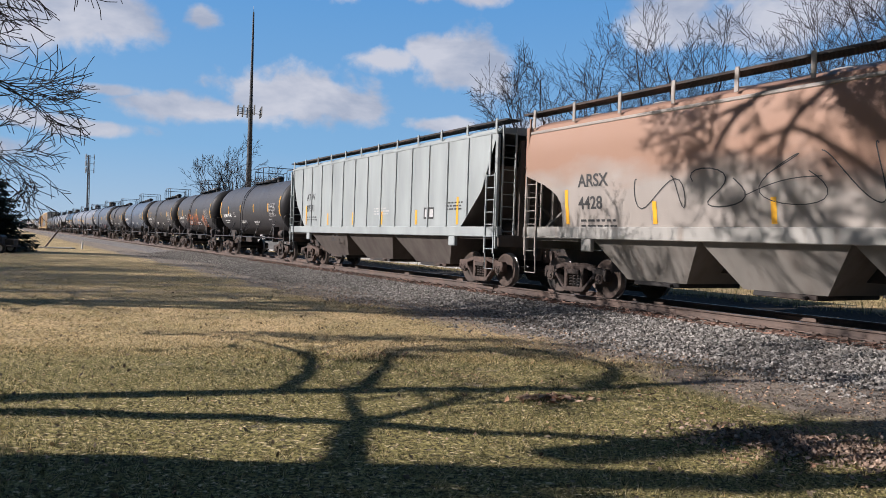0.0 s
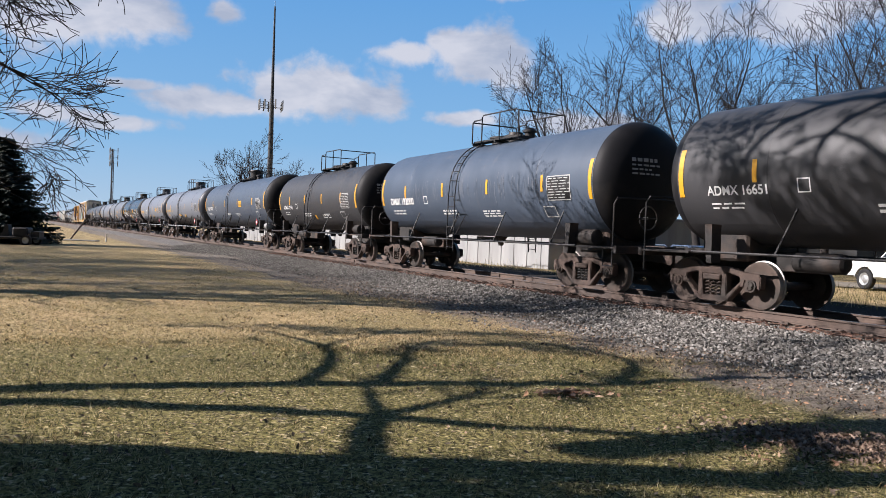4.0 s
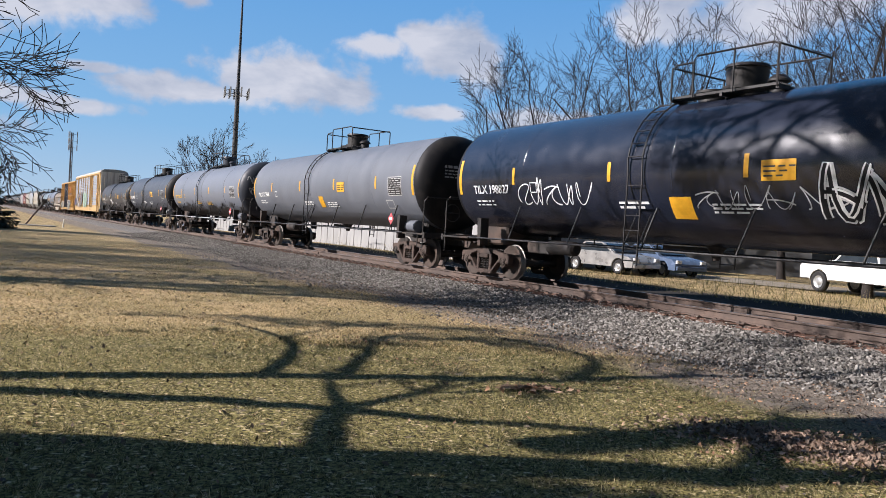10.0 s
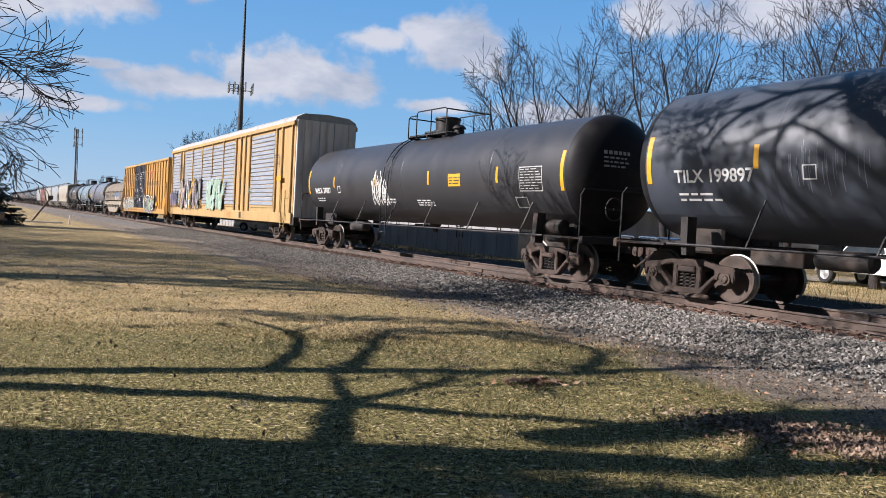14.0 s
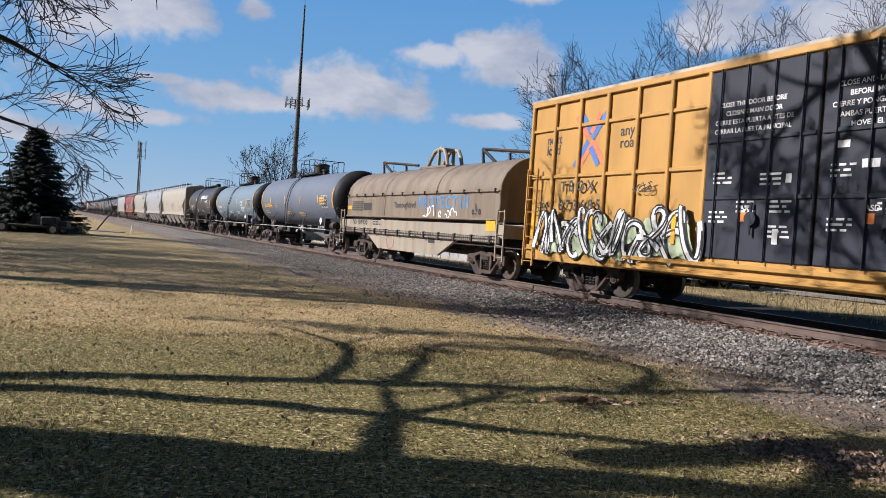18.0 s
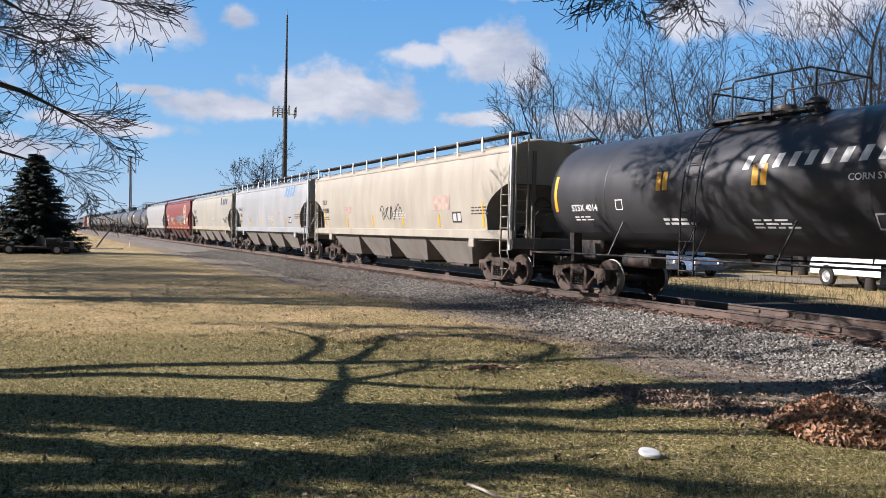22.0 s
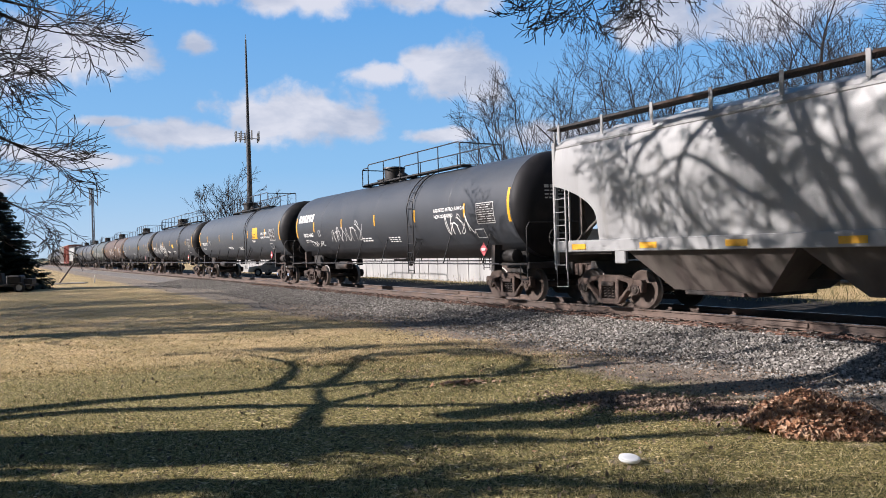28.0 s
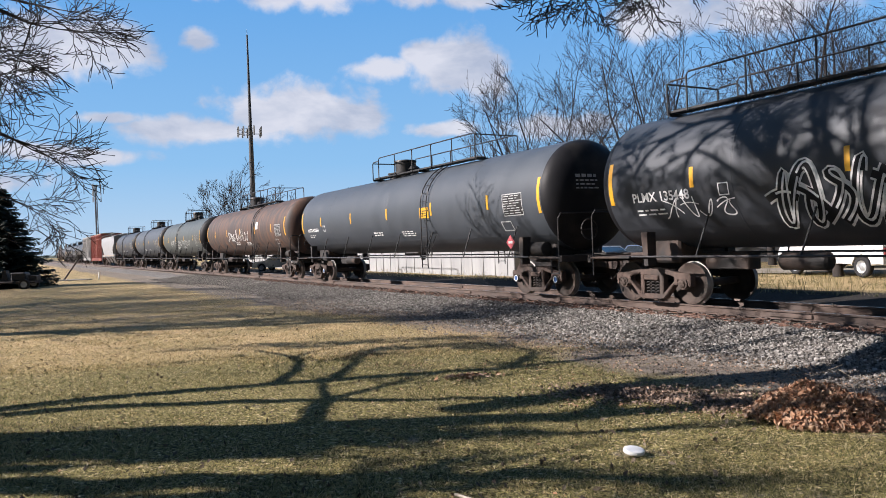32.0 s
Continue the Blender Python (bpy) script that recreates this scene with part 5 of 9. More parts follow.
def make_trailer():
    t = thing("old_trailer", pose(-23.4, 42.3, GRASS_Z, 0, 0, 8), "old rusty utility trailer with scrap on it", "trailer")
    part("frame", box((-2.2, -0.7, 0.35), (1.9, 0.7, 0.47), 0.02), FRAME, t)
    part("drawbar", tube([(-2.2, 0, 0.4), (-3.3, 0, 0.3)], 0.05), FRAME, t)
    for x in (-1.3, 1.35):
        for sg in (-1, 1):
            w = part("wheel", cached("trailer_wheel", lambda: lathe([(-0.09, 0.18), (-0.09, 0.3), (0.09, 0.3), (0.09, 0.18)], "y", 20, False), TYRE), None, t, at=(x, sg * 0.8, 0.3))
            part("rim", cached("trailer_rim", lambda: lathe([(-0.05, 0.0001), (-0.06, 0.18), (0.06, 0.18), (0.05, 0.0001)], "y", 14, False), GALV), None, w)
    part("engine", box((0.5, -0.45, 0.47), (1.3, 0.4, 1.0), 0.08), BLACK, t, "dark engine block")
    part("seat", prism([(-0.2, 0.5), (0.3, 0.5), (0.2, 1.15), (0.05, 1.15), (-0.05, 0.68), (-0.3, 0.66)], -0.25, 0.25), BLACK, t)
    part("bin", box((1.45, -0.4, 0.47), (1.9, 0.35, 0.8), 0.02), BLACK, t)
    b = thing("blue_tarp", pose(-28.6, 43.5, GRASS_Z), "crumpled blue tarpaulin on the grass", "tarpaulin")
    bm = bmesh.new()
    bmesh.ops.create_icosphere(bm, subdivisions=3, radius=0.6)
    for v in bm.verts:
        n = noise.noise(v.co * 3)
        v.co = Vector((v.co.x * 1.1, v.co.y * 0.8, max(v.co.z, -0.05) * 0.8)) * (1 + 0.45 * n)
    part("sheet", bm, mat("blue_tarp", (0.05, 0.13, 0.42), 0.45, bump=0.4), b)
    p = thing("leaning_post", pose(-25.4, 55.2, GRASS_Z), "leaning steel post on a flat base beside the track", "post")
    part("base", box((-0.9, -0.35, -0.05), (1.5, 0.35, 0.1), 0.03), mat("old_concrete", (0.3, 0.29, 0.27), 0.9), p)
    part("pole", tube([(-0.5, 0, 0.05), (0.75, 0, 1.75)], 0.06), FRAME, p)
    part("cap", box((0.6, -0.12, 1.66), (0.9, 0.12, 1.95), 0.03), FRAME, p)
    part("marker", tube([(2.1, 0, -0.05), (2.15, 0, 0.6)], 0.05), WHITE, p, "short white marker stake")


make_trailer()


# ---- things on the lawn ----
def leaf_store():
    return [], []


def put_leaf(store, x, y, z, size, rnd, flat=0.4):
    a, b, c = rnd.uniform(0, math.tau), rnd.gauss(0, flat), rnd.gauss(0, flat)
    m = Euler((b, c, a)).to_matrix()
    o = len(store[0])
    for px, py, pz in ((-0.5, 0, 0), (-0.1, 0.26, 0.06), (0.5, 0, 0.02), (-0.1, -0.26, 0.07)):
        q = m @ Vector((px, py, pz)) * size
        store[0].append((x + q.x, y + q.y, z + q.z))
    store[1].extend([(o, o + 1, o + 2), (o, o + 2, o + 3)])


def leaves_object(name, store, label):
    me = bpy.data.meshes.new(name)
    me.from_pydata(store[0], [], store[1])
    me.materials.append(LEAVES)
    return tagged(new(name, me), label, "leaves", kind="stuff")


def lawn_z(x, y):
    p = Vector((x, y, 0)).dot(N) - PERP
    return ground_z(p) + (noise.noise(Vector((x * 0.16, y * 0.16, 0))) * 0.045 if abs(p) > 3 else 0)


rnd = random.Random(12)
pile = leaf_store()
for i in range(9500):
    a, r = rnd.uniform(0, math.tau), rnd.random() ** 0.6
    r *= 1.0 + 0.25 * noise.noise(Vector((math.cos(a) * 1.5, math.sin(a) * 1.5, 3)))
    x, y = 4.58 + 0.72 * r * math.cos(a), 4.2 + 0.44 * r * math.sin(a)
    h = 0.25 * max(0.0, 1 - r * r) ** 0.8 * (1 - 0.3 * r * math.cos(a) + 0.4 * noise.noise(Vector((x * 4, y * 4, 1))))
    put_leaf(pile, x, y, lawn_z(x, y) + 0.02 + h + rnd.uniform(-0.02, 0.05), rnd.uniform(0.045, 0.095), rnd, 0.8)
leaves_object("leaf_pile", pile, "raked heap of brown oak leaves on the lawn")
core = bmesh.new()
bmesh.ops.create_icosphere(core, subdivisions=3, radius=1)
for v in core.verts:
    v.co = Vector((4.58 + v.co.x * 0.50, 4.2 + v.co.y * 0.32, lawn_z(4.58, 4.2) + max(v.co.z, -0.1) * 0.17 * (1 + 0.3 * noise.noise(v.co * 3))))
tagged(new("leaf_heap_core", mesh_of("leaf_heap_core", core, mat("leaf_litter", (0.17, 0.095, 0.06), 0.95, 0, 0.4, 30, bump=0.5))), "packed brown leaves inside the raked heap", "leaves", kind="stuff")
st = bmesh.new()
for i in range(9):
    x, y = 4.58 + rnd.uniform(-0.05, 0.4), 4.2 + rnd.uniform(-0.1, 0.2)
    z = lawn_z(x, y) + 0.15
    add_tube(st, [(x, y, z), (x + rnd.gauss(0, 0.08), y + rnd.gauss(0, 0.05), z + rnd.uniform(0.15, 0.24)), (x + rnd.gauss(0.03, 0.16), y + rnd.gauss(0, 0.08), z + rnd.uniform(0.22, 0.36))], 0.004, 4)
tagged(new("dead_stalks", mesh_of("dead_stalks", st, mat("dead_stalk", (0.36, 0.30, 0.23), 0.9, 0, 0.3, 20))), "thin dry stalks sticking out of the leaf heap", "stalks", kind="stuff")
loose = leaf_store()
for i in range(130):
    a, r = rnd.uniform(0, math.tau), abs(rnd.gauss(0, 0.17))
    x, y = 1.40 + 1.4 * r * math.cos(a), 7.15 + 0.6 * r * math.sin(a)
    put_leaf(loose, x, y, lawn_z(x, y) + 0.03, rnd.uniform(0.06, 0.1), rnd)
for cx, cy, n, sp in ((2.6, 5.5, 150, 0.5), (-0.25, 9.6, 60, 0.3), (0.55, 8.3, 60, 0.3), (3.2, 5.9, 120, 0.7), (4.2, 4.6, 160, 0.6), (3.6, 7.4, 150, 0.9), (2.2, 10.2, 120, 1.1), (5.2, 6.0, 150, 0.8)):
    for i in range(n):
        x, y = cx + rnd.gauss(0, sp), cy + rnd.gauss(0, sp * 0.5)
        put_leaf(loose, x, y, lawn_z(x, y) + 0.02, rnd.uniform(0.025, 0.055), rnd)
for i in range(900):
    y = 1.0 + 18 * rnd.random() ** 1.5
    x = rnd.uniform(-0.8, 0.62) * (y + 2.5)
    if Vector((x, y, 0)).dot(N) - PERP < -4:
        put_leaf(loose, x, y, lawn_z(x, y) + 0.02, rnd.uniform(0.02, 0.05), rnd)
for i in range(5000):
    s = -2 + 26 * rnd.random() ** 1.4
    q = along(s, -3.6 - 2.6 * rnd.random())
    put_leaf(loose, q.x, q.y, lawn_z(q.x, q.y) + 0.01, rnd.uniform(0.015, 0.045), rnd)
leaves_object("fallen_leaves", loose, "scattered dead leaves on the lawn")
litter = leaf_store()
for i in range(16000):
    s = -3 + 24 * rnd.random() ** 1.3
    q = along(s, -3.5 - 3.0 * rnd.random() ** 1.3)
    put_leaf(litter, q.x, q.y, lawn_z(q.x, q.y) + 0.006, rnd.uniform(0.012, 0.05), rnd, 0.5)
for i in range(2600):
    y = 1.5 + 24 * rnd.random() ** 1.4
    x = rnd.uniform(-0.85, 0.6) * (y + 2.5)
    if Vector((x, y, 0)).dot(N) - PERP < -5:
        put_leaf(litter, x, y, lawn_z(x, y) + 0.02, rnd.uniform(0.035, 0.075), rnd, 0.6)
me = bpy.data.meshes.new("ground_litter")
me.from_pydata(litter[0], [], litter[1])
me.materials.append(island_mat("soil_litter", [(0.03, 0.022, 0.017), (0.09, 0.065, 0.048), (0.2, 0.15, 0.105), (0.05, 0.036, 0.027), (0.34, 0.27, 0.19)]))
tagged(new("ground_litter", me), "bits of bark, twigs and dead grass on bare soil", "litter", kind="stuff")
mulch = leaf_store()
for i in range(5200):
    t = rnd.random()
    x, y = 2.7 + 2.0 * t + rnd.gauss(0, 0.3), 6.0 - 1.5 * t + rnd.gauss(0, 0.16 + 0.16 * t)
    put_leaf(mulch, x, y, lawn_z(x, y) + rnd.uniform(0.008, 0.045), rnd.uniform(0.025, 0.065), rnd, 0.6)
me = bpy.data.meshes.new("leaf_debris")
me.from_pydata(mulch[0], [], mulch[1])
me.materials.append(island_mat("dry_debris", [(0.10, 0.07, 0.05), (0.34, 0.24, 0.17), (0.20, 0.13, 0.09), (0.52, 0.38, 0.28), (0.06, 0.045, 0.035)]))
tagged(new("leaf_debris", me), "raked strip of dead leaves and twigs on bare ground", "debris", kind="stuff")
lid = thing("white_disc", pose(2.5, 3.3, lawn_z(2.5, 3.3) + 0.03, 6, 4, 0), "white plastic disc lying in the grass", "disc")
part("disc", lathe([(0, 0.055), (0.0, 0.08), (0.012, 0.088), (0.03, 0.084), (0.036, 0.07), (0.04, 0.02)], "z", 28), mat("white_plastic", (0.8, 0.8, 0.78), 0.4, 0, 0.05), lid)
for pts, lab in (([(1.0, 2.5, 0), (1.1, 2.32, 0.02), (1.22, 2.1, 0.03)], ""), ([(-1.45, 1.75, 0.0), (-1.25, 1.8, 0.03), (-1.05, 1.76, 0.02)], ""), ([(-1.3, 1.7, 0.01), (-1.2, 1.92, 0.03)], "")):
    sk = thing("fallen_stick", pose(0, 0, 0), "pale fallen stick on the grass", "stick", "sticks on the lawn")
    part("stick", tube([(x, y, lawn_z(x, y) + 0.035 + z) for x, y, z in pts], 0.011, 6), mat("pale_dead_wood", (0.36, 0.31, 0.25), 0.9, 0, 0.3, 20), sk)


def grass_blades(tufts, each, y0, y1, seed, hgt, wid, loose, tone):
    """Tufts of blades that lean together, so that the turf has a grain and casts small shadows."""
    g = np.random.default_rng(seed)
    y = y0 + (y1 - y0) * g.random(tufts) ** 1.35
    x = (g.random(tufts) * 1.7 - 0.88) * (y + 4.0) + 0.4
    p = x * N.x + y * N.y - PERP
    keep = p < np.interp(x * U.x + y * U.y, [4.5, 9, 16, 20], [-6.9, -5.8, -5.6, -6.6]) + 1.5 * np.array([noise.noise(Vector((a * 0.55, b * 0.55, 4))) for a, b in zip(x, y)]) + g.random(tufts) ** 4 * 1.6
    x, y = x[keep], y[keep]
    z = np.array([lawn_z(a, b) for a, b in zip(x, y)])
    lush = np.array([noise.noise(Vector((a * 0.5, b * 0.5, 9))) for a, b in zip(x, y)])
    size = (0.55 + 0.9 * g.random(len(x)) ** 1.5) * (1 + 0.35 * lush)
    lean_t = g.normal(0, 0.7, (len(x), 2))
    rep_ = lambda q: np.repeat(q, each, 0)
    n = len(x) * each
    x, y = rep_(x) + g.normal(0, loose, n), rep_(y) + g.normal(0, loose, n)
    z, size, lean_t = rep_(z), rep_(size), rep_(lean_t)
    a = g.random(n) * math.tau
    h = hgt * size * (0.5 + g.random(n))
    w = wid * (0.6 + 0.8 * g.random(n))
    lean = (lean_t + g.normal(0, 0.65, (n, 2))) * h[:, None]
    v = np.empty((n, 3, 3))
    v[:, 0] = np.stack([x - np.cos(a) * w, y - np.sin(a) * w, z - 0.006], 1)
    v[:, 1] = np.stack([x + np.cos(a) * w, y + np.sin(a) * w, z - 0.006], 1)
    v[:, 2] = np.stack([x + lean[:, 0], y + lean[:, 1], z + h], 1)
    me = bpy.data.meshes.new("grass_blades")
    me.vertices.add(n * 3)
    me.vertices.foreach_set("co", v.ravel())
    me.loops.add(n * 3)
    me.loops.foreach_set("vertex_index", np.arange(n * 3))
    me.polygons.add(n)
    me.polygons.foreach_set("loop_start", np.arange(n) * 3)
    me.update(calc_edges=True)
    me.materials.append(tone)
    tagged(new("grass_blades", me), "short dry and green winter grass", "grass", kind="stuff")


grass_blades(64000, 7, 0.7, 9.8, 1, 0.028, 0.0026, 0.010, BLADES)
grass_blades(9000, 6, 2.5, 9.8, 4, 0.024, 0.0026, 0.014, STRAW)
grass_blades(44000, 4, 9.2, 34, 2, 0.030, 0.0052, 0.03, STRAW)
grass_blades(9000, 4, 9.0, 24, 3, 0.030, 0.005, 0.035, BLADES)


# ---- running gear ----
WHEEL_R = 0.457


def wheelset_mesh():
    bm = bmesh.new()
    for sg in (-1, 1):
        y = 0.7175 * sg
        prof = [(y - 0.03 * sg, 0.09), (y - 0.03 * sg, 0.14), (y + 0.03 * sg, 0.30), (y - 0.02 * sg, 0.385), (y - 0.045 * sg, WHEEL_R + 0.026), (y - 0.02 * sg, WHEEL_R + 0.026), (y - 0.012 * sg, WHEEL_R),
                (y + 0.095 * sg, WHEEL_R - 0.006), (y + 0.1 * sg, 0.385), (y + 0.075 * sg, 0.30), (y + 0.105 * sg, 0.15), (y + 0.11 * sg, 0.09)]
        o = len(bm.faces)
        add_lathe(bm, prof, "y", 36, False)
        bm.faces.ensure_lookup_table()
        for f in bm.faces[o:]:
            r = f.calc_center_median()
            if math.hypot(r.x, r.z) > WHEEL_R - 0.02:
                f.material_index = 1
        add_lathe(bm, [(y + 0.1 * sg, 0.085), (y + 0.26 * sg, 0.085), (y + 0.262 * sg, 0.125), (y + 0.36 * sg, 0.125), (y + 0.362 * sg, 0.09), (y + 0.385 * sg, 0.075), (y + 0.39 * sg, 0.0001)], "y", 16, False)
        for k in range(3):
            a = k * math.tau / 3
            add_box(bm, (0.05 * math.cos(a) - 0.014, y + 0.38 * sg - 0.02, 0.05 * math.sin(a) - 0.014), (0.05 * math.cos(a) + 0.014, y + 0.38 * sg + 0.02, 0.05 * math.sin(a) + 0.014))
    add_lathe(bm, [(-0.7, 0.085), (0.7, 0.085)], "y", 12, False)
    me = mesh_of("wheelset", bm, WHEEL)
    me.materials.append(TREAD)
    return smooth(me, 30)


def sideframe_mesh():
    """One cast frame: outline with a middle window and two side windows."""
    half = [(0.32, 0.79), (0.72, 0.70), (1.08, 0.68), (1.12, 0.62), (1.11, 0.40), (1.05, 0.40), (1.01, 0.55), (0.78, 0.55), (0.74, 0.42), (0.66, 0.44), (0.37, 0.13), (0.28, 0.10)]
    side = [(0.35, 0.68), (0.345, 0.24), (0.45, 0.33), (0.67, 0.53), (0.645, 0.615)]
    loops = [half + [(-x, z) for x, z in reversed(half)], [(-0.23, 0.22), (0.23, 0.22), (0.23, 0.63), (-0.23, 0.63)], side, [(-x, z) for x, z in side]]
    bm = bmesh.new()
    edges = []
    for lp in loops:
        vs = [bm.verts.new((x, -0.085, z)) for x, z in lp]
        edges += [bm.edges.new((vs[i - 1], vs[i])) for i in range(len(vs))]
    bmesh.ops.triangle_fill(bm, use_beauty=True, edges=edges)
    out = bmesh.ops.extrude_face_region(bm, geom=bm.faces[:])
    bmesh.ops.translate(bm, verts=[v for v in out["geom"] if isinstance(v, bmesh.types.BMVert)], vec=(0, 0.17, 0))
    bmesh.ops.recalc_face_normals(bm, faces=bm.faces[:])
    rim = [e for e in bm.edges if len(e.link_faces) == 2 and e.calc_face_angle(0) > 1.0]
    bmesh.ops.bevel(bm, geom=rim, offset=0.014, segments=2, affect="EDGES")
    return smooth(mesh_of("sideframe", bm, TRUCK))


def bolster_end_mesh():
    bm = bmesh.new()
    add_box(bm, (-0.215, -0.12, 0.52), (0.215, 0.12, 0.63), 0.02)
    return mesh_of("bolster_end", bm, TRUCK)


def spring_mesh():
    bm = bmesh.new()
    for k in (-0.14, 0, 0.14):
        pts = [(k + 0.06 * math.cos(i * 0.9), 0.06 * math.sin(i * 0.9), 0.22 + i * 0.0098) for i in range(32)]
        add_tube(bm, pts, 0.016, 5)
    return smooth(mesh_of("spring_nest", bm, FRAME))


def bolster_mesh():
    bm = bmesh.new()
    add_prism(bm, [(-0.2, 0.55), (0.2, 0.55), (0.2, 0.74), (-0.2, 0.74)], -0.9, 0.9)
    add_lathe(bm, [(0.74, 0.2), (0.86, 0.2)], "z", 16)
    for s in (-1, 1):
        add_box(bm, (s * 0.42 - 0.06, -0.75, 0.33), (s * 0.42 + 0.06, 0.75, 0.45), 0.02)
    return mesh_of("truck", bm, FRAME)


WHEELSET, SIDEFRAME, SPRING, BOLSTER, BOLSTER_END = wheelset_mesh(), sideframe_mesh(), spring_mesh(), bolster_mesh(), bolster_end_mesh()
WHEELSETS = {-1: [], 1: []}
BLUECAP = mat("blue_bearing_cap", (0.05, 0.12, 0.30), 0.9, 0, 0.2, 20)


def add_truck(car, x, tint=TRUCK, caps=None):
    t = part("truck", BOLSTER, FRAME, car, at=(x, 0, 0))
    for sg in (-1, 1):
        w = part("wheelset", WHEELSET, None, t, at=(sg * 0.89, 0, WHEEL_R))
        WHEELSETS[sg].append(w)
        part("sideframe", SIDEFRAME, tint, t, at=(0, sg * 1.0, 0))
        part("spring_nest", SPRING, FRAME, t, at=(0, sg * 1.0, 0))
        part("bolster_end", BOLSTER_END, tint, t, at=(0, sg * 1.0, 0))
    if caps:
        cap = cached("bearing_cap", lambda: lathe([(0, 0.085), (-0.012, 0.085), (-0.016, 0.05), (-0.021, 0.0001)], "y", 16, False), BLUECAP)
        ring = cached("bearing_ring", lambda: lathe([(-0.010, 0.088), (-0.020, 0.086), (-0.020, 0.070), (-0.010, 0.068)], "y", 16, False), WHITE)
        for sx in (-0.89, 0.89):
            part("bearing_cap", cap, BLUECAP, t, "blue bearing cap", at=(sx, -1.11, WHEEL_R))
            part("cap_ring", ring, WHITE, t, "white ring round the bearing cap", at=(sx, -1.11, WHEEL_R))
    return t


def coupler_mesh():
    bm = bmesh.new()
    add_box(bm, (-0.75, -0.11, 0.78), (-0.1, 0.11, 1.0), 0.02)
    add_prism(bm, [(-0.12, 0.72), (0.12, 0.70), (0.2, 0.78), (0.2, 1.0), (0.1, 1.04), (-0.12, 1.02)], -0.19, 0.12)
    add_tube(bm, [(-0.5, 0.32, 0.85), (-0.2, 0.34, 0.62), (0.05, 0.32, 0.45), (0.2, 0.25, 0.5)], 0.028)
    return smooth(mesh_of("coupler", bm, TRUCK))


COUPLER = coupler_mesh()


def couplers(car, L):
    part("coupler", COUPLER, None, car, "rusty knuckle coupler with air hose", at=(L / 2 - 0.1, 0, 0))
    part("coupler", COUPLER, None, car, "rusty knuckle coupler with air hose", at=pose(-L / 2 + 0.1, 0, 0, 0, 0, 180))


# ---- lettering and marks ----
def mark(car, name, shapes, material, fit, label=""):
    """One mark of one or more flat shapes, each with its place (shape, x, z)."""
    bm = bmesh.new()
    for sh, x, z in shapes:
        add_flat(bm, sh, x, z, fit)
    for f in bm.faces:
        f.normal_update()
        if f.normal.y > 0:
            f.normal_flip()
    return part(name, bm, material, car, label)


def line_of(car, text, h, bold, spacing, x, z, material, fit, label):
    """A line of lettering, each word a mark of its own."""
    for word in text.split():
        sh = letters(word, h, bold, spacing)
        mark(car, "lettering", [(sh, x, z)], material, fit, label + " " + word)
        x += max(v[0] for v in sh[0]) + h * 0.45


def stencil(seed, w, rows, h=0.05, gap=0.045):
    """Rows of lettering too small to read, as plain bars."""
    rnd = random.Random(seed)
    out = []
    for r in range(rows):
        x = 0
        while x < w * rnd.uniform(0.75, 1):
            l = rnd.uniform(0.08, 0.3)
            out.append((patch(min(l, w - x + 0.05), h, 1), x, -r * (h + gap)))
            x += l + 0.06
    return out


def shifted(shapes, x, z):
    return [(sh, dx + x, dz + z) for sh, dx, dz in shapes]


def sign_frame(w, h, t=0.03):
    return [(patch(w, t, 1), 0, 0), (patch(w, t, 1), 0, h - t), (patch(t, h, 4), 0, 0), (patch(t, h, 4), w - t, 0)]


def reporting(car, fit, lines, x, z, h, material, seed=0, small=True):
    for i, tx in enumerate(lines):
        mark(car, "lettering", [(letters(tx, h, True), x, z - i * h * 1.75)], material, fit, "painted reporting mark " + tx)
    if small:
        mark(car, "stencil", shifted(stencil(seed, h * 4.2, 2, h * 0.17, h * 0.26), x + 0.05, z - len(lines) * h * 1.75 + h * 0.75), material, fit)


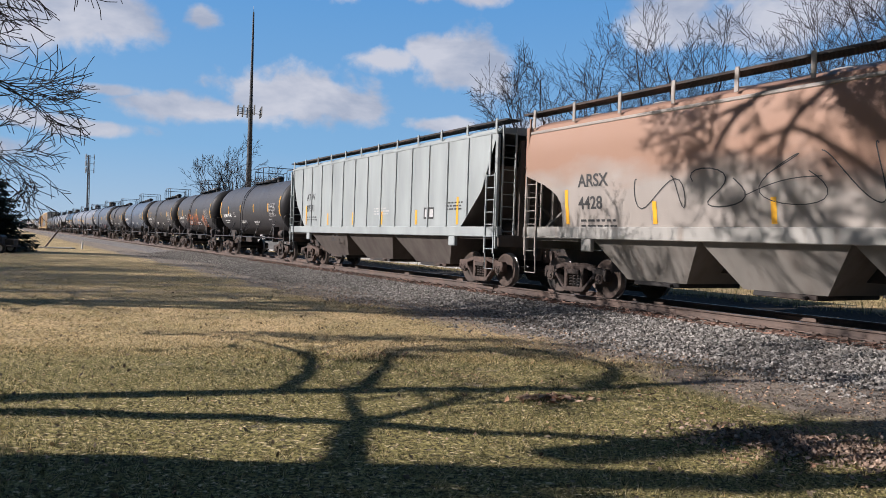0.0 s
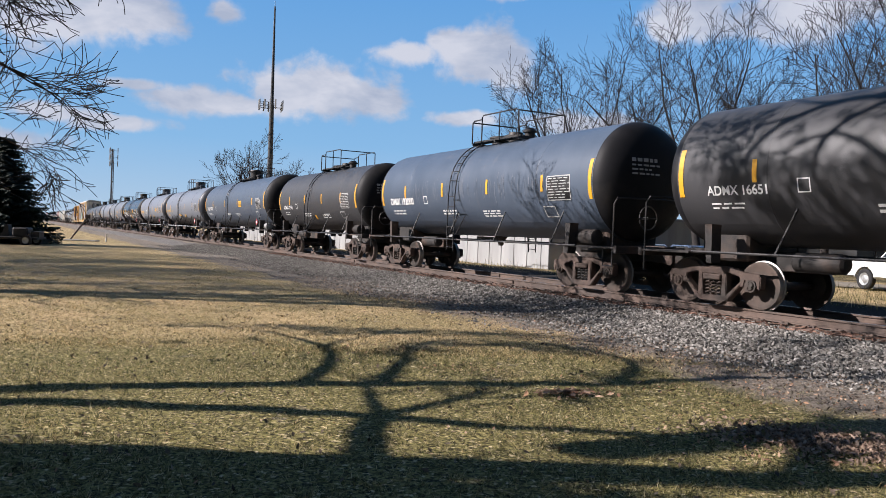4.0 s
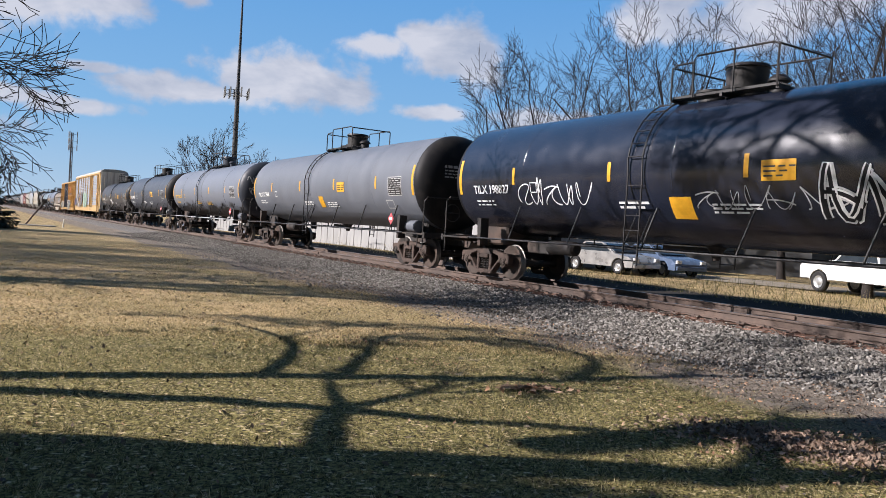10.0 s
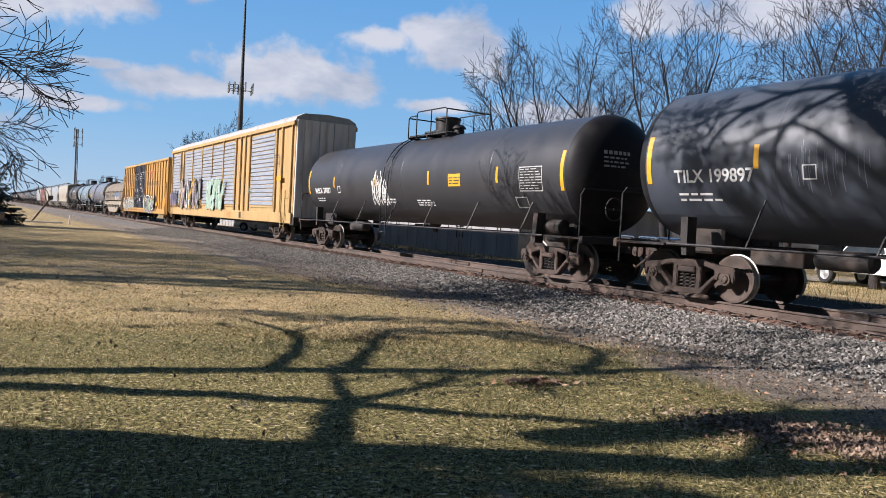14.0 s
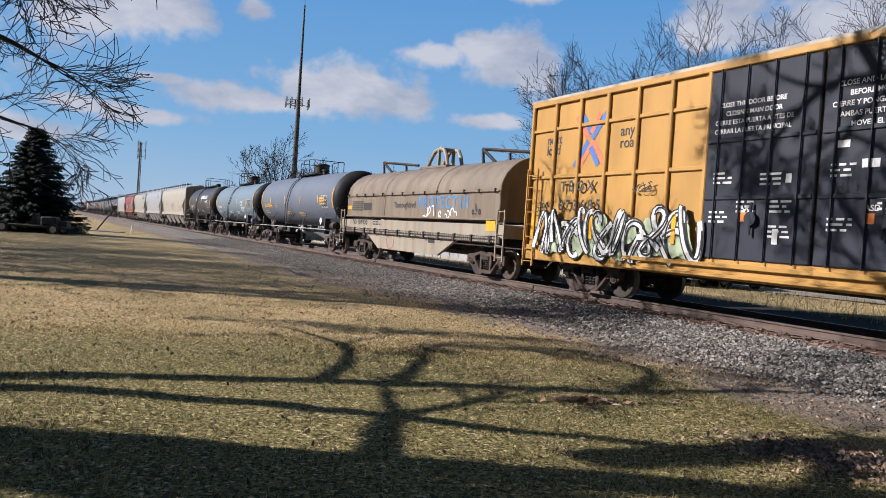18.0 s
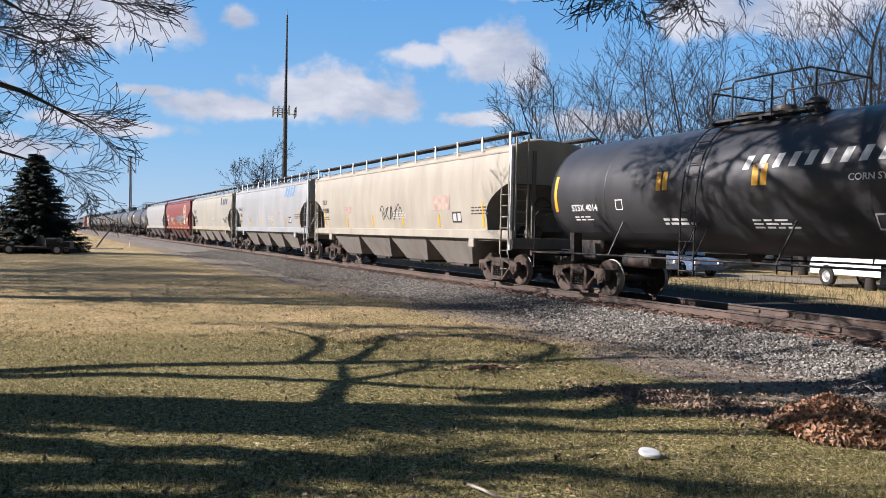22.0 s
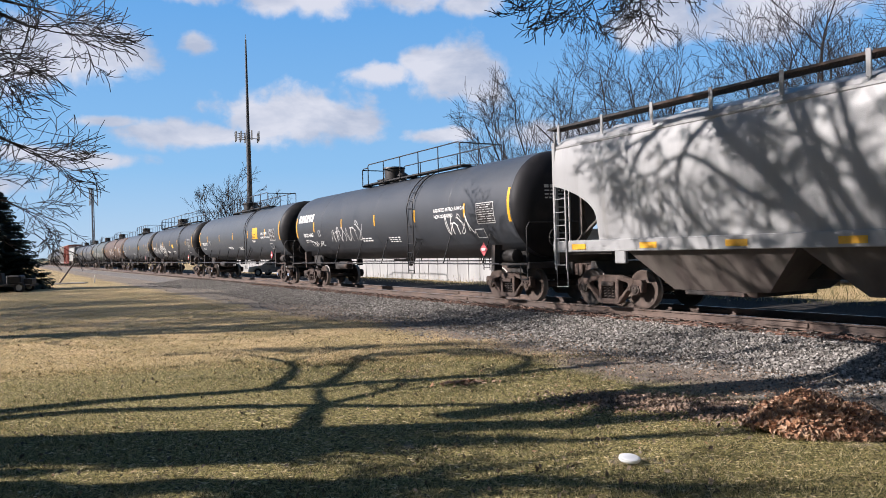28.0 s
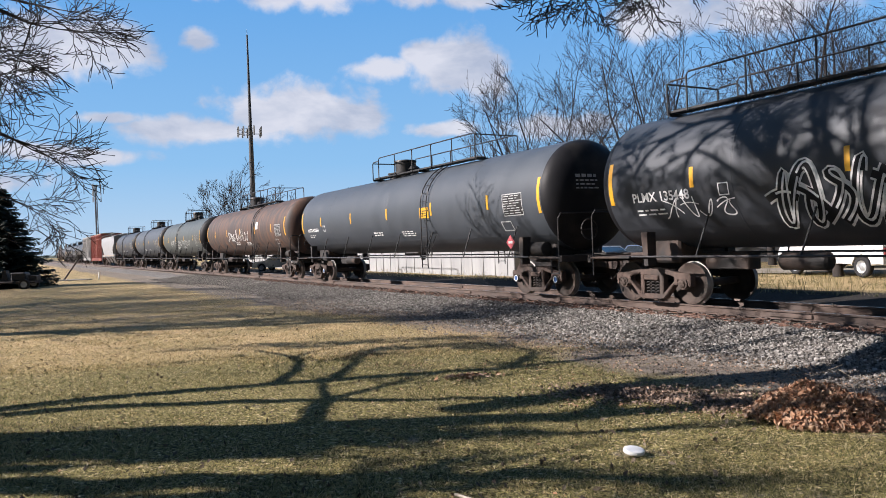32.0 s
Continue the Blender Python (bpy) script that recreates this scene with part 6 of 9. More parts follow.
# ---- tank cars ----
def tank_car(L, R, zc, paint, head, belly, label, **k):
    car = thing("tank_car", Matrix(), label, "tank car", "cars of the train")
    Lt = L - k.get("short", 1.35)                     # tank over its heads
    if "cut" not in k:
        belly = paint
    hd = 0.62 if R > 1.3 else 0.55
    xs = Lt / 2 - hd
    segs = 56
    cut = k.get("cut", 2.35)

    def arc(a0, a1, n):
        bm = bmesh.new()
        xs_ = np.linspace(-xs, xs, 9)
        rows = [[bm.verts.new((x, R * math.sin(a), zc + R * math.cos(a))) for a in np.linspace(a0, a1, n)] for x in xs_]
        for a, b in zip(rows, rows[1:]):
            for i in range(n - 1):
                f = bm.faces.new((a[i], b[i], b[i + 1], a[i + 1]))
                f.smooth = True
        bmesh.ops.recalc_face_normals(bm, faces=bm.faces)
        if sum(f.normal.dot(f.calc_center_median() - Vector((f.calc_center_median().x, 0, zc))) for f in bm.faces) < 0:
            bmesh.ops.reverse_faces(bm, faces=bm.faces)
        return bm
    key = (L, R, zc, cut)
    part("tank_shell", cached(("shell", key), lambda: arc(-cut, cut, 40), paint, 180), paint, car)
    part("tank_belly", cached(("belly", key), lambda: arc(cut, math.tau - cut, 20), belly, 180), belly, car, "tank belly painted black")

    def cap():
        prof = [(0, R)] + [(hd * math.sin(a), R * math.cos(a) ** 0.8 if a < 1.56 else 0.001) for a in np.linspace(0.12, math.pi / 2 - 0.001, 12)]
        bm = lathe(prof, "x", segs, False)
        bmesh.ops.remove_doubles(bm, verts=bm.verts, dist=0.002)
        return bm
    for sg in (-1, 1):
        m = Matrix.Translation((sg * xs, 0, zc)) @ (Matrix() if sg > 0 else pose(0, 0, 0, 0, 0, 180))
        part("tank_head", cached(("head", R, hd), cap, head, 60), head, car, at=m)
    for j in np.linspace(-xs * 0.62, xs * 0.62, k.get("rings", 3)):
        part("weld_seam", cached(("seam", R), lambda: lathe([(-0.02, R + 0.0005), (-0.012, R + 0.004), (0.012, R + 0.004), (0.02, R + 0.0005)], "x", 64, False), paint), paint, car, at=(j, 0, zc))
    # stub sills, saddles and end platforms
    tx = L / 2 - k.get("truck_in", 2.15)
    sill = cached(("stub", L, R, zc), lambda: add_box(add_box(bmesh.new(), (-1.9, -0.2, 0.74), (1.85, 0.2, 1.12), 0.02), (-0.55, -0.75, 0.9), (0.55, 0.75, zc - R + 0.28), 0.05), FRAME)
    plat = cached(("platform", L), lambda: add_box(add_box(bmesh.new(), (0.25, -1.5, 1.02), (1.62, 1.5, 1.07), 0.01), (1.55, -1.5, 0.93), (1.66, 1.5, 1.1), 0.01), FRAME)
    yoke = cached(("yoke", R, zc), lambda: prism([(-0.06, 0.86), (0.06, 0.86), (0.13, 1.6), (-0.05, 1.6)], -0.13, 0.13), FRAME)
    hoop = cached(("hoop", zc), lambda: add_tube(add_tube(bmesh.new(), [(0, -1.46, 0.62), (0, -1.46, 2.05), (0, -1.36, 2.18), (0, 0, 2.2), (0, 1.36, 2.18), (0, 1.46, 2.05), (0, 1.46, 0.62)], 0.022), [(0, -1.46, 0.64), (-0.32, -1.46, 0.64), (-0.32, -1.46, 1.02)], 0.018), BLACK)
    for sg in (-1, 1):
        m = Matrix.Translation((sg * tx, 0, 0)) @ (Matrix() if sg > 0 else pose(0, 0, 0, 0, 0, 180))
        part("stub_sill", sill, None, car, at=m)
        part("end_platform", plat, None, car, at=m)
        for sy in (-1, 1):
            part("saddle_yoke", yoke, None, car, at=m @ Matrix.Translation((-0.2, sy * 1.3, 0)))
        part("end_handrail", hoop, None, car, at=m @ Matrix.Translation((1.5, 0, 0)))
        add_truck(car, sg * tx, k.get("tint", TRUCK), k.get("caps"))
    couplers(car, L)
    # side rails with their brackets
    rail = cached(("side_rail", L), lambda: tube([(-tx - 0.2, 0, 0), (tx + 0.2, 0, 0)], 0.026, 6), k.get("metal", BLACK))
    br = cached(("bracket", R, zc), lambda: tube([(0, -1.47, 1.08), (0.22, -R * 0.86, zc - R * 0.52)], 0.02, 5), BLACK)
    for sg in (-1, 1):
        part("side_rail", rail, k.get("metal", BLACK), car, at=(0, sg * 1.47, 1.06))
        nb = k.get("brackets", 6)
        for i in range(nb):
            x = -tx + 2 * tx * (i + 0.7) / nb
            part("rail_bracket", br, None, car, at=(Matrix.Translation((x, 0, 0)) if sg < 0 else Matrix.Translation((x, 0, 0)) @ Matrix.Diagonal((1, -1, 1, 1))))
    # ladders up each side
    lx = k.get("ladder", 0.0)

    def ladder():
        bm = bmesh.new()
        for dx in (-0.2, 0.2):
            pts = [(dx, -1.55, 0.72), (dx, -1.55, zc - 0.25)]
            for a in np.linspace(1.45, 0.42, 8):
                pts.append((dx, -(R + 0.07) * math.sin(a), zc + (R + 0.07) * math.cos(a)))
            add_tube(bm, pts, 0.019, 5)
        z = 0.82
        while z < zc - 0.25:
            add_tube(bm, [(-0.2, -1.55, z), (0.2, -1.55, z)], 0.013, 5)
            z += 0.31
        for a in np.linspace(1.42, 0.5, 6):
            y, zz = -(R + 0.07) * math.sin(a), zc + (R + 0.07) * math.cos(a)
            add_tube(bm, [(-0.2, y, zz), (0.2, y, zz)], 0.013, 5)
        for dx in (-0.2, 0.2):
            add_tube(bm, [(dx, -1.55, 1.1), (dx, -R * 0.8, zc - R * 0.6)], 0.015, 5)
        return bm
    lad = cached(("ladder", R, zc), ladder, BLACK)
    for sg in (-1, 1):
        part("ladder", lad, k.get("ladder_mat", BLACK), car, at=Matrix.Translation((lx, 0, 0)) @ Matrix.Diagonal((1, -sg * -1, 1, 1)))
    # top platform, rails and valve housing
    top = zc + R
    pw, style = k.get("deck", (-0.3, 2.3)), k.get("style", "short")

    def deck():
        bm = bmesh.new()
        for i in range(7):
            for sg in (-1, 1):
                y = sg * (0.42 + i * 0.055)
                add_box(bm, (pw[0], y - 0.012, top - 0.02), (pw[1], y + 0.012, top + 0.03))
        for x in (pw[0], (pw[0] + pw[1]) / 2, pw[1]):
            add_box(bm, (x - 0.03, -0.8, top - 0.09), (x + 0.03, 0.8, top - 0.02))
        return bm
    tagged(part("top_deck", cached(("deck", R, zc, pw), deck, BLACK), None, car, at=(lx, 0, 0)), "steel grating walkway", kind="stuff")

    def rails():
        bm = bmesh.new()
        h = top + 0.78
        for sg in (-1, 1):
            y = sg * 0.82
            add_tube(bm, [(pw[0] + 0.55, y, top - 0.05), (pw[0] + 0.55, y, h - 0.06), (pw[0] + 0.62, y, h), (pw[1] - 0.1, y, h - 0.02), (pw[1], y, h - 0.08), (pw[1], y, top - 0.05)], 0.022, 5)
            add_tube(bm, [(pw[0], y, top - 0.05), (pw[0], y, top + 0.6), (pw[0] + 0.1, y, top + 0.66), (pw[0] + 0.55, y, top + 0.66)], 0.022, 5)
            n = max(1, round((pw[1] - pw[0]) / 1.5))
            for i in range(1, n):
                x = pw[0] + 0.55 + (pw[1] - pw[0] - 0.55) * i / n
                add_tube(bm, [(x, y, top - 0.05), (x, y, h)], 0.02, 5)
        for x, hh in ((pw[0], 0.62), (pw[1], 0.72)):
            add_tube(bm, [(x, -0.82, top + hh), (x, 0.82, top + hh)], 0.022, 5)
        return bm
    part("guard_rail", cached(("guard", R, zc, pw), rails, BLACK), None, car, at=(lx, 0, 0))
    hx = lx + k.get("house", 1.0)

    def house():
        if k.get("low_house"):
            return lathe([(top - 0.12, 0.30), (top + 0.12, 0.30), (top + 0.13, 0.36), (top + 0.17, 0.36), (top + 0.19, 0.24), (top + 0.27, 0.22), (top + 0.28, 0.08)], "z", 20)
        bm = lathe([(top - 0.12, 0.40), (top + 0.10, 0.40), (top + 0.12, 0.47), (top + 0.18, 0.47), (top + 0.185, 0.40), (top + 0.54, 0.41), (top + 0.56, 0.44), (top + 0.62, 0.42), (top + 0.65, 0.2)], "z", 24)
        return bm
    part("valve_housing", cached(("house", R, zc, k.get("low_house")), house, BLACK), k.get("house_mat", BLACK), car, "round valve housing with flat lid", at=(hx, 0, 0))
    part("safety_valve", cached(("valve", R, zc), lambda: lathe([(top - 0.1, 0.16), (top + 0.2, 0.16), (top + 0.21, 0.22), (top + 0.25, 0.22), (top + 0.34, 0.12)], "z", 14), BLACK), k.get("house_mat", BLACK), car, at=(hx + 0.72, 0, 0))
    part("manway_lid", cached(("lid", R, zc), lambda: lathe([(top - 0.12, 0.3), (top + 0.14, 0.3), (top + 0.15, 0.36), (top + 0.2, 0.36), (top + 0.24, 0.1)], "z", 18), BLACK), k.get("house_mat", BLACK), car, at=(hx - 0.8, 0, 0))
    # brake cylinder, outlet
    part("brake_cylinder", cached("brake_cylinder", lambda: lathe([(-0.42, 0.13), (-0.38, 0.19), (0.38, 0.19), (0.42, 0.13)], "x", 16), FRAME), k.get("tank_grey", FRAME), car, at=(tx + 0.1, -1.05, 1.27))
    part("bottom_outlet", cached(("outlet", R, zc), lambda: add_box(lathe([(zc - R - 0.28, 0.07), (zc - R - 0.12, 0.12), (zc - R + 0.1, 0.28)], "z", 12), (-1.4, -0.03, zc - R - 0.1), (-0.2, 0.03, zc - R - 0.02)), FRAME), None, car)
    part("brake_reservoir", cached("brake_reservoir", lambda: lathe([(-0.5, 0.12), (-0.45, 0.17), (0.45, 0.17), (0.5, 0.12)], "x", 14), FRAME), None, car, at=(-tx * 0.55, -0.9, 0.95))
    part("brake_wheel", cached("brake_wheel", lambda: add_tube(add_tube(add_tube(bmesh.new(), [(0.03, 0.27 * math.cos(a), 0.27 * math.sin(a)) for a in np.linspace(0, math.tau, 17)], 0.018, 5), [(0.03, -0.27, 0), (0.03, 0.27, 0)], 0.014, 5), [(-0.3, 0, 0), (0.05, 0, 0)], 0.03, 6), BLACK), None, car, at=(tx + 1.5, -0.45, 1.75))
    # reflectors and lettering, on both sides the stripes
    fits = {-1: lambda x, z: -math.sqrt(max(R * R - (z - zc) ** 2, 0.01)) - 0.007, 1: lambda x, z: math.sqrt(max(R * R - (z - zc) ** 2, 0.01)) + 0.007}
    near = fits[-1]
    tall = cached(("tall_stripe", R, zc), lambda: add_flat(bmesh.new(), patch(0.12, 0.95, 8), -0.06, zc - 0.48, near), YELLOW, 180)
    low = cached(("low_stripe", R, zc), lambda: add_flat(bmesh.new(), patch(0.1, 0.42, 5), -0.05, zc - 0.25, near), YELLOW, 180)
    if k.get("stripes", True):
        for sg in (-1, 1):
            for x in (-xs + 0.1, xs - 0.1):
                part("reflector_stripe", tall, None, car, at=Matrix.Translation((x, 0, 0)) @ Matrix.Diagonal((1, -sg, 1, 1)))
            n = k.get("n_stripes", 4)
            for i in range(n):
                x = -xs + 2 * xs * (i + 0.75) / (n + 0.5)
                part("reflector_stripe", low, None, car, at=Matrix.Translation((x, 0, 0)) @ Matrix.Diagonal((1, -sg, 1, 1)))
    ink = k.get("ink", WHITE)
    seed = int(L * 100 + len(label))
    if k.get("lines"):
        reporting(car, near, k["lines"], -xs + k.get("text_in", 0.75), zc - 0.46, k.get("text_h", 0.3) * 0.64, ink, seed)
        mark(car, "class_box", shifted(sign_frame(0.25, 0.25, 0.022), -xs + k.get("text_in", 0.75) + k.get("text_h", 0.3) * 0.54 * len(k["lines"][0]) + 0.45, zc - 0.46), ink, near)
    dx = xs - 1.75
    mark(car, "data_panel", shifted([(patch(0.9, 0.55, 6), 0, -0.42)], dx, zc - 0.04), BLACK, near, "black inspection data panel")
    mark(car, "data_frame", shifted(sign_frame(0.94, 0.62, 0.025), dx - 0.02, zc - 0.49), k.get("panel_ink", DULL), lambda x, z: near(x, z) - 0.003)
    mark(car, "data_text", shifted(stencil(seed + 3, 0.85, 8, 0.022, 0.046), dx + 0.03, zc + 0.05), k.get("panel_ink", DULL), lambda x, z: near(x, z) - 0.003)
    mark(car, "stencil", shifted(stencil(seed + 5, 1.0, 3, 0.035, 0.035), 0.9, zc - 0.74), ink, near)
    mark(car, "stencil", shifted(stencil(seed + 6, 0.9, 2, 0.05, 0.04), -1.5, zc - 0.72), ink, near)
    if ink is WHITE:
        mark(car, "notice_box", shifted(sign_frame(0.5, 0.28), dx - 0.3, zc - 0.9), DULL, near)
    if k.get("yellow_panel") is not None:
        n = k.get("n_stripes", 4)
        for i in range(n):
            x = -xs + 2 * xs * (i + 0.75) / (n + 0.5)
            if -0.8 < k["yellow_panel"] - x < 0.2:
                k["yellow_panel"] = x + 0.3
        mark(car, "yellow_notice", [(patch(*k.get("panel_size", (0.66, 0.36)), 5), k["yellow_panel"], zc - 0.32)], YELLOW, near, "yellow notice panel")
        mark(car, "stencil", shifted(stencil(seed + 8, 0.55, 3, 0.03, 0.05), k["yellow_panel"] + 0.05, zc - 0.09), DARKLET, lambda x, z: near(x, z) - 0.004)
    if k.get("placard") is not None:
        pl = part("placard", cached("placard", lambda: add_prism(bmesh.new(), [(0, -0.2), (0.2, 0), (0, 0.2), (-0.2, 0)], -0.012, 0.0), REDM), k["placard"], car, "diamond hazard placard", at=(tx - 0.55, -1.5, 1.48))
        part("placard_mark", cached("placard_mark", lambda: add_box(bmesh.new(), (-0.1, -0.016, -0.035), (0.1, -0.013, 0.035)), WHITE), WHITE, pl)
        part("placard_post", cached("placard_post", lambda: tube([(0, 0, 0), (0, 0, 0.3)], 0.015, 5), BLACK), None, car, at=(tx - 0.55, -1.47, 1.06))
    mark_end(car, Lt / 2, zc, R, ink, seed)
    for g in k.get("marks", ()):
        g(car, near, zc, xs)
    return car


def head_tag(seed, y0, z0, count, size, step, material, w=0.05):
    """Sprayed signs on the front head, following its bulge."""
    def go(car, near, zc, xs):
        R = -near(0, zc) - 0.007
        for vs, fs in scribble(seed, count, size, step, w):
            bm = bmesh.new()
            q = [bm.verts.new((xs + 0.62 * math.sin(math.acos(min(math.hypot(x + y0, z + z0) / R, 0.999) ** 1.25)) + 0.015, x + y0, zc + z + z0)) for x, _, z in vs]
            for f in fs:
                bm.faces.new([q[i] for i in f])
            part("head_graffiti", bm, material, car, "white stroke sprayed on the tank head")
    return go


def mark_end(car, xe, zc, R, ink, seed):
    """Small stencils on the front head, following its bulge."""
    rnd = random.Random(seed)
    bm = bmesh.new()
    for r in range(4):
        y = -0.75
        while y < -0.75 + rnd.uniform(0.55, 0.8):
            l = rnd.uniform(0.07, 0.16)
            z = zc + 0.42 - 0.1 * r
            vs = []
            for yy, zz in ((y, z), (y + l, z), (y + l, z + (0.085 if r == 0 else 0.04)), (y, z + (0.085 if r == 0 else 0.04))):
                q = min(math.hypot(yy, zz - zc) / R, 0.999)
                vs.append(bm.verts.new((xe - 0.62 + 0.62 * math.sin(math.acos(q ** 1.25)) + 0.012, yy, zz)))
            bm.faces.new(vs)
            y += l + 0.04
    part("end_stencil", bm, DULL, car, "small stencils on the tank head")


# painted scribbles for particular cars
def strokes(seed, size, width, jit):
    """One sprayed sign: a looping stroke and, at times, a tail or a bar through it."""
    rnd = random.Random(seed * 7 + 1)
    kx, kz = rnd.choice(((1.0, 1.0), (1.0, 2.0), (1.5, 1.0), (1.0, 1.5), (2.0, 1.0))), rnd.uniform(0, math.tau)
    px, tilt, sway = rnd.uniform(0, math.tau), rnd.uniform(0.05, 0.35), rnd.uniform(0.22, 0.42)
    main = []
    for i in range(25):
        t = i / 24
        z = 0.5 + 0.48 * math.sin(math.tau * kx[1] * t + kz)
        x = 0.12 + 0.76 * t + sway * math.sin(math.tau * kx[0] * t + px)
        main.append((x * width + tilt * z * size * 0.6, z * size * (1 + jit * math.sin(9 * t))))
    out = [main]
    if rnd.random() < 0.45:
        z0, z1 = rnd.uniform(0.2, 0.9), rnd.uniform(0.1, 1.0)
        out.append([((-0.1 + 1.2 * t) * width, (z0 + (z1 - z0) * t + 0.12 * math.sin(3 * t)) * size) for t in np.linspace(0, 1, 9)])
    return out


def scribble(seed, count, size, step, w):
    rnd = random.Random(seed)
    out = []
    for k in range(count):
        for line in strokes(seed + k, size * rnd.uniform(0.6, 1.1), step * 0.9, 0.08):
            out.append(ribbon([(a + k * step, c) for a, c in line], w * rnd.uniform(0.5, 0.9)))
    return out


def tags(seed, x, z, count, size, step, material, w=0.05):
    def go(car, near, zc, xs):
        for s in scribble(seed, count, size, step, w):
            mark(car, "graffiti", [(s, x, zc + z)], material, near, "spray-painted scribble")
    return go


def blobs(seed, x, z, count, size, step, fill, edge):
    def go(car, near, zc, xs):
        for i in range(count):
            lines = strokes(seed + i, size * 1.15, step * 1.05, 0.14)
            put = lambda w: [(ribbon(p, w), x + (i - 0.5) * step, zc + z - size * 0.58) for p in lines]
            tone = fill if not isinstance(fill, (list, tuple)) else fill[i % len(fill)]
            mark(car, "graffiti_outline", put(size * 0.24), edge, lambda a, c: near(a, c) - 0.010 - 0.0008 * (i % 2))
            mark(car, "graffiti", put(size * 0.15), tone, lambda a, c: near(a, c) - 0.016 - 0.0008 * (i % 2), "spray-painted letter shape")
            mark(car, "graffiti_edge", [(ribbon([(a + size * 0.05, c + size * 0.03) for a, c in p[2:-2]], size * 0.05), x + (i - 0.5) * step, zc + z - size * 0.58) for p in lines], edge, lambda a, c: near(a, c) - 0.020 - 0.0008 * (i % 2))
    return go


def paint_runs(seed, x0, x1, count, z, material):
    """Thin pale runs down the shell."""
    def go(car, near, zc, xs):
        rnd = random.Random(seed)
        for g in range(6):
            shp = []
            for i in range(count // 6):
                x, top, l = rnd.uniform(x0, x1), z + rnd.gauss(0, 0.12), rnd.uniform(0.15, 0.6)
                shp.append((ribbon([(x + 0.05 * t * t * l, zc + top - l * t) for t in np.linspace(0, 1, 7)], rnd.uniform(0.006, 0.016)), 0, 0))
            mark(car, "paint_run", shp, material, near, "thin pale runs of paint")
    return go


def words(text, x, z, h, material, label="painted words", bold=True):
    def go(car, near, zc, xs):
        mark(car, "lettering", [(letters(text, h, bold), x, zc + z)], material, near, label)
    return go


def bars(x, z, w, h, count, material, label, slant=0.0, fill=0.72):
    def go(car, near, zc, xs):
        step = w / count
        vs, fs = patch(step * fill, h, 4)
        for i in range(count):
            mark(car, "logo", [(([(vx + slant * vz, vy, vz) for vx, vy, vz in vs], fs), x + i * step, zc + z)], material, near, label)
    return go


# ---- covered hoppers ----
def ladder_mesh(h, w=0.42, step=0.33):
    bm = bmesh.new()
    for dx in (-w / 2, w / 2):
        add_box(bm, (dx - 0.022, -0.02, 0), (dx + 0.022, 0.02, h))
    z = 0.12
    while z < h:
        add_tube(bm, [(-w / 2, 0, z), (w / 2, 0, z)], 0.014, 5)
        z += step
    return bm


def brake_wheel_mesh():
    return cached("brake_wheel_h", lambda: add_tube(add_tube(bmesh.new(), [(0.03, 0.28 * math.cos(t), 0.28 * math.sin(t)) for t in np.linspace(0, math.tau, 17)], 0.018, 5), [(0.03, -0.27, 0), (0.03, 0.27, 0)], 0.014, 5), FRAME)


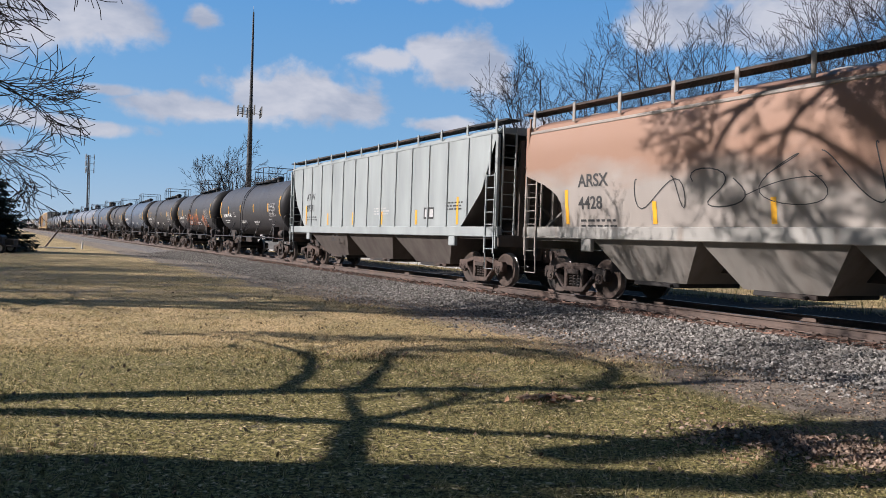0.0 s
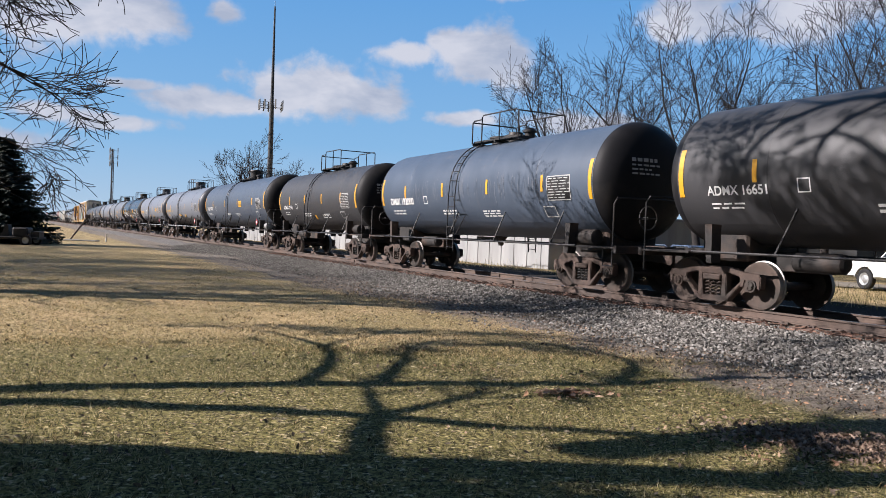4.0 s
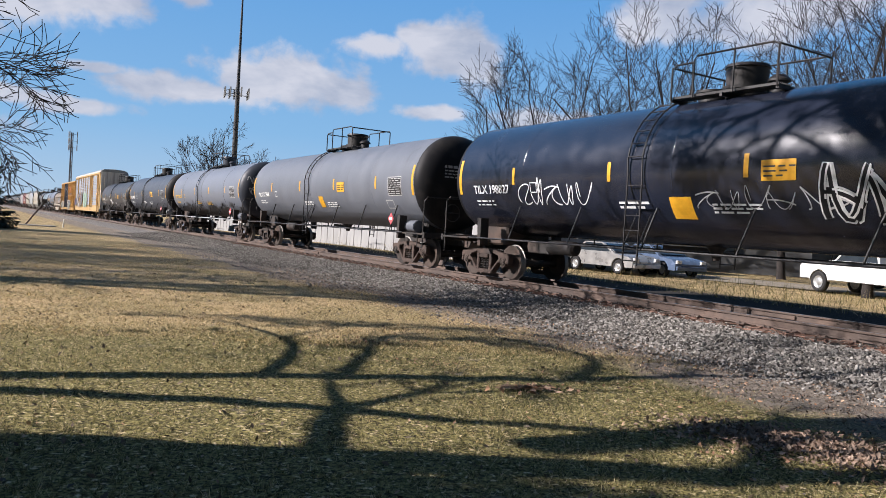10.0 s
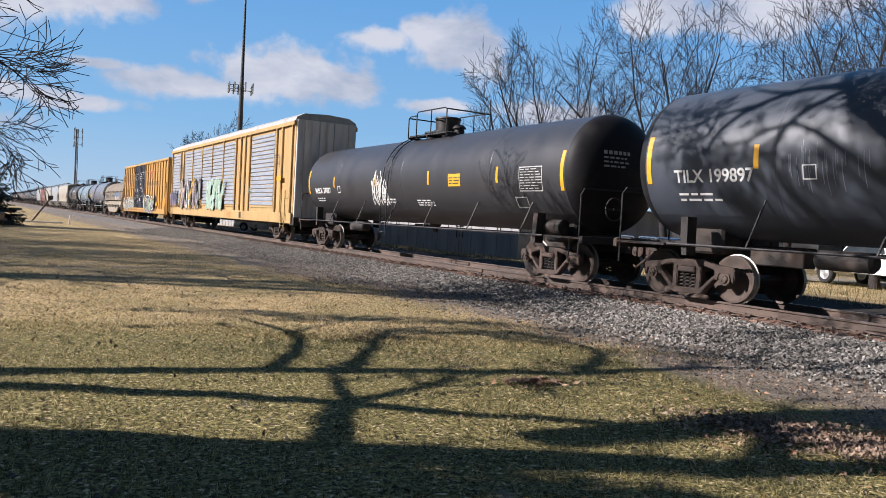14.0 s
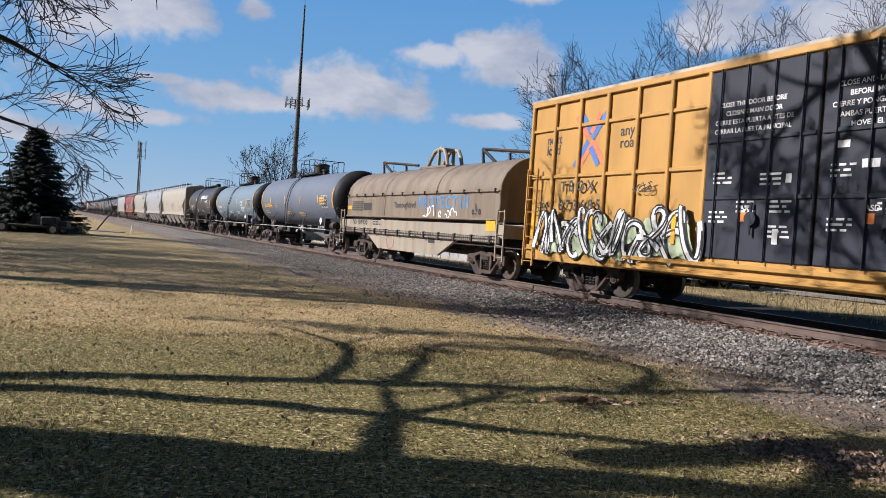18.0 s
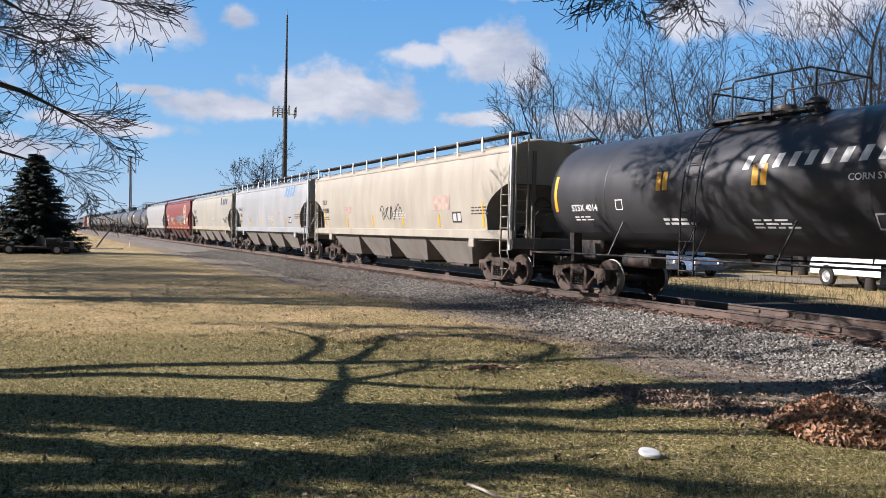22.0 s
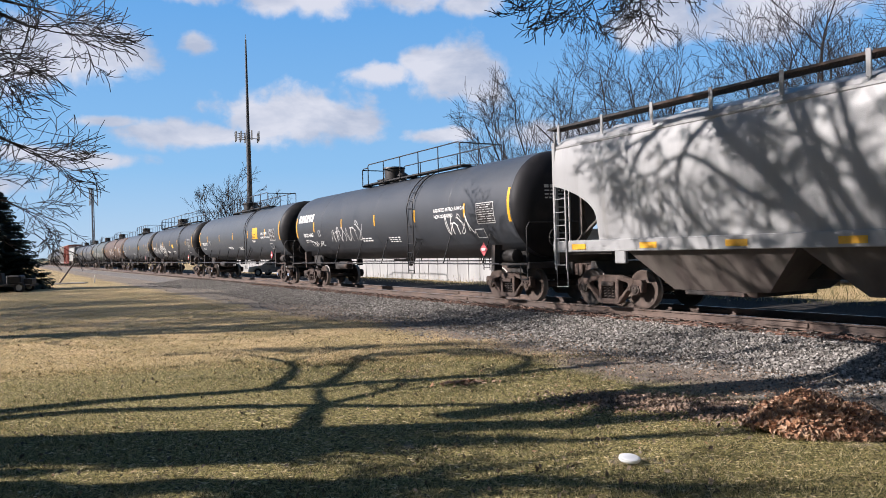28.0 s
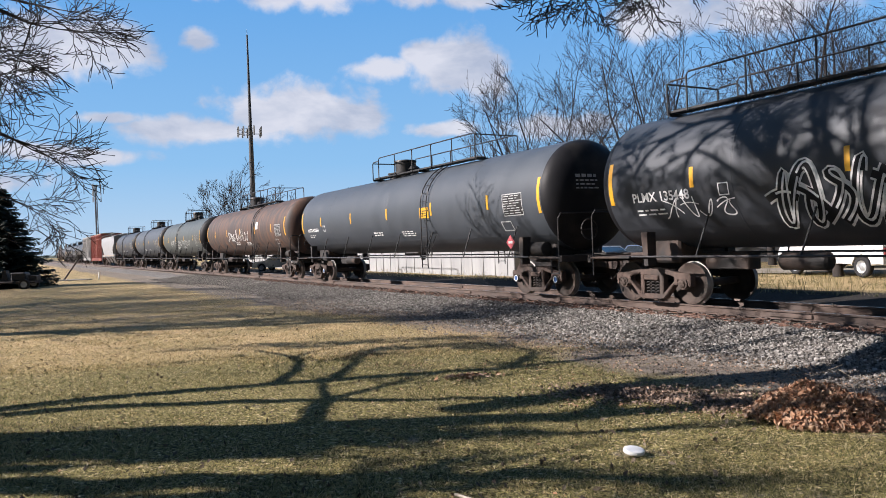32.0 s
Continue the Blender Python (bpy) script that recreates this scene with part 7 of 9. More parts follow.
def hopper_car(L, label, paint, under, **k):
    """A covered hopper: body with sloping ends, side sill, discharge bays, roof walkway, ladders and posts."""
    car = thing("covered_hopper", Matrix(), label, "hopper car", "cars of the train")
    a = L / 2 - 0.72
    zs, zt = 1.62, k.get("top", 4.32)
    ribbed = k.get("ribbed", False)
    if ribbed:
        sec = [(1.52, zs), (1.52, 2.6), (1.52, zt - 0.16), (1.36, zt), (0.0, zt + 0.1)]
    else:
        sec = [(1.47, zs), (1.50, 1.85), (1.53, 2.05), (1.55, 2.2), (1.56, 2.35), (1.57, 2.5), (1.58, 2.65), (1.585, 2.78), (1.59, 2.9), (1.592, 3.02), (1.59, 3.14), (1.585, 3.3), (1.58, 3.45), (1.53, zt - 0.42), (1.40, zt - 0.2), (1.05, zt - 0.04), (0.0, zt + 0.06)]
    ring = [(-y, z) for y, z in sec] + [(y, z) for y, z in sec[-2::-1]]
    zk, run = k.get("knee", 3.05), k.get("run", 1.75)

    def xe(z):
        if z >= zk:
            return a
        u = (zk - z) / (zk - zs)
        return a - run * (u if ribbed else math.sin(min(1.0, u / 0.62) * math.pi / 2) ** 0.7)

    def ends(sg):
        """The sloping sheets that close the body at both ends, set in from the sides' edge."""
        bm = bmesh.new()
        zz = [zs] + [z for y, z in sec if zs < z <= zk] + [zk]
        rows = []
        for z in sorted(set(zz)):
            y = float(np.interp(z, [q[1] for q in sec], [q[0] for q in sec])) - 0.02
            rows.append([bm.verts.new((sg * (xe(z) - 0.06), -y, z)), bm.verts.new((sg * (xe(z) - 0.06), y, z))])
        for p, q in zip(rows, rows[1:]):
            bm.faces.new((p[0], p[1], q[1], q[0]))
        return bm

    def body():
        bm = bmesh.new()
        cols = []
        for t in (-1, -0.5, 0, 0.5, 1):
            cols.append([bm.verts.new((xe(z) * t, y, z)) for y, z in ring])
        if not ribbed:
            pass
        for p, q in zip(cols, cols[1:]):
            for i in range(len(ring) - 1):
                bm.faces.new((p[i], q[i], q[i + 1], p[i + 1]))
            bm.faces.new((p[0], p[-1], q[-1], q[0]))
        m = len(ring)
        for c, flip in ((cols[0], False), (cols[-1], True)):
            for i in range(m // 2):
                if sec[i][1] < zk - 0.01:
                    continue
                f = [c[i], c[i + 1], c[m - 2 - i], c[m - 1 - i]]
                f = list(dict.fromkeys(f))
                if len(f) > 2:
                    bm.faces.new(f[::-1] if flip else f)
        bmesh.ops.recalc_face_normals(bm, faces=bm.faces)
        return bm
    part("body", cached(("hopper", L, zt, ribbed, zk, run), body, paint, 28), paint, car)
    # end sheets take the darker underside tone to stand for the recess's shade
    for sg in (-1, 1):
        part("slope_sheet", cached(("slope", L, zt, ribbed, zk, run, sg), lambda sg=sg: ends(sg), under), under, car, "sloping end sheet, darkened for the shade of its recess")
    fit = (lambda x, z: -1.528) if ribbed else (lambda x, z: -np.interp(z, [s[1] for s in sec], [s[0] for s in sec]) - 0.008)
    # roof edge moulding and running boards
    for sg in (-1, 1):
        part("roof_rail", cached(("roof_rail", L, zt, ribbed), lambda: box((-a, -0.035, -0.035), (a, 0.035, 0.035), 0.012), paint), k.get("trim", paint), car, at=(0, sg * (1.5 if ribbed else 1.49), zt - (0.14 if ribbed else 0.34)))

        def board():
            bm = bmesh.new()
            for i in range(8):
                add_box(bm, (-a - 0.35, i * 0.06, 0.17), (a + 0.35, i * 0.06 + 0.03, 0.22))
            for i in range(60):
                x = -a + 0.1 + (2 * a - 0.2) * i / 59
                add_box(bm, (x - 0.012, 0, 0.18), (x + 0.012, 0.43, 0.21))
            return bm
        part("running_board", cached(("board", L), board, GALV), k.get("board", FRAME), car, "steel grating roof walkway", at=(0, -1.47 if sg < 0 else 1.04, zt - 0.02))
        post = cached(("board_post", 1), lambda: box((-0.045, -0.01, -0.22), (0.045, 0.02, 0.24), 0.006), WHITE)
        n = 12
        for i in range(n):
            part("walkway_post", post, k.get("post", paint), car, at=(-a + 0.12 + (2 * a - 0.24) * i / (n - 1), sg * 1.485, zt + 0.0))
    hatch = cached(("hatch",), lambda: lathe([(0, 0.36), (0.1, 0.36), (0.13, 0.3), (0.15, 0.05)], "z", 16), GALV)
    for i in range(8):
        part("roof_hatch", hatch, paint, car, at=(-a + 1 + (2 * a - 2) * i / 7, 0, zt + 0.05))
    # side sill, end floors, bolsters
    for sg in (-1, 1):
        part("side_sill", cached(("sill", L), lambda: box((-a - 0.15, -0.05, 1.36), (a + 0.15, 0.05, 1.64), 0.015), paint), k.get("sill", paint), car, at=(0, sg * 1.49, 0))
        for sx in (-1, 1):
            part("jacking_pad", cached("jack_pad", lambda: box((-0.17, -0.06, 1.08), (0.17, 0.06, 1.38), 0.02), paint), k.get("sill", paint), car, at=(sx * (L / 2 - 2.95), sg * 1.47, 0))
    tx = L / 2 - 2.05
    part("centre_sill", cached(("csill", L), lambda: box((-L / 2 + 0.4, -0.17, 0.74), (L / 2 - 0.4, 0.17, 1.1), 0.02), FRAME), None, car)
    for sg in (-1, 1):
        m = Matrix() if sg > 0 else pose(0, 0, 0, 0, 0, 180)
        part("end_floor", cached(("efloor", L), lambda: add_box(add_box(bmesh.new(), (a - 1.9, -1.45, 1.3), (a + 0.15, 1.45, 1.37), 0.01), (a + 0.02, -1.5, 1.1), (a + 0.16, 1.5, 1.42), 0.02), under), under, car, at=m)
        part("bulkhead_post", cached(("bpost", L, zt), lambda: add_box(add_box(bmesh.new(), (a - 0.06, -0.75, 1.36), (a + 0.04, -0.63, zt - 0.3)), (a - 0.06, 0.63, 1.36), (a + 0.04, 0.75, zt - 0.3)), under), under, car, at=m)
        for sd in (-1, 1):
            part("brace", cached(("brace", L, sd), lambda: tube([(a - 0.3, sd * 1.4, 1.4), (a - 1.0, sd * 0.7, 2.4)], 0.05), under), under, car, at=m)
        for sy in (-1, 1):
            part("corner_post", cached(("cpost", L, zt), lambda: box((a - 0.03, -0.045, 1.05), (a + 0.09, 0.045, zt - 0.2), 0.01), paint), k.get("post", paint), car, at=m @ Matrix.Translation((0, sy * 1.515, 0)))
            part("side_ladder", cached(("sladder", zk), lambda: ladder_mesh(2.15), paint), k.get("ladder", paint), car, at=m @ Matrix.Translation((a - 0.2, sy * 1.56, 0.92)))
            part("step", cached("hopper_step", lambda: add_tube(bmesh.new(), [(-0.21, 0, 0.95), (-0.21, 0, 0.5), (0.21, 0, 0.5), (0.21, 0, 0.95)], 0.018, 5), paint), k.get("ladder", paint), car, at=m @ Matrix.Translation((a - 0.2, sy * 1.54, 0)))
            part("end_ladder", cached(("eladder", zt), lambda: ladder_mesh(zt - 1.35), paint), k.get("ladder", paint), car, at=m @ Matrix.Translation((a + 0.13, sy * 1.2, 1.4)) @ pose(0, 0, 0, 0, 0, 90))
        add_truck(car, sg * tx, k.get("tint", TRUCK), k.get("caps"))
    part("brake_wheel", brake_wheel_mesh(), None, car, at=(a + 0.2, -0.5, 2.35))
    part("brake_cylinder", cached("brake_cylinder", lambda: lathe([(-0.42, 0.13), (-0.38, 0.19), (0.38, 0.19), (0.42, 0.13)], "x", 16), FRAME), None, car, at=(a - 0.7, -0.3, 1.6))
    couplers(car, L)
    # discharge bays
    n = k.get("bays", 3)
    span = L - 6.1
    for i in range(n):
        x = -span / 2 + span * (i + 0.5) / n
        w = span / n / 2

        def bay(w=w):
            bm = bmesh.new()
            t = [bm.verts.new(p) for p in ((-w, -1.44, 1.4), (w, -1.44, 1.4), (w, 1.44, 1.4), (-w, 1.44, 1.4))]
            b = [bm.verts.new(p) for p in ((-w * 0.55, -0.95, 0.5), (w * 0.55, -0.95, 0.5), (w * 0.55, 0.95, 0.5), (-w * 0.55, 0.95, 0.5))]
            for j in range(4):
                bm.faces.new((t[j], t[(j + 1) % 4], b[(j + 1) % 4], b[j]))
            bm.faces.new(b[::-1])
            bm.faces.new(t)
            bmesh.ops.recalc_face_normals(bm, faces=bm.faces)
            return bm
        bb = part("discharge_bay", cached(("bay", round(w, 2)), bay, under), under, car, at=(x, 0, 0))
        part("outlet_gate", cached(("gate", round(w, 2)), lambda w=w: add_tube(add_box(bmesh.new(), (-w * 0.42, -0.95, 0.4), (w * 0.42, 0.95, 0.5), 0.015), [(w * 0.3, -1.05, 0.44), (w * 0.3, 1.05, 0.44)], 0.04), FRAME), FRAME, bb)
    # posts of ribbed sides
    if ribbed:
        rib = cached(("rib", zt), lambda: box((-0.035, -0.035, zs), (0.035, 0.0, zt - 0.17), 0.008), paint)
        for i in range(15):
            x = -a + 0.3 + (2 * a - 0.6) * i / 14
            z0 = zs if abs(x) < a - run else None
            for sg in (-1, 1):
                if z0 is None:
                    zz = zk - (a - abs(x)) / run * (zk - zs)
                    part("side_post", cached(("ribs", round(zz, 1)), lambda zz=zz: box((-0.035, -0.035, zz + 0.03), (0.035, 0.0, zt - 0.17), 0.008), paint), k.get("rib", paint), car, at=(x, sg * 1.52 if sg < 0 else 1.555, 0))
                else:
                    part("side_post", rib, k.get("rib", paint), car, at=(x, -1.52 if sg < 0 else 1.555, 0))
    # reflectors
    st = cached(("hopper_stripe",), lambda: add_flat(bmesh.new(), patch(0.11, 0.42, 1), 0, 0, lambda x, z: 0), YELLOW)
    if k.get("stripes", "tall") == "tall":
        for i in range(6):
            x = -a + run + 0.15 + (2 * a - 2 * run - 0.4) * i / 5
            mark(car, "reflector_stripe", [(patch(0.11, 0.46 if i not in (0, 5) else 0.8, 4), x, zs + 0.08)], YELLOW, fit)
    else:
        for i in range(8):
            x = -a + 0.6 + (2 * a - 1.6) * i / 7
            mark(car, "reflector_stripe", [(patch(0.5, 0.13, 1), x, 1.42)], YELLOW, lambda x, z: -1.552)
    if k.get("lines"):
        reporting(car, fit, k["lines"], -a + run * 0.72 + k.get("text_in", 0.25), k.get("text_z", 2.75), k.get("text_h", 0.32) * 0.8, k.get("ink", DARKLET), int(L * 50))
    if not k.get("plain"):
        mark(car, "data_box", [(patch(0.62, 0.36, 2), a - run - 2.2, zs + 0.25)], k.get("box_ink", DARKLET), fit, "black inspection label")
    mark(car, "data_box_window", [(patch(0.22, 0.24, 2), a - run - 2.13, zs + 0.31), (patch(0.22, 0.24, 2), a - run - 1.83, zs + 0.31)], DULL, lambda x, z: fit(x, z) - 0.003)
    mark(car, "stencil", shifted(stencil(int(L * 31), 1.0, 3, 0.045, 0.05), a - run - 0.9, zs + 0.7), k.get("ink", DARKLET), fit)
    mark(car, "stencil", shifted(stencil(int(L * 37), 1.2, 3, 0.045, 0.05), 0.6, zs + 0.62), k.get("faint", DULL), fit)
    for g in k.get("marks", ()):
        g(car, fit, 0.0, a)
    return car


# ---- autorack, boxcar, coil car ----
def autorack(L, paint):
    car = thing("autorack", Matrix(), "tall yellow autorack with ribbed galvanised side screens and graffiti", "autorack car", "cars of the train")
    a, w, z0, z1 = L / 2 - 0.55, 1.52, 1.0, 5.35
    part("side_frame", box((-a, -w + 0.1, 1.0), (a, w - 0.1, z1), 0.03), paint, car, "yellow steel side frame")
    roof = bmesh.new()
    n = 150
    arc = [(-w, z1 - 0.05), (-w + 0.12, z1 + 0.2), (-w + 0.45, z1 + 0.38), (0, z1 + 0.44), (w - 0.45, z1 + 0.38), (w - 0.12, z1 + 0.2), (w, z1 - 0.05)]
    rows = []
    for i in range(n + 1):
        off = 0.018 if i % 2 else 0.0
        rows.append([roof.verts.new((-a + 2 * a * i / n, y, z + off)) for y, z in arc])
    for p, q in zip(rows, rows[1:]):
        for i in range(len(arc) - 1):
            roof.faces.new((p[i], q[i], q[i + 1], p[i + 1]))
    roof.faces.new(rows[0])
    roof.faces.new(rows[-1][::-1])
    roof.faces.new([r[0] for r in (rows[0], rows[-1])] + [r[-1] for r in (rows[-1], rows[0])])
    bmesh.ops.recalc_face_normals(roof, faces=roof.faces)
    part("roof", roof, car_paint("autorack_roof", (0.40, 0.40, 0.385), amount=0.35), car, "pale corrugated metal roof")
    scr = car_paint("galvanised_screen", (0.29, 0.325, 0.38), (0.24, 0.23, 0.23), 0.3, 0.5)
    cols = [(-a + 0.5, 2.35)] + [(-a + 4.15 + i * 2.5, 2.36) for i in range(5)] + [(a - 7.4 - 1.0, 0)] + [(a - 6.3, 3.65)]
    for x, pw in cols:
        if pw <= 0:
            continue
        for sg in (-1, 1):
            fr = part("screen_frame", cached(("scrframe", pw), lambda pw=pw: add_box(add_box(add_box(add_box(bmesh.new(), (0, -0.03, z0 + 0.55), (0.05, 0.0, z1 - 0.28)), (pw - 0.05, -0.03, z0 + 0.55), (pw, 0.0, z1 - 0.28)), (0, -0.03, z0 + 0.5), (pw, 0.0, z0 + 0.58)), (0, -0.03, z1 - 0.3), (pw, 0, z1 - 0.24)), paint), paint, car, at=Matrix.Translation((x, sg * (w - 0.095), 0)) @ Matrix.Diagonal((1, -sg, 1, 1)))
            sm = cached(("slat", pw), lambda pw=pw: add_prism_x([(0.0, 0.0), (-0.045, 0.03), (-0.045, 0.15), (0.0, 0.185)], 0.05, pw - 0.05), scr)
            for i in range(17):
                part("screen_slat", sm, None, fr, at=(0, 0, z0 + 0.6 + i * 0.205))
    # wide yellow posts between the screens
    pst = cached("rack_post", lambda: box((-0.055, -0.075, 1.0), (0.055, 0.0, z1 - 0.1), 0.02), paint)
    for x in [-a + 0.3, -a + 3.05, -a + 3.95] + [-a + 4.09 + 2.5 * (i + 1) for i in range(5)] + [a - 8.2, a - 7.4, a - 6.55, a - 2.4, a - 1.6, a - 0.3]:
        for sg in (-1, 1):
            part("rack_post", pst, None, car, at=Matrix.Translation((x, sg * (w - 0.08), 0)) @ Matrix.Diagonal((1, -sg, 1, 1)))
    for sg in (-1, 1):
        part("side_sill", cached("rack_sill", lambda: box((-a, -0.05, 0.82), (a, 0.03, 1.3), 0.02), paint), None, car, at=(0, sg * (w - 0.05), 0))
        part("top_rail", cached("rack_top", lambda: box((-a, -0.04, z1 - 0.16), (a, 0.03, z1 + 0.02), 0.015), paint), None, car, at=(0, sg * (w - 0.03), 0))
    door = car_paint("rack_end_door", (0.74, 0.73, 0.70), (0.22, 0.13, 0.09), 0.5, 0.5)
    for sg in (-1, 1):
        m = Matrix() if sg > 0 else pose(0, 0, 0, 0, 0, 180)
        for i in range(8):
            part("end_door_panel", cached(("edoor", i % 2), lambda i=i: box((a - 0.02, -0.17, 1.1), (a + (0.14 if i % 2 else 0.07), 0.17, z1 + 0.1), 0.02), door), None, car, "weathered folding end door panel", at=m @ Matrix.Translation((0, -1.22 + i * 0.348, 0)))
        part("end_ladder", cached("rack_ladder", lambda: ladder_mesh(1.7, 0.5), paint), paint, car, at=m @ Matrix.Translation((a - 0.9, -w - 0.06, 0.6)))
        part("end_ladder", cached("rack_ladder", lambda: ladder_mesh(1.7, 0.5), paint), paint, car, at=m @ Matrix.Translation((a - 0.9, w + 0.06, 0.6)))
        add_truck(car, sg * (L / 2 - 3.6))
        part("end_sill", cached("rack_end", lambda: box((a - 0.3, -1.45, 0.75), (a + 0.22, 1.45, 1.12), 0.02), FRAME), None, car, at=m)
    part("underframe", box((-a + 0.2, -0.5, 0.7), (a - 0.2, 0.5, 1.0), 0.02), FRAME, car)
    couplers(car, L)
    fit = lambda x, z: -w - 0.04
    mark(car, "railroad_plate", shifted(sign_frame(1.0, 0.62, 0.05), -a + 2.95, 3.6), DARKLET, fit)
    mark(car, "lettering", [(letters("CSX", 0.34, True), -a + 3.08, 3.75)], DARKLET, lambda x, z: fit(x, z) - 0.003, "painted letters CSX")
    mark(car, "lettering", [(letters("TTX", 0.26, True), a - 10.2, 0.92)], mat("orange_lettering", (0.75, 0.25, 0.03)), lambda x, z: -w - 0.025, "painted letters TTX")
    mark(car, "yellow_notice", [(patch(0.6, 0.22, 1), a - 1.9, 2.75)], YELLOW, lambda x, z: fit(x, z) - 0.02)
    mark(car, "data_box", [(patch(0.3, 0.3, 1), a - 7.9, 0.92)], DARKLET, lambda x, z: -w - 0.025)
    mark(car, "stencil", shifted(stencil(5, 0.55, 5, 0.05, 0.05), a - 2.2, 3.9), DARKLET, lambda x, z: fit(x, z) - 0.02)
    near = lambda x, z: -w + 0.03 - 0.095
    g1, g2 = mat("violet_spray", (0.24, 0.22, 0.36), 0.7, 0, 0.4, 5), mat("pink_spray", (0.50, 0.36, 0.39), 0.7, 0, 0.4, 5)
    g3, g4 = mat("mint_spray", (0.36, 0.50, 0.40), 0.7, 0, 0.4, 6), mat("cream_spray", (0.50, 0.44, 0.34), 0.7, 0, 0.4, 5)
    blobs(71, -a + 0.9, 2.0, 3, 0.95, 0.62, g1, DARKLET)(car, near, 0, a)
    blobs(81, -a + 4.0, 2.15, 6, 1.45, 0.9, [g4, g2, WHITE, AMBER, g2, GALV], DARKLET)(car, near, 0, a)
    blobs(95, -a + 11.2, 2.1, 6, 1.3, 0.62, g3, g3)(car, near, 0, a)
    tags(15, a - 6.6, 2.2, 3, 0.4, 0.22, g3, 0.03)(car, lambda x, z: -w - 0.05, 0, a)
    return car


def add_prism_x(outline, x0, x1):
    """An outline in y and z, pulled along x."""
    bm = bmesh.new()
    p = [bm.verts.new((x0, y, z)) for y, z in outline]
    q = [bm.verts.new((x1, y, z)) for y, z in outline]
    n = len(p)
    bm.faces.new(p)
    bm.faces.new(q[::-1])
    for i in range(n):
        bm.faces.new((p[i], q[i], q[(i + 1) % n], p[(i + 1) % n]))
    bmesh.ops.recalc_face_normals(bm, faces=bm.faces)
    return bm


def boxcar(L, paint, label, doors=True, graff=True):
    car = thing("boxcar", Matrix(), label, "boxcar", "cars of the train")
    a, w, z0, z1 = L / 2 - 0.6, 1.5, 1.0, 4.95
    part("body", box((-a, -w + 0.06, z0), (a, w - 0.06, z1), 0.02), paint, car)
    part("roof", add_prism_x([(-w - 0.02, z1 - 0.02), (w + 0.02, z1 - 0.02), (w + 0.02, z1 + 0.05), (0, z1 + 0.16), (-w - 0.02, z1 + 0.05)], -a - 0.03, a + 0.03), car_paint("boxcar_roof", (0.4, 0.36, 0.28), amount=0.5), car, "low-pitched metal roof")
    dw = 5.0 if doors else 2.4
    dx = -1.55 if doors else 0.15
    post = cached(("box_post", z1), lambda: box((-0.055, -0.075, z0 + 0.1), (0.055, 0.0, z1 - 0.12), 0.018), paint)
    lo, hi = dx - dw / 2, dx + dw / 2
    for sg in (-1, 1):
        flip = Matrix.Diagonal((1, -sg, 1, 1))
        for x0, x1, n in ((-a, lo, 6), (hi, a, 9)) if doors else ((-a, lo, 8), (hi, a, 8)):
            for i in range(n + 1):
                x = x0 + 0.06 + (x1 - x0 - 0.12) * i / n
                part("side_post", post, paint, car, at=Matrix.Translation((x, sg * (w - 0.055), 0)) @ flip)
            for z in (2.92, 4.17):
                part("side_belt", cached(("belt", round(x1 - x0, 2)), lambda x0=x0, x1=x1: box((0, -0.05, -0.045), (x1 - x0, 0, 0.045), 0.012), paint), paint, car, at=Matrix.Translation((x0, sg * (w - 0.058), z)) @ flip)
        part("side_sill", cached(("box_sill", L), lambda: box((-a, -0.05, 0.72), (a, 0.02, 1.12), 0.02), paint), paint, car, at=Matrix.Translation((0, sg * (w - 0.03), 0)) @ flip)
        part("eave", cached(("box_eave", L), lambda: box((-a, -0.05, z1 - 0.14), (a, 0.02, z1), 0.015), paint), paint, car, at=Matrix.Translation((0, sg * (w - 0.03), 0)) @ flip)
        dp = car_paint("boxcar_door", (0.02, 0.024, 0.038), (0.045, 0.042, 0.045), 0.35, 0.7) if doors else paint
        for j in range(2 if doors else 1):
            wd = dw / 2 if doors else dw
            d = part("door", cached(("box_door", wd), lambda wd=wd: box((0.03, -0.1, z0 + 0.12), (wd - 0.03, 0.0, z1 - 0.18), 0.02), dp), dp, car, "dark plug door" if doors else "", at=Matrix.Translation((lo + j * wd, sg * (w - 0.05), 0)) @ flip)
            for i in range(4):
                part("locking_bar", cached("lock_bar", lambda: tube([(0, -0.14, z0 + 0.1), (0, -0.14, z1 - 0.15)], 0.02, 5), FRAME), dp, d, at=(wd * (0.13 + 0.245 * i), 0, 0))
            for zz in (2.3, 3.4):
                part("door_rib", cached(("door_rib", wd), lambda wd=wd: box((0.06, -0.13, -0.04), (wd - 0.06, -0.08, 0.04), 0.01), dp), dp, d, at=(0, 0, zz))
            part("door_handle", cached("door_handle", lambda: add_tube(lathe([(-0.15, 0.13), (-0.19, 0.13)], "y", 14), [(0, -0.17, 0.3), (0, -0.17, -0.3)], 0.025), FRAME), dp, d, at=(wd * 0.5, 0, 1.9))
        part("door_track", cached(("dtrack", dw), lambda: add_box(box((lo - 2.2, -0.14, z0 - 0.05), (hi + 2.2, 0, z0 + 0.04), 0.01), (lo - 2.2, -0.12, z0 - 0.24), (hi + 2.2, 0, z0 - 0.17), 0.01), paint), paint, car, at=Matrix.Translation((0, sg * (w - 0.03), 0)) @ flip)
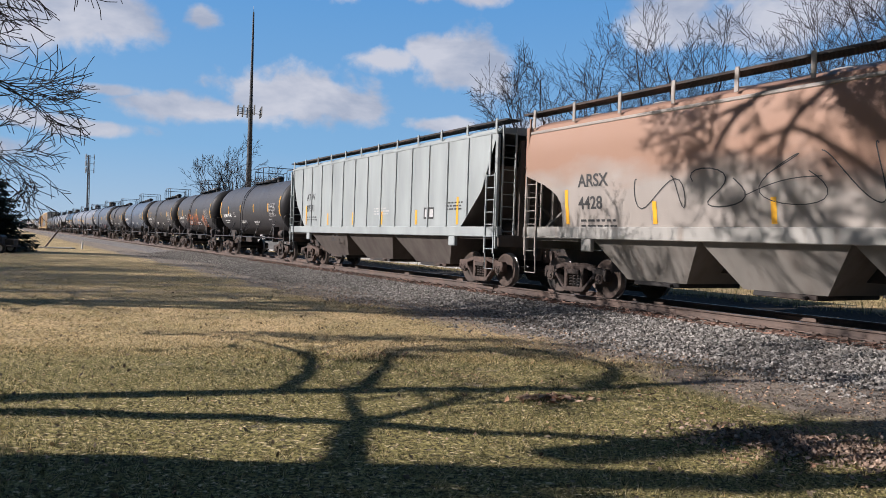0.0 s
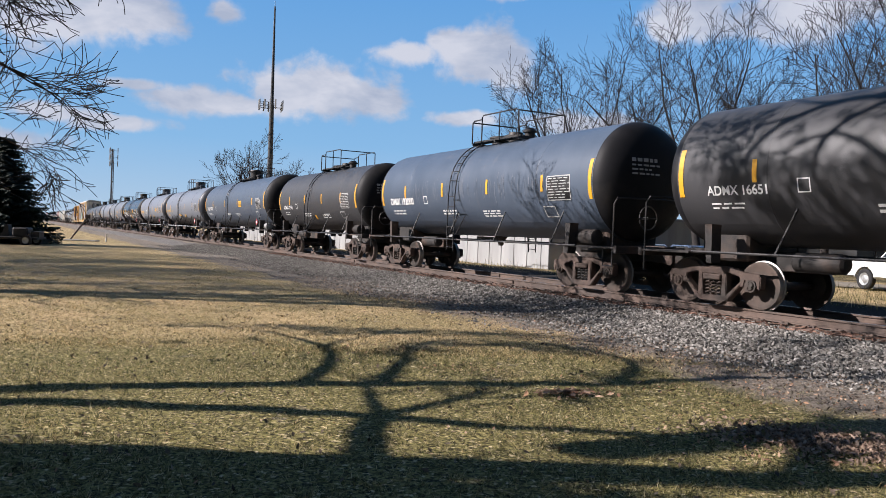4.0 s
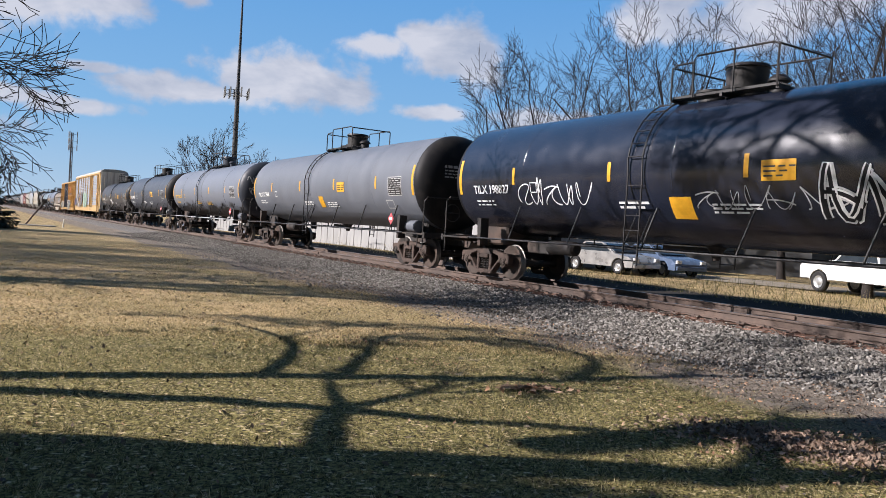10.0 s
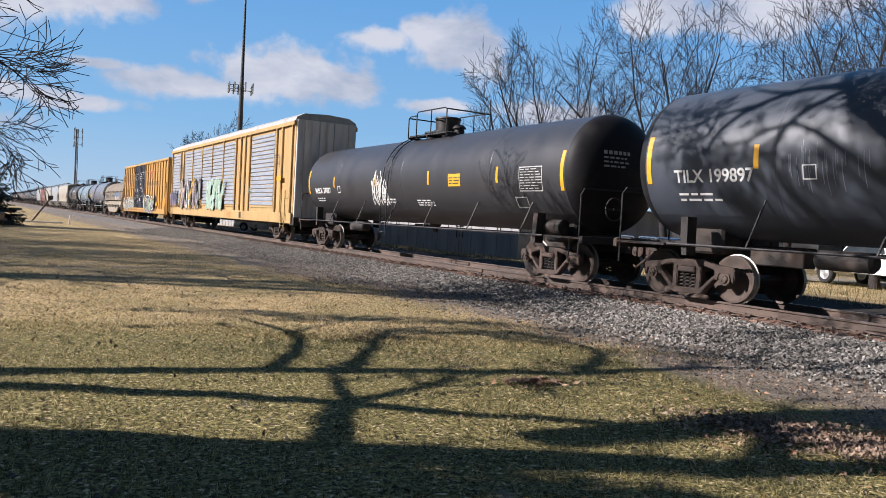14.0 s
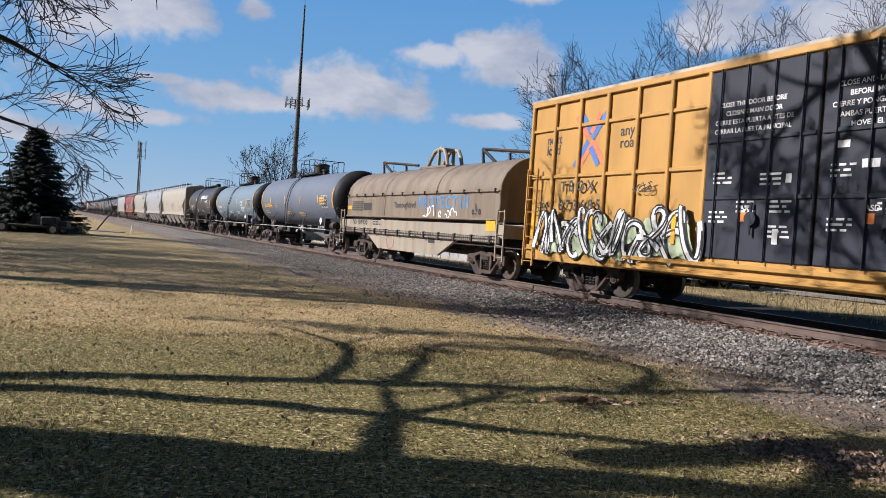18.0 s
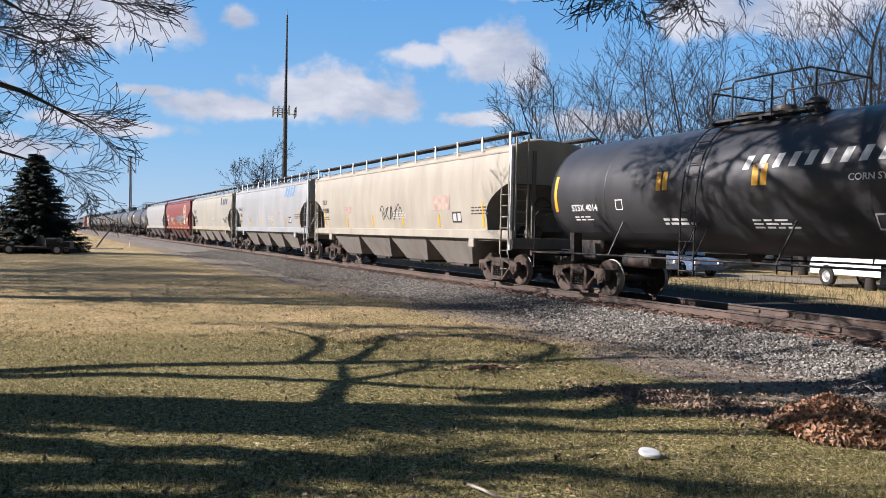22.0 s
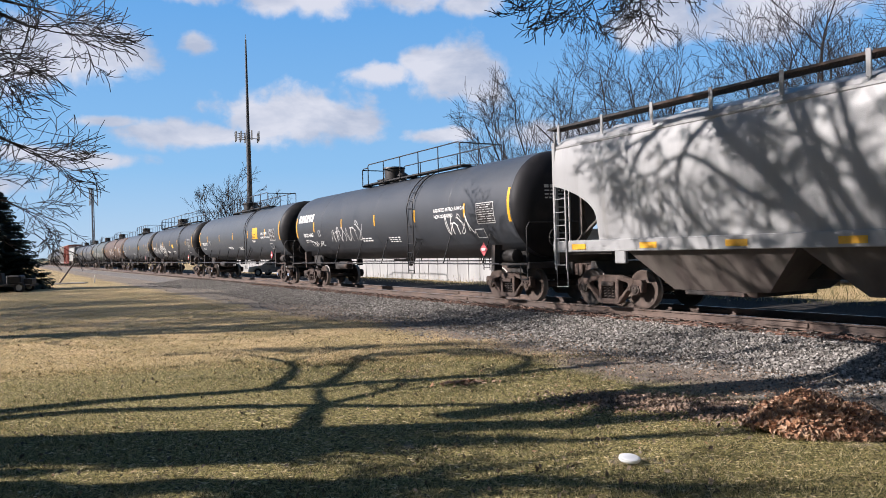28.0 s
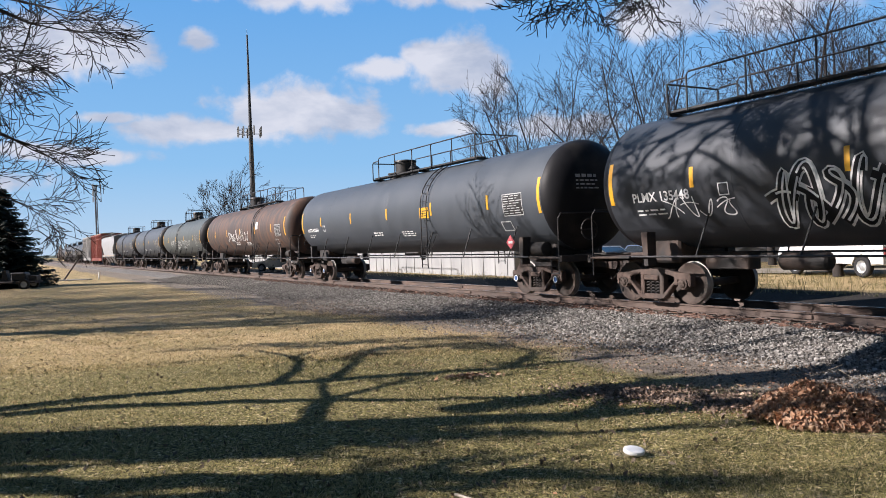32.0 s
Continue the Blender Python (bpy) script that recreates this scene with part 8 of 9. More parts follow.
    for sg in (-1, 1):
        m = Matrix() if sg > 0 else pose(0, 0, 0, 0, 0, 180)
        rib = cached("end_rib", lambda: add_prism_x([(-1.36, -0.05), (1.36, -0.05), (1.36, 0.05), (-1.36, 0.05)], -0.01, 0.07), paint)
        for i in range(9):
            part("end_rib", rib, paint, car, at=m @ Matrix.Translation((a, 0, 1.35 + i * 0.4)))
        for sy in (-1, 1):
            part("side_ladder", cached("box_ladder", lambda: ladder_mesh(2.6, 0.45), paint), paint, car, at=m @ Matrix.Translation((a - 0.32, sy * (w + 0.07), 0.55)))
            part("end_ladder", cached("box_eladder", lambda: ladder_mesh(3.4, 0.45), paint), paint, car, at=m @ Matrix.Translation((a + 0.12, sy * 1.15, 0.9)) @ pose(0, 0, 0, 0, 0, 90))
        add_truck(car, sg * (L / 2 - 3.0))
    part("underframe", box((-a + 0.2, -0.35, 0.62), (a - 0.2, 0.35, 1.0), 0.02), FRAME, car)
    part("brake_reservoir", cached("brake_reservoir", lambda: lathe([(-0.5, 0.12), (-0.45, 0.17), (0.45, 0.17), (0.5, 0.12)], "x", 14), FRAME), None, car, at=(-2.2, -0.9, 0.82))
    couplers(car, L)
    if not graff:
        return car
    fit = lambda x, z: -w - 0.022
    deep = lambda x, z: -w + 0.052
    dr = lambda x, z: -w - 0.058
    red, blue = mat("faded_red_letters", (0.62, 0.17, 0.09), 0.7, 0, 0.3, 5), mat("blue_mark", (0.06, 0.16, 0.45), 0.7)
    for tx, x, z in (("next", -a + 0.72, 3.78), ("load", -a + 0.72, 3.5), ("any", -a + 3.62, 3.78), ("road", -a + 3.62, 3.5)):
        mark(car, "lettering", [(letters(tx, 0.26), x, z)], DARKLET, deep, "painted word " + tx)
    for x0, z0, x1, z1, ink, d in ((0, 0, 0.5, 0.6, blue, 0), (1.15, 1.25, 0.65, 0.65, blue, 0), (0.22, 0, 0.62, 0.5, red, 0.002), (0.0, 1.25, 0.5, 0.65, red, 0), (1.15, 0, 0.65, 0.6, red, 0), (0.24, 1.25, 0.62, 0.78, blue, 0.002), (0.92, 1.25, 0.6, 0.8, red, 0.004), (0.92, 0, 0.6, 0.46, blue, 0.004)):
        mark(car, "emblem", [(ribbon([(x0, z0), (x1, z1)], 0.15), -a + 1.95, 3.15)], ink, lambda x, z, d=d: deep(x, z) - d, "arm of a blue and red crossed emblem")
    mark(car, "lettering", [(letters("TBOX", 0.27, True, 1.6), -a + 1.55, 2.52)], DARKLET, fit, "painted reporting mark TBOX")
    mark(car, "lettering", [(letters("673685", 0.27, True, 1.6), -a + 1.5, 2.05)], DARKLET, fit, "painted car number")
    mark(car, "lettering", [(letters("TTX", 0.72, True, 1.1), 2.95, 3.5)], red, fit, "large faded red letters TTX")
    mark(car, "lettering", [(letters("RAILCAR POOLING EXPERTS", 0.29, False, 1.0), 1.85, 3.02)], DARKLET, fit, "painted words railcar pooling experts")
    mark(car, "yellow_notice", [(patch(0.55, 0.28, 1), 6.0, 1.35)], YELLOW, fit)
    mark(car, "data_box", [(patch(0.62, 0.5, 1), 5.0, 1.35)], DARKLET, fit)
    mark(car, "data_rows", shifted(stencil(61, 0.55, 4, 0.05, 0.06), 5.03, 1.72), WHITE, lambda x, z: fit(x, z) - 0.003)
    for x in (-a + 0.45, -a + 2.9, -a + 5.6, 1.35, 4.6, 7.6, a - 0.5):
        mark(car, "reflector_stripe", [(patch(0.12, 0.62, 1), x, 1.35)], YELLOW, lambda x, z: fit(x, z) - 0.075)
    for tx, x, z in (("CLOSE THIS DOOR BEFORE", 0.28, 4.05), ("CLOSING MAIN DOOR", 0.45, 3.88), ("CIERRE ESTA PUERTA ANTES DE", 0.2, 3.71), ("CERRAR LA PUERTA PRINCIPAL", 0.2, 3.54),
                     ("CLOSE AND LOCK BOTH DOORS", 2.78, 4.12), ("BEFORE MOVING CAR", 3.0, 3.95), ("CIERRE Y PONGA EL SEGURO EN", 2.7, 3.78), ("AMBAS PUERTAS ANTES DE", 2.85, 3.61), ("MOVER EL CARRO", 3.05, 3.44)):
        mark(car, "lettering", [(letters(tx, 0.09, True), lo + x, z)], WHITE, dr, "stencilled door warning")
    for j, (x, z) in enumerate(((0.25, 2.75), (1.35, 2.7), (2.75, 2.8), (3.9, 2.7), (0.2, 2.0), (0.85, 2.2), (1.6, 2.2), (1.6, 1.75), (2.75, 1.9), (3.6, 2.25), (4.3, 2.2), (4.3, 1.7))):
        mark(car, "stencil", shifted(stencil(40 + j, 0.4, 3, 0.04, 0.05), lo + x, z), WHITE, dr)
    for x, z, w_, h_ in ((2.85, 3.1, 0.22, 0.12), (3.3, 2.75, 0.3, 0.14), (1.9, 2.55, 0.12, 0.16), (1.7, 1.45, 0.12, 0.28)):
        mark(car, "paper_label", [(patch(w_, h_, 1), lo + x, z)], WHITE, lambda x, z: dr(x, z) - 0.004, "white paper label")
    for x in (0.95, 3.4):
        mark(car, "door_sticker", [(patch(0.17, 0.17, 1), lo + x, 1.85)], mat("orange_sticker", (0.75, 0.22, 0.03)), dr, "orange sticker")
        mark(car, "lettering", [(letters("ASD", 0.1, True), lo + x, 2.06)], WHITE, dr, "stencilled letters ASD")
    gr, tq, pale = mat("graffiti_black", (0.025, 0.025, 0.028), 0.6), mat("turquoise_spray", (0.10, 0.34, 0.38), 0.6), mat("pale_green_spray", (0.42, 0.50, 0.32), 0.7, 0, 0.3, 3)
    top = lambda x, z: fit(x, z) - 0.055
    for i in range(6):
        mark(car, "graffiti_haze", [(bubble(300 + i, 1.0), -a + 1.5 + i * 0.85, 1.4)], pale, lambda x, z, i=i: top(x, z) + 0.004 - 0.001 * (i % 3), "pale green overspray")
    for i in range(10):
        blobs(310 + i, -a + 1.0 + i * 0.56, 1.4 + 0.12 * (i % 2), 1, 0.85, 0.56, [WHITE, GALV], gr)(car, lambda x, z, i=i: top(x, z) - 0.012 * (i % 2), 0, a)
    for i in range(5):
        mark(car, "graffiti_haze", [(bubble(340 + i, 1.2), 1.3 + i * 0.8, 1.4)], pale, lambda x, z, i=i: top(x, z) + 0.004 - 0.001 * (i % 3), "pale green overspray")
    for i, (ch, x, z, hh) in enumerate((("M", 1.25, 0.86, 1.3), ("T", 2.45, 0.86, 1.32), ("N", 3.45, 0.84, 1.25), ("U", 4.55, 1.1, 1.0))):
        for j, (grow, ink) in enumerate(((0.15, gr), (0.105, WHITE), (0.03, gr))):
            mark(car, "graffiti", [(letters(ch, hh, True, 1.0, grow), x, z)], ink, lambda x, z, i=i, j=j: top(x, z) - 0.006 * j - 0.022 * (i % 2), "fat black letter with a white edge")
    mark(car, "graffiti_spots", [(bubble(360 + i, 0.2), 1.2 + i * 0.55, 1.0 + 0.25 * (i % 3)) for i in range(7)], tq, lambda x, z: top(x, z) - 0.05, "turquoise spray dots")
    for i, (x, z, n) in enumerate(((5.0, 1.98, 6), (6.0, 1.7, 4), (4.7, 1.02, 3), (5.5, 0.95, 4), (-a + 4.3, 2.45, 3), (-a + 0.5, 2.0, 3))):
        tags(370 + i, x, z, n, 0.22, 0.2, gr, 0.035)(car, lambda x, z: fit(x, z) - 0.03, 0, a)
    return car


def coil_car(L):
    tan = car_paint("coil_hood_paint", (0.21, 0.172, 0.125), (0.12, 0.075, 0.048), 0.55, 0.6)
    pale = car_paint("coil_deck_paint", (0.31, 0.28, 0.215), (0.23, 0.115, 0.07), 0.46, 0.6)
    car = thing("coil_car", Matrix(), "tan coil-steel car with a rounded hood, faded lettering and rust", "coil car", "cars of the train")
    a = L / 2 - 0.75
    arc = [(-1.42, 1.72), (-1.42, 2.62)] + [(-1.42 * math.cos(t), 2.62 + 1.12 * math.sin(t)) for t in np.linspace(0.12, math.pi - 0.12, 15)] + [(1.42, 2.62), (1.42, 1.72)]
    part("hood", smooth(mesh_of("hood", add_prism_x(arc, -a + 0.15, a - 0.15), tan), 40), tan, car, "rounded tan coil hood")
    for x in (-a + 0.2, -a * 0.34, a * 0.34, a - 0.2):
        part("hood_seam", cached("hood_seam", lambda: add_prism_x([(y * 1.008, z + 0.008) for y, z in arc], -0.03, 0.03), tan), None, car, at=(x, 0, 0))
    clamp = cached("hood_clamp", lambda: box((-0.03, -0.03, -0.06), (0.03, 0.03, 0.06)), FRAME)
    for sg in (-1, 1):
        part("hood_rail", cached("hood_rail", lambda: box((-a + 0.2, -0.03, -0.025), (a - 0.2, 0.03, 0.025), 0.008), tan), None, car, at=(0, sg * 1.45, 2.62))
        part("hood_rail", cached("hood_rail", lambda: box((-a + 0.2, -0.03, -0.025), (a - 0.2, 0.03, 0.025), 0.008), tan), None, car, at=(0, sg * 1.46, 1.76))
        for i in range(14):
            part("hood_clamp", clamp, None, car, at=(-a + 0.4 + (2 * a - 0.8) * i / 13, sg * 1.48, 2.63))
        # fish-belly side sill
        part("side_sill", cached("coil_sill", lambda: prism([(-a, 1.62), (a, 1.62), (a, 1.3), (a - 2.35, 1.22), (a - 4.0, 0.5), (-a + 4.0, 0.5), (-a + 2.35, 1.22), (-a, 1.3)], -0.05, 0.05), pale), None, car, "pale fish-belly side sill", at=(0, sg * 1.40, 0))
        part("walkway", cached("coil_walk", lambda: add_box(bmesh.new(), (-a - 0.1, -0.06, 1.06), (a + 0.1, 0.0, 1.26), 0.01), FRAME), None, car, "dark grating side walkway", at=(0, sg * 1.47, 0))

        def lattice():
            bm = bmesh.new()
            n = int(2 * a / 0.13)
            for i in range(n):
                x = -a + 2 * a * i / n
                for z in (1.09, 1.19):
                    add_box(bm, (x, -0.012, z), (x + 0.075, 0.012, z + 0.05))
            return bm
        tagged(part("walkway_lattice", cached("coil_lattice", lattice, pale), pale, car, "pale perforations of the walkway edge", at=(0, sg * 1.54, 0)), kind="stuff")
        for i in range(12):
            part("walkway_bracket", cached("coil_br", lambda: box((-0.045, -0.05, -0.12), (0.045, 0.04, 0.12)), FRAME), None, car, at=(-a + 0.4 + (2 * a - 0.8) * i / 11, sg * 1.535, 1.16))
    for y in (-0.3, 0.3):
        part("lift_yoke", cached("lift_yoke", lambda: add_tube(add_tube(bmesh.new(), [(-1.0, 0, 3.66), (-0.62, 0, 4.08), (-0.3, 0, 4.34), (0.1, 0, 4.42), (0.42, 0, 4.36), (0.62, 0, 4.12), (0.78, 0, 3.7)], 0.075, 8), [(0.02, 0, 3.68), (0.02, 0, 4.38)], 0.07, 8), pale), pale, car, "pale arched lifting yoke on the hood", at=(0, y, 0))
    part("lift_bridge", box((-0.2, -0.35, 4.34), (0.2, 0.35, 4.46), 0.03), pale, car)
    part("lift_foot", box((-1.2, -0.5, 3.66), (1.0, 0.5, 3.76), 0.02), tan, car)
    for x in (-a + 1.9, a - 2.9):
        part("hood_bail", cached("hood_bail", lambda: add_tube(add_tube(add_tube(add_tube(bmesh.new(), [(0.1, -0.55, 3.6), (0, -0.55, 4.12)], 0.055), [(0, -0.55, 4.12), (0.6, -0.4, 3.68)], 0.055), [(0, -0.55, 4.12), (1.7, 0.3, 4.0)], 0.06), [(0.1, 0.5, 3.6), (0, 0.5, 4.1)], 0.055), FRAME), None, car, at=(x, 0, 0))
    part("centre_sill", box((-L / 2 + 0.4, -0.25, 0.72), (L / 2 - 0.4, 0.25, 1.25), 0.02), FRAME, car)
    for sg in (-1, 1):
        m = Matrix() if sg > 0 else pose(0, 0, 0, 0, 0, 180)
        part("end_platform", cached("coil_plat", lambda: box((a - 0.2, -1.5, 1.22), (a + 0.35, 1.5, 1.62), 0.02), pale), None, car, at=m)
        for sy in (-1, 1):
            part("end_ladder", cached("coil_ladder", lambda: ladder_mesh(1.5, 0.4), pale), None, car, at=m @ Matrix.Translation((a + 0.12, sy * 1.53, 0.55)))
        part("brake_wheel", brake_wheel_mesh(), None, car, at=m @ Matrix.Translation((a + 0.35, -0.6, 2.2)))
        part("brake_post", cached("coil_post", lambda: box((-0.05, -0.05, 1.2), (0.05, 0.05, 2.4)), FRAME), None, car, at=m @ Matrix.Translation((a + 0.28, -0.6, 0)))
        add_truck(car, sg * (L / 2 - 2.1))
    couplers(car, L)
    f1 = lambda x, z: -1.428
    f2 = lambda x, z: -1.458
    blue = mat("protect_blue", (0.06, 0.22, 0.46), 0.6, 0, 0.3, 5)
    mark(car, "railroad_logo", [(patch(1.3, 0.05, 1), -a + 0.75, 2.0 + 0.085 * i) for i in range(5)] + [(patch(0.9, 0.30, 1), -a + 2.1, 2.02)], DARKLET, f1, "black striped railroad emblem")
    line_of(car, "NS 164955", 0.26, True, 1.1, -a + 1.0, 1.42, DARKLET, f2, "painted reporting mark")
    mark(car, "lettering", [(letters("Thoroughbred", 0.24), -a + 5.3, 2.12)], DARKLET, f1, "painted word Thoroughbred")
    line_of(car, "PROTECT III", 0.42, True, 1.25, -a + 7.45, 2.1, blue, f1, "blue painted word")
    for s in scrawl(31, 6, 0.36, 0.42, 0.045):
        mark(car, "graffiti", [(s, -a + 7.9, 1.82)], WHITE, lambda x, z: f1(x, z) - 0.003, "white spray scribble")
    for s in scrawl(35, 3, 0.3, 0.2, 0.04):
        mark(car, "graffiti", [(s, a - 1.7, 1.95)], DARKLET, lambda x, z: f1(x, z) - 0.003, "black spray scribble")
    for x in (-a + 2.9, -a + 4.4, -a + 6.0, -a + 7.5, -a + 9.2):
        mark(car, "reflector_stripe", [(patch(0.6, 0.14, 1), x, 1.06)], YELLOW, f2)
    mark(car, "reflector_stripe", [(patch(0.55, 0.3, 1), a - 0.85, 1.42)], YELLOW, f2)
    mark(car, "reflector_stripe", [(patch(0.5, 0.16, 1), -a + 0.2, 2.05)], YELLOW, f1)
    mark(car, "data_box", [(patch(0.5, 0.34, 1), -a + 8.5, 0.9)], DARKLET, f2)
    mark(car, "graffiti", [(ribbon([(0.35 * math.cos(t), 0.35 * math.sin(t)) for t in np.linspace(0, math.tau, 20)], 0.035), -a + 5.2, 0.88)], mat("red_spray", (0.45, 0.07, 0.04)), f2, "red spray circle")
    mark(car, "stencil", shifted(stencil(8, 0.8, 2), -a + 3.3, 1.52), DARKLET, f2)
    return car


# ---- the train, car by car ----
GAPS = [16.0, 33.9, 47.9, 60.8, 74.5, 89.0, 102.1, 120.3, 138.3, 156.4, 174.3, 193.0, 211.3, 229.4, 248.4, 275.2, 297.2, 311.9, 328.3, 343.6, 357.1, 376.5, 394.6, 412.9, 430.4, 449.4, 469.8, 490.9, 511.6, 532.9, 552.9, 570.9, 588.9, 606.9, 624.3, 642.3, 660.3, 678.9, 696.9, 714.9, 732.9]
ENDS = [-2.2] + GAPS
TRAIN = []
DIRT = (0.06, 0.05, 0.045)
STD = dict(ladder=-0.9, deck=(0.15, 2.6), house=1.35)
SHORT = dict(ladder=-0.5, deck=(-0.1, 2.4), house=1.1, brackets=4, n_stripes=4, rings=2, truck_in=2.0)
SYRUP = dict(SHORT, low_house=0.45)
LPG = dict(ladder=3.0, deck=(-5.5, 2.2), house=-4.2, brackets=7, n_stripes=5)


def tank_paint(name, c, amount=0.35, rough=0.5, dirt=DIRT):
    return car_paint(name, c, dirt, amount, rough)


def couple(i, car):
    TRAIN.append((car, (ENDS[i] + ENDS[i + 1]) / 2))


def length(i):
    return ENDS[i + 1] - ENDS[i]


P_ADM = tank_paint("charcoal_tank_paint", (0.046, 0.046, 0.049), 0.3, 0.5, (0.09, 0.075, 0.065))
P_DM = tank_paint("slate_tank_paint", (0.075, 0.098, 0.135), 0.3, 0.42, (0.16, 0.16, 0.165))
P_TILX = tank_paint("blue_grey_tank_paint", (0.072, 0.092, 0.124), 0.25, 0.42)
P_LIGHT = tank_paint("light_grey_tank_paint", (0.175, 0.193, 0.228), 0.2, 0.45, (0.18, 0.17, 0.16))
P_MID = tank_paint("mid_grey_tank_paint", (0.145, 0.158, 0.182), 0.25, 0.45)
P_BLUE = tank_paint("pale_blue_grey_tank_paint", (0.155, 0.212, 0.255), 0.2, 0.42, (0.14, 0.14, 0.15))
P_DARK = tank_paint("dark_grey_tank_paint", (0.055, 0.065, 0.083), 0.25, 0.45, (0.12, 0.12, 0.12))
P_COAL = tank_paint("black_tank_paint", (0.042, 0.042, 0.046), 0.3, 0.4, (0.05, 0.045, 0.042))
P_LPG = tank_paint("graphite_tank_paint", (0.062, 0.071, 0.082), 0.25, 0.5)
P_LPG2 = tank_paint("soot_grey_tank_paint", (0.044, 0.049, 0.057), 0.25, 0.5)
P_RUST = tank_paint("rusty_tank_paint", (0.060, 0.047, 0.042), 0.55, 0.65, (0.17, 0.085, 0.05))
GLOSS = mat("glossy_black_tank_paint", (0.016, 0.02, 0.034), 0.22, 0, 0.2, 2, bump=0.03, bump_scale=6, spec=0.8)
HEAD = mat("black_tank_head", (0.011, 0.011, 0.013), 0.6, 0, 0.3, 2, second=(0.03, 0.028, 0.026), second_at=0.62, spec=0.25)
# light grey cars' heads: the shade of the end is put into the colour
UTL_HEAD_SHADE = tank_paint("shaded_tank_head", (0.034, 0.041, 0.056), 0.3, 0.5)
BELLY = tank_paint("sooty_tank_belly", (0.014, 0.013, 0.013), 0.35, 0.65, (0.035, 0.03, 0.028))
OR_SPRAY = mat("orange_spray", (0.6, 0.18, 0.05), 0.7, 0, 0.3, 6)
TEAL_SPRAY = mat("teal_spray", (0.22, 0.42, 0.45), 0.7, 0, 0.3, 6)
H_RED = car_paint("oxide_red_paint", (0.188, 0.042, 0.034), (0.30, 0.13, 0.10), 0.25, 0.5)
# underside tones, darker than the bodies; on end sheets they paint recess shade
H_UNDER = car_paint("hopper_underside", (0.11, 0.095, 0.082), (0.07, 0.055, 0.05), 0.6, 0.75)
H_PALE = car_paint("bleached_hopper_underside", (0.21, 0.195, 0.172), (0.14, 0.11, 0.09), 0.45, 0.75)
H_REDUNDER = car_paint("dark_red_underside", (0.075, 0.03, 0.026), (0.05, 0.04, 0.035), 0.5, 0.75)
PEACH = mat("sunburnt_hopper_paint", (0.306, 0.274, 0.242), 0.65, 0, 0.16, 1.2, (1, 1, 0.4), 0.12, 60, (0.27, 0.155, 0.10), 0.5, 0.14, 0.7, (0.5, 0.5, 1.2), rise=(2.0, 3.6))

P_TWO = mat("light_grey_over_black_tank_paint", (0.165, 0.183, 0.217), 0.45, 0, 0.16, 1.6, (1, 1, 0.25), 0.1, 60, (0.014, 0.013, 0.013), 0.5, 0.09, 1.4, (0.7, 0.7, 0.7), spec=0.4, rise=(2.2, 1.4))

# covered hoppers in front
couple(0, hopper_car(length(0), "sun-bleached tan covered hopper with faded graffiti", PEACH, H_PALE, lines=["ARSX", "4428"], text_in=1.0, text_z=2.55, text_h=0.36, run=1.35, knee=2.85, bays=4, sill=car_paint("bleached_sill_paint", (0.300, 0.289, 0.262), (0.2, 0.13, 0.09), 0.3),
       marks=[tags(3, -4.5, 2.0, 7, 0.9, 1.35, DARKLET, 0.035), tags(9, 2.2, 1.9, 4, 0.8, 1.2, REDM, 0.03)]))
couple(1, hopper_car(length(1), "pale grey-green covered hopper with upright side ribs", car_paint("pale_hopper_paint", (0.30, 0.33, 0.325), (0.2, 0.185, 0.16), 0.22, 0.5), H_UNDER, ribbed=True, lines=["AT W", "87371"], text_z=2.75, text_h=0.34, text_in=0.75, run=1.75, knee=3.3,
       rib=mat("rib_shade_paint", (0.30, 0.33, 0.33), 0.6), marks=[tags(21, -3.4, 1.05, 2, 0.35, 0.4, DARKLET, 0.03)]))
# corn-syrup and grease tank cars
couple(2, tank_car(length(2), 1.42, 2.62, P_ADM, HEAD, BELLY, "charcoal tank car with white lettering and yellow stripes", lines=["ADMX 15598"], text_h=0.34, **SYRUP))
couple(3, tank_car(length(3), 1.42, 2.62, P_ADM, HEAD, BELLY, "charcoal tank car with orange and teal graffiti", lines=["ADMX 16734"], text_h=0.28, marks=[tags(41, -2.2, -0.9, 9, 0.75, 0.42, OR_SPRAY, 0.05), blobs(45, 2.6, -0.75, 2, 0.6, 0.5, [TEAL_SPRAY, OR_SPRAY], OR_SPRAY)], **SYRUP))
couple(4, tank_car(length(4), 1.42, 2.62, P_ADM, HEAD, BELLY, "charcoal tank car with white data panel", lines=["ADMX 16651"], text_h=0.28, **SYRUP))
couple(5, tank_car(length(5), 1.45, 2.65, P_DM, HEAD, BELLY, "slate-grey tank car with pale runs of spilled paint", lines=["DMIX 192000"], text_h=0.36, marks=[paint_runs(501, -4.0, 4.0, 90, 0.15, P_LIGHT)], **SYRUP))
couple(6, tank_car(length(6), 1.42, 2.62, P_ADM, HEAD, BELLY, "charcoal tank car with yellow stripes", lines=["ADMX 17568"], text_h=0.28, marks=[bars(-0.2, -0.95, 0.25, 0.2, 1, YELLOW, "small yellow mark")], **SYRUP))
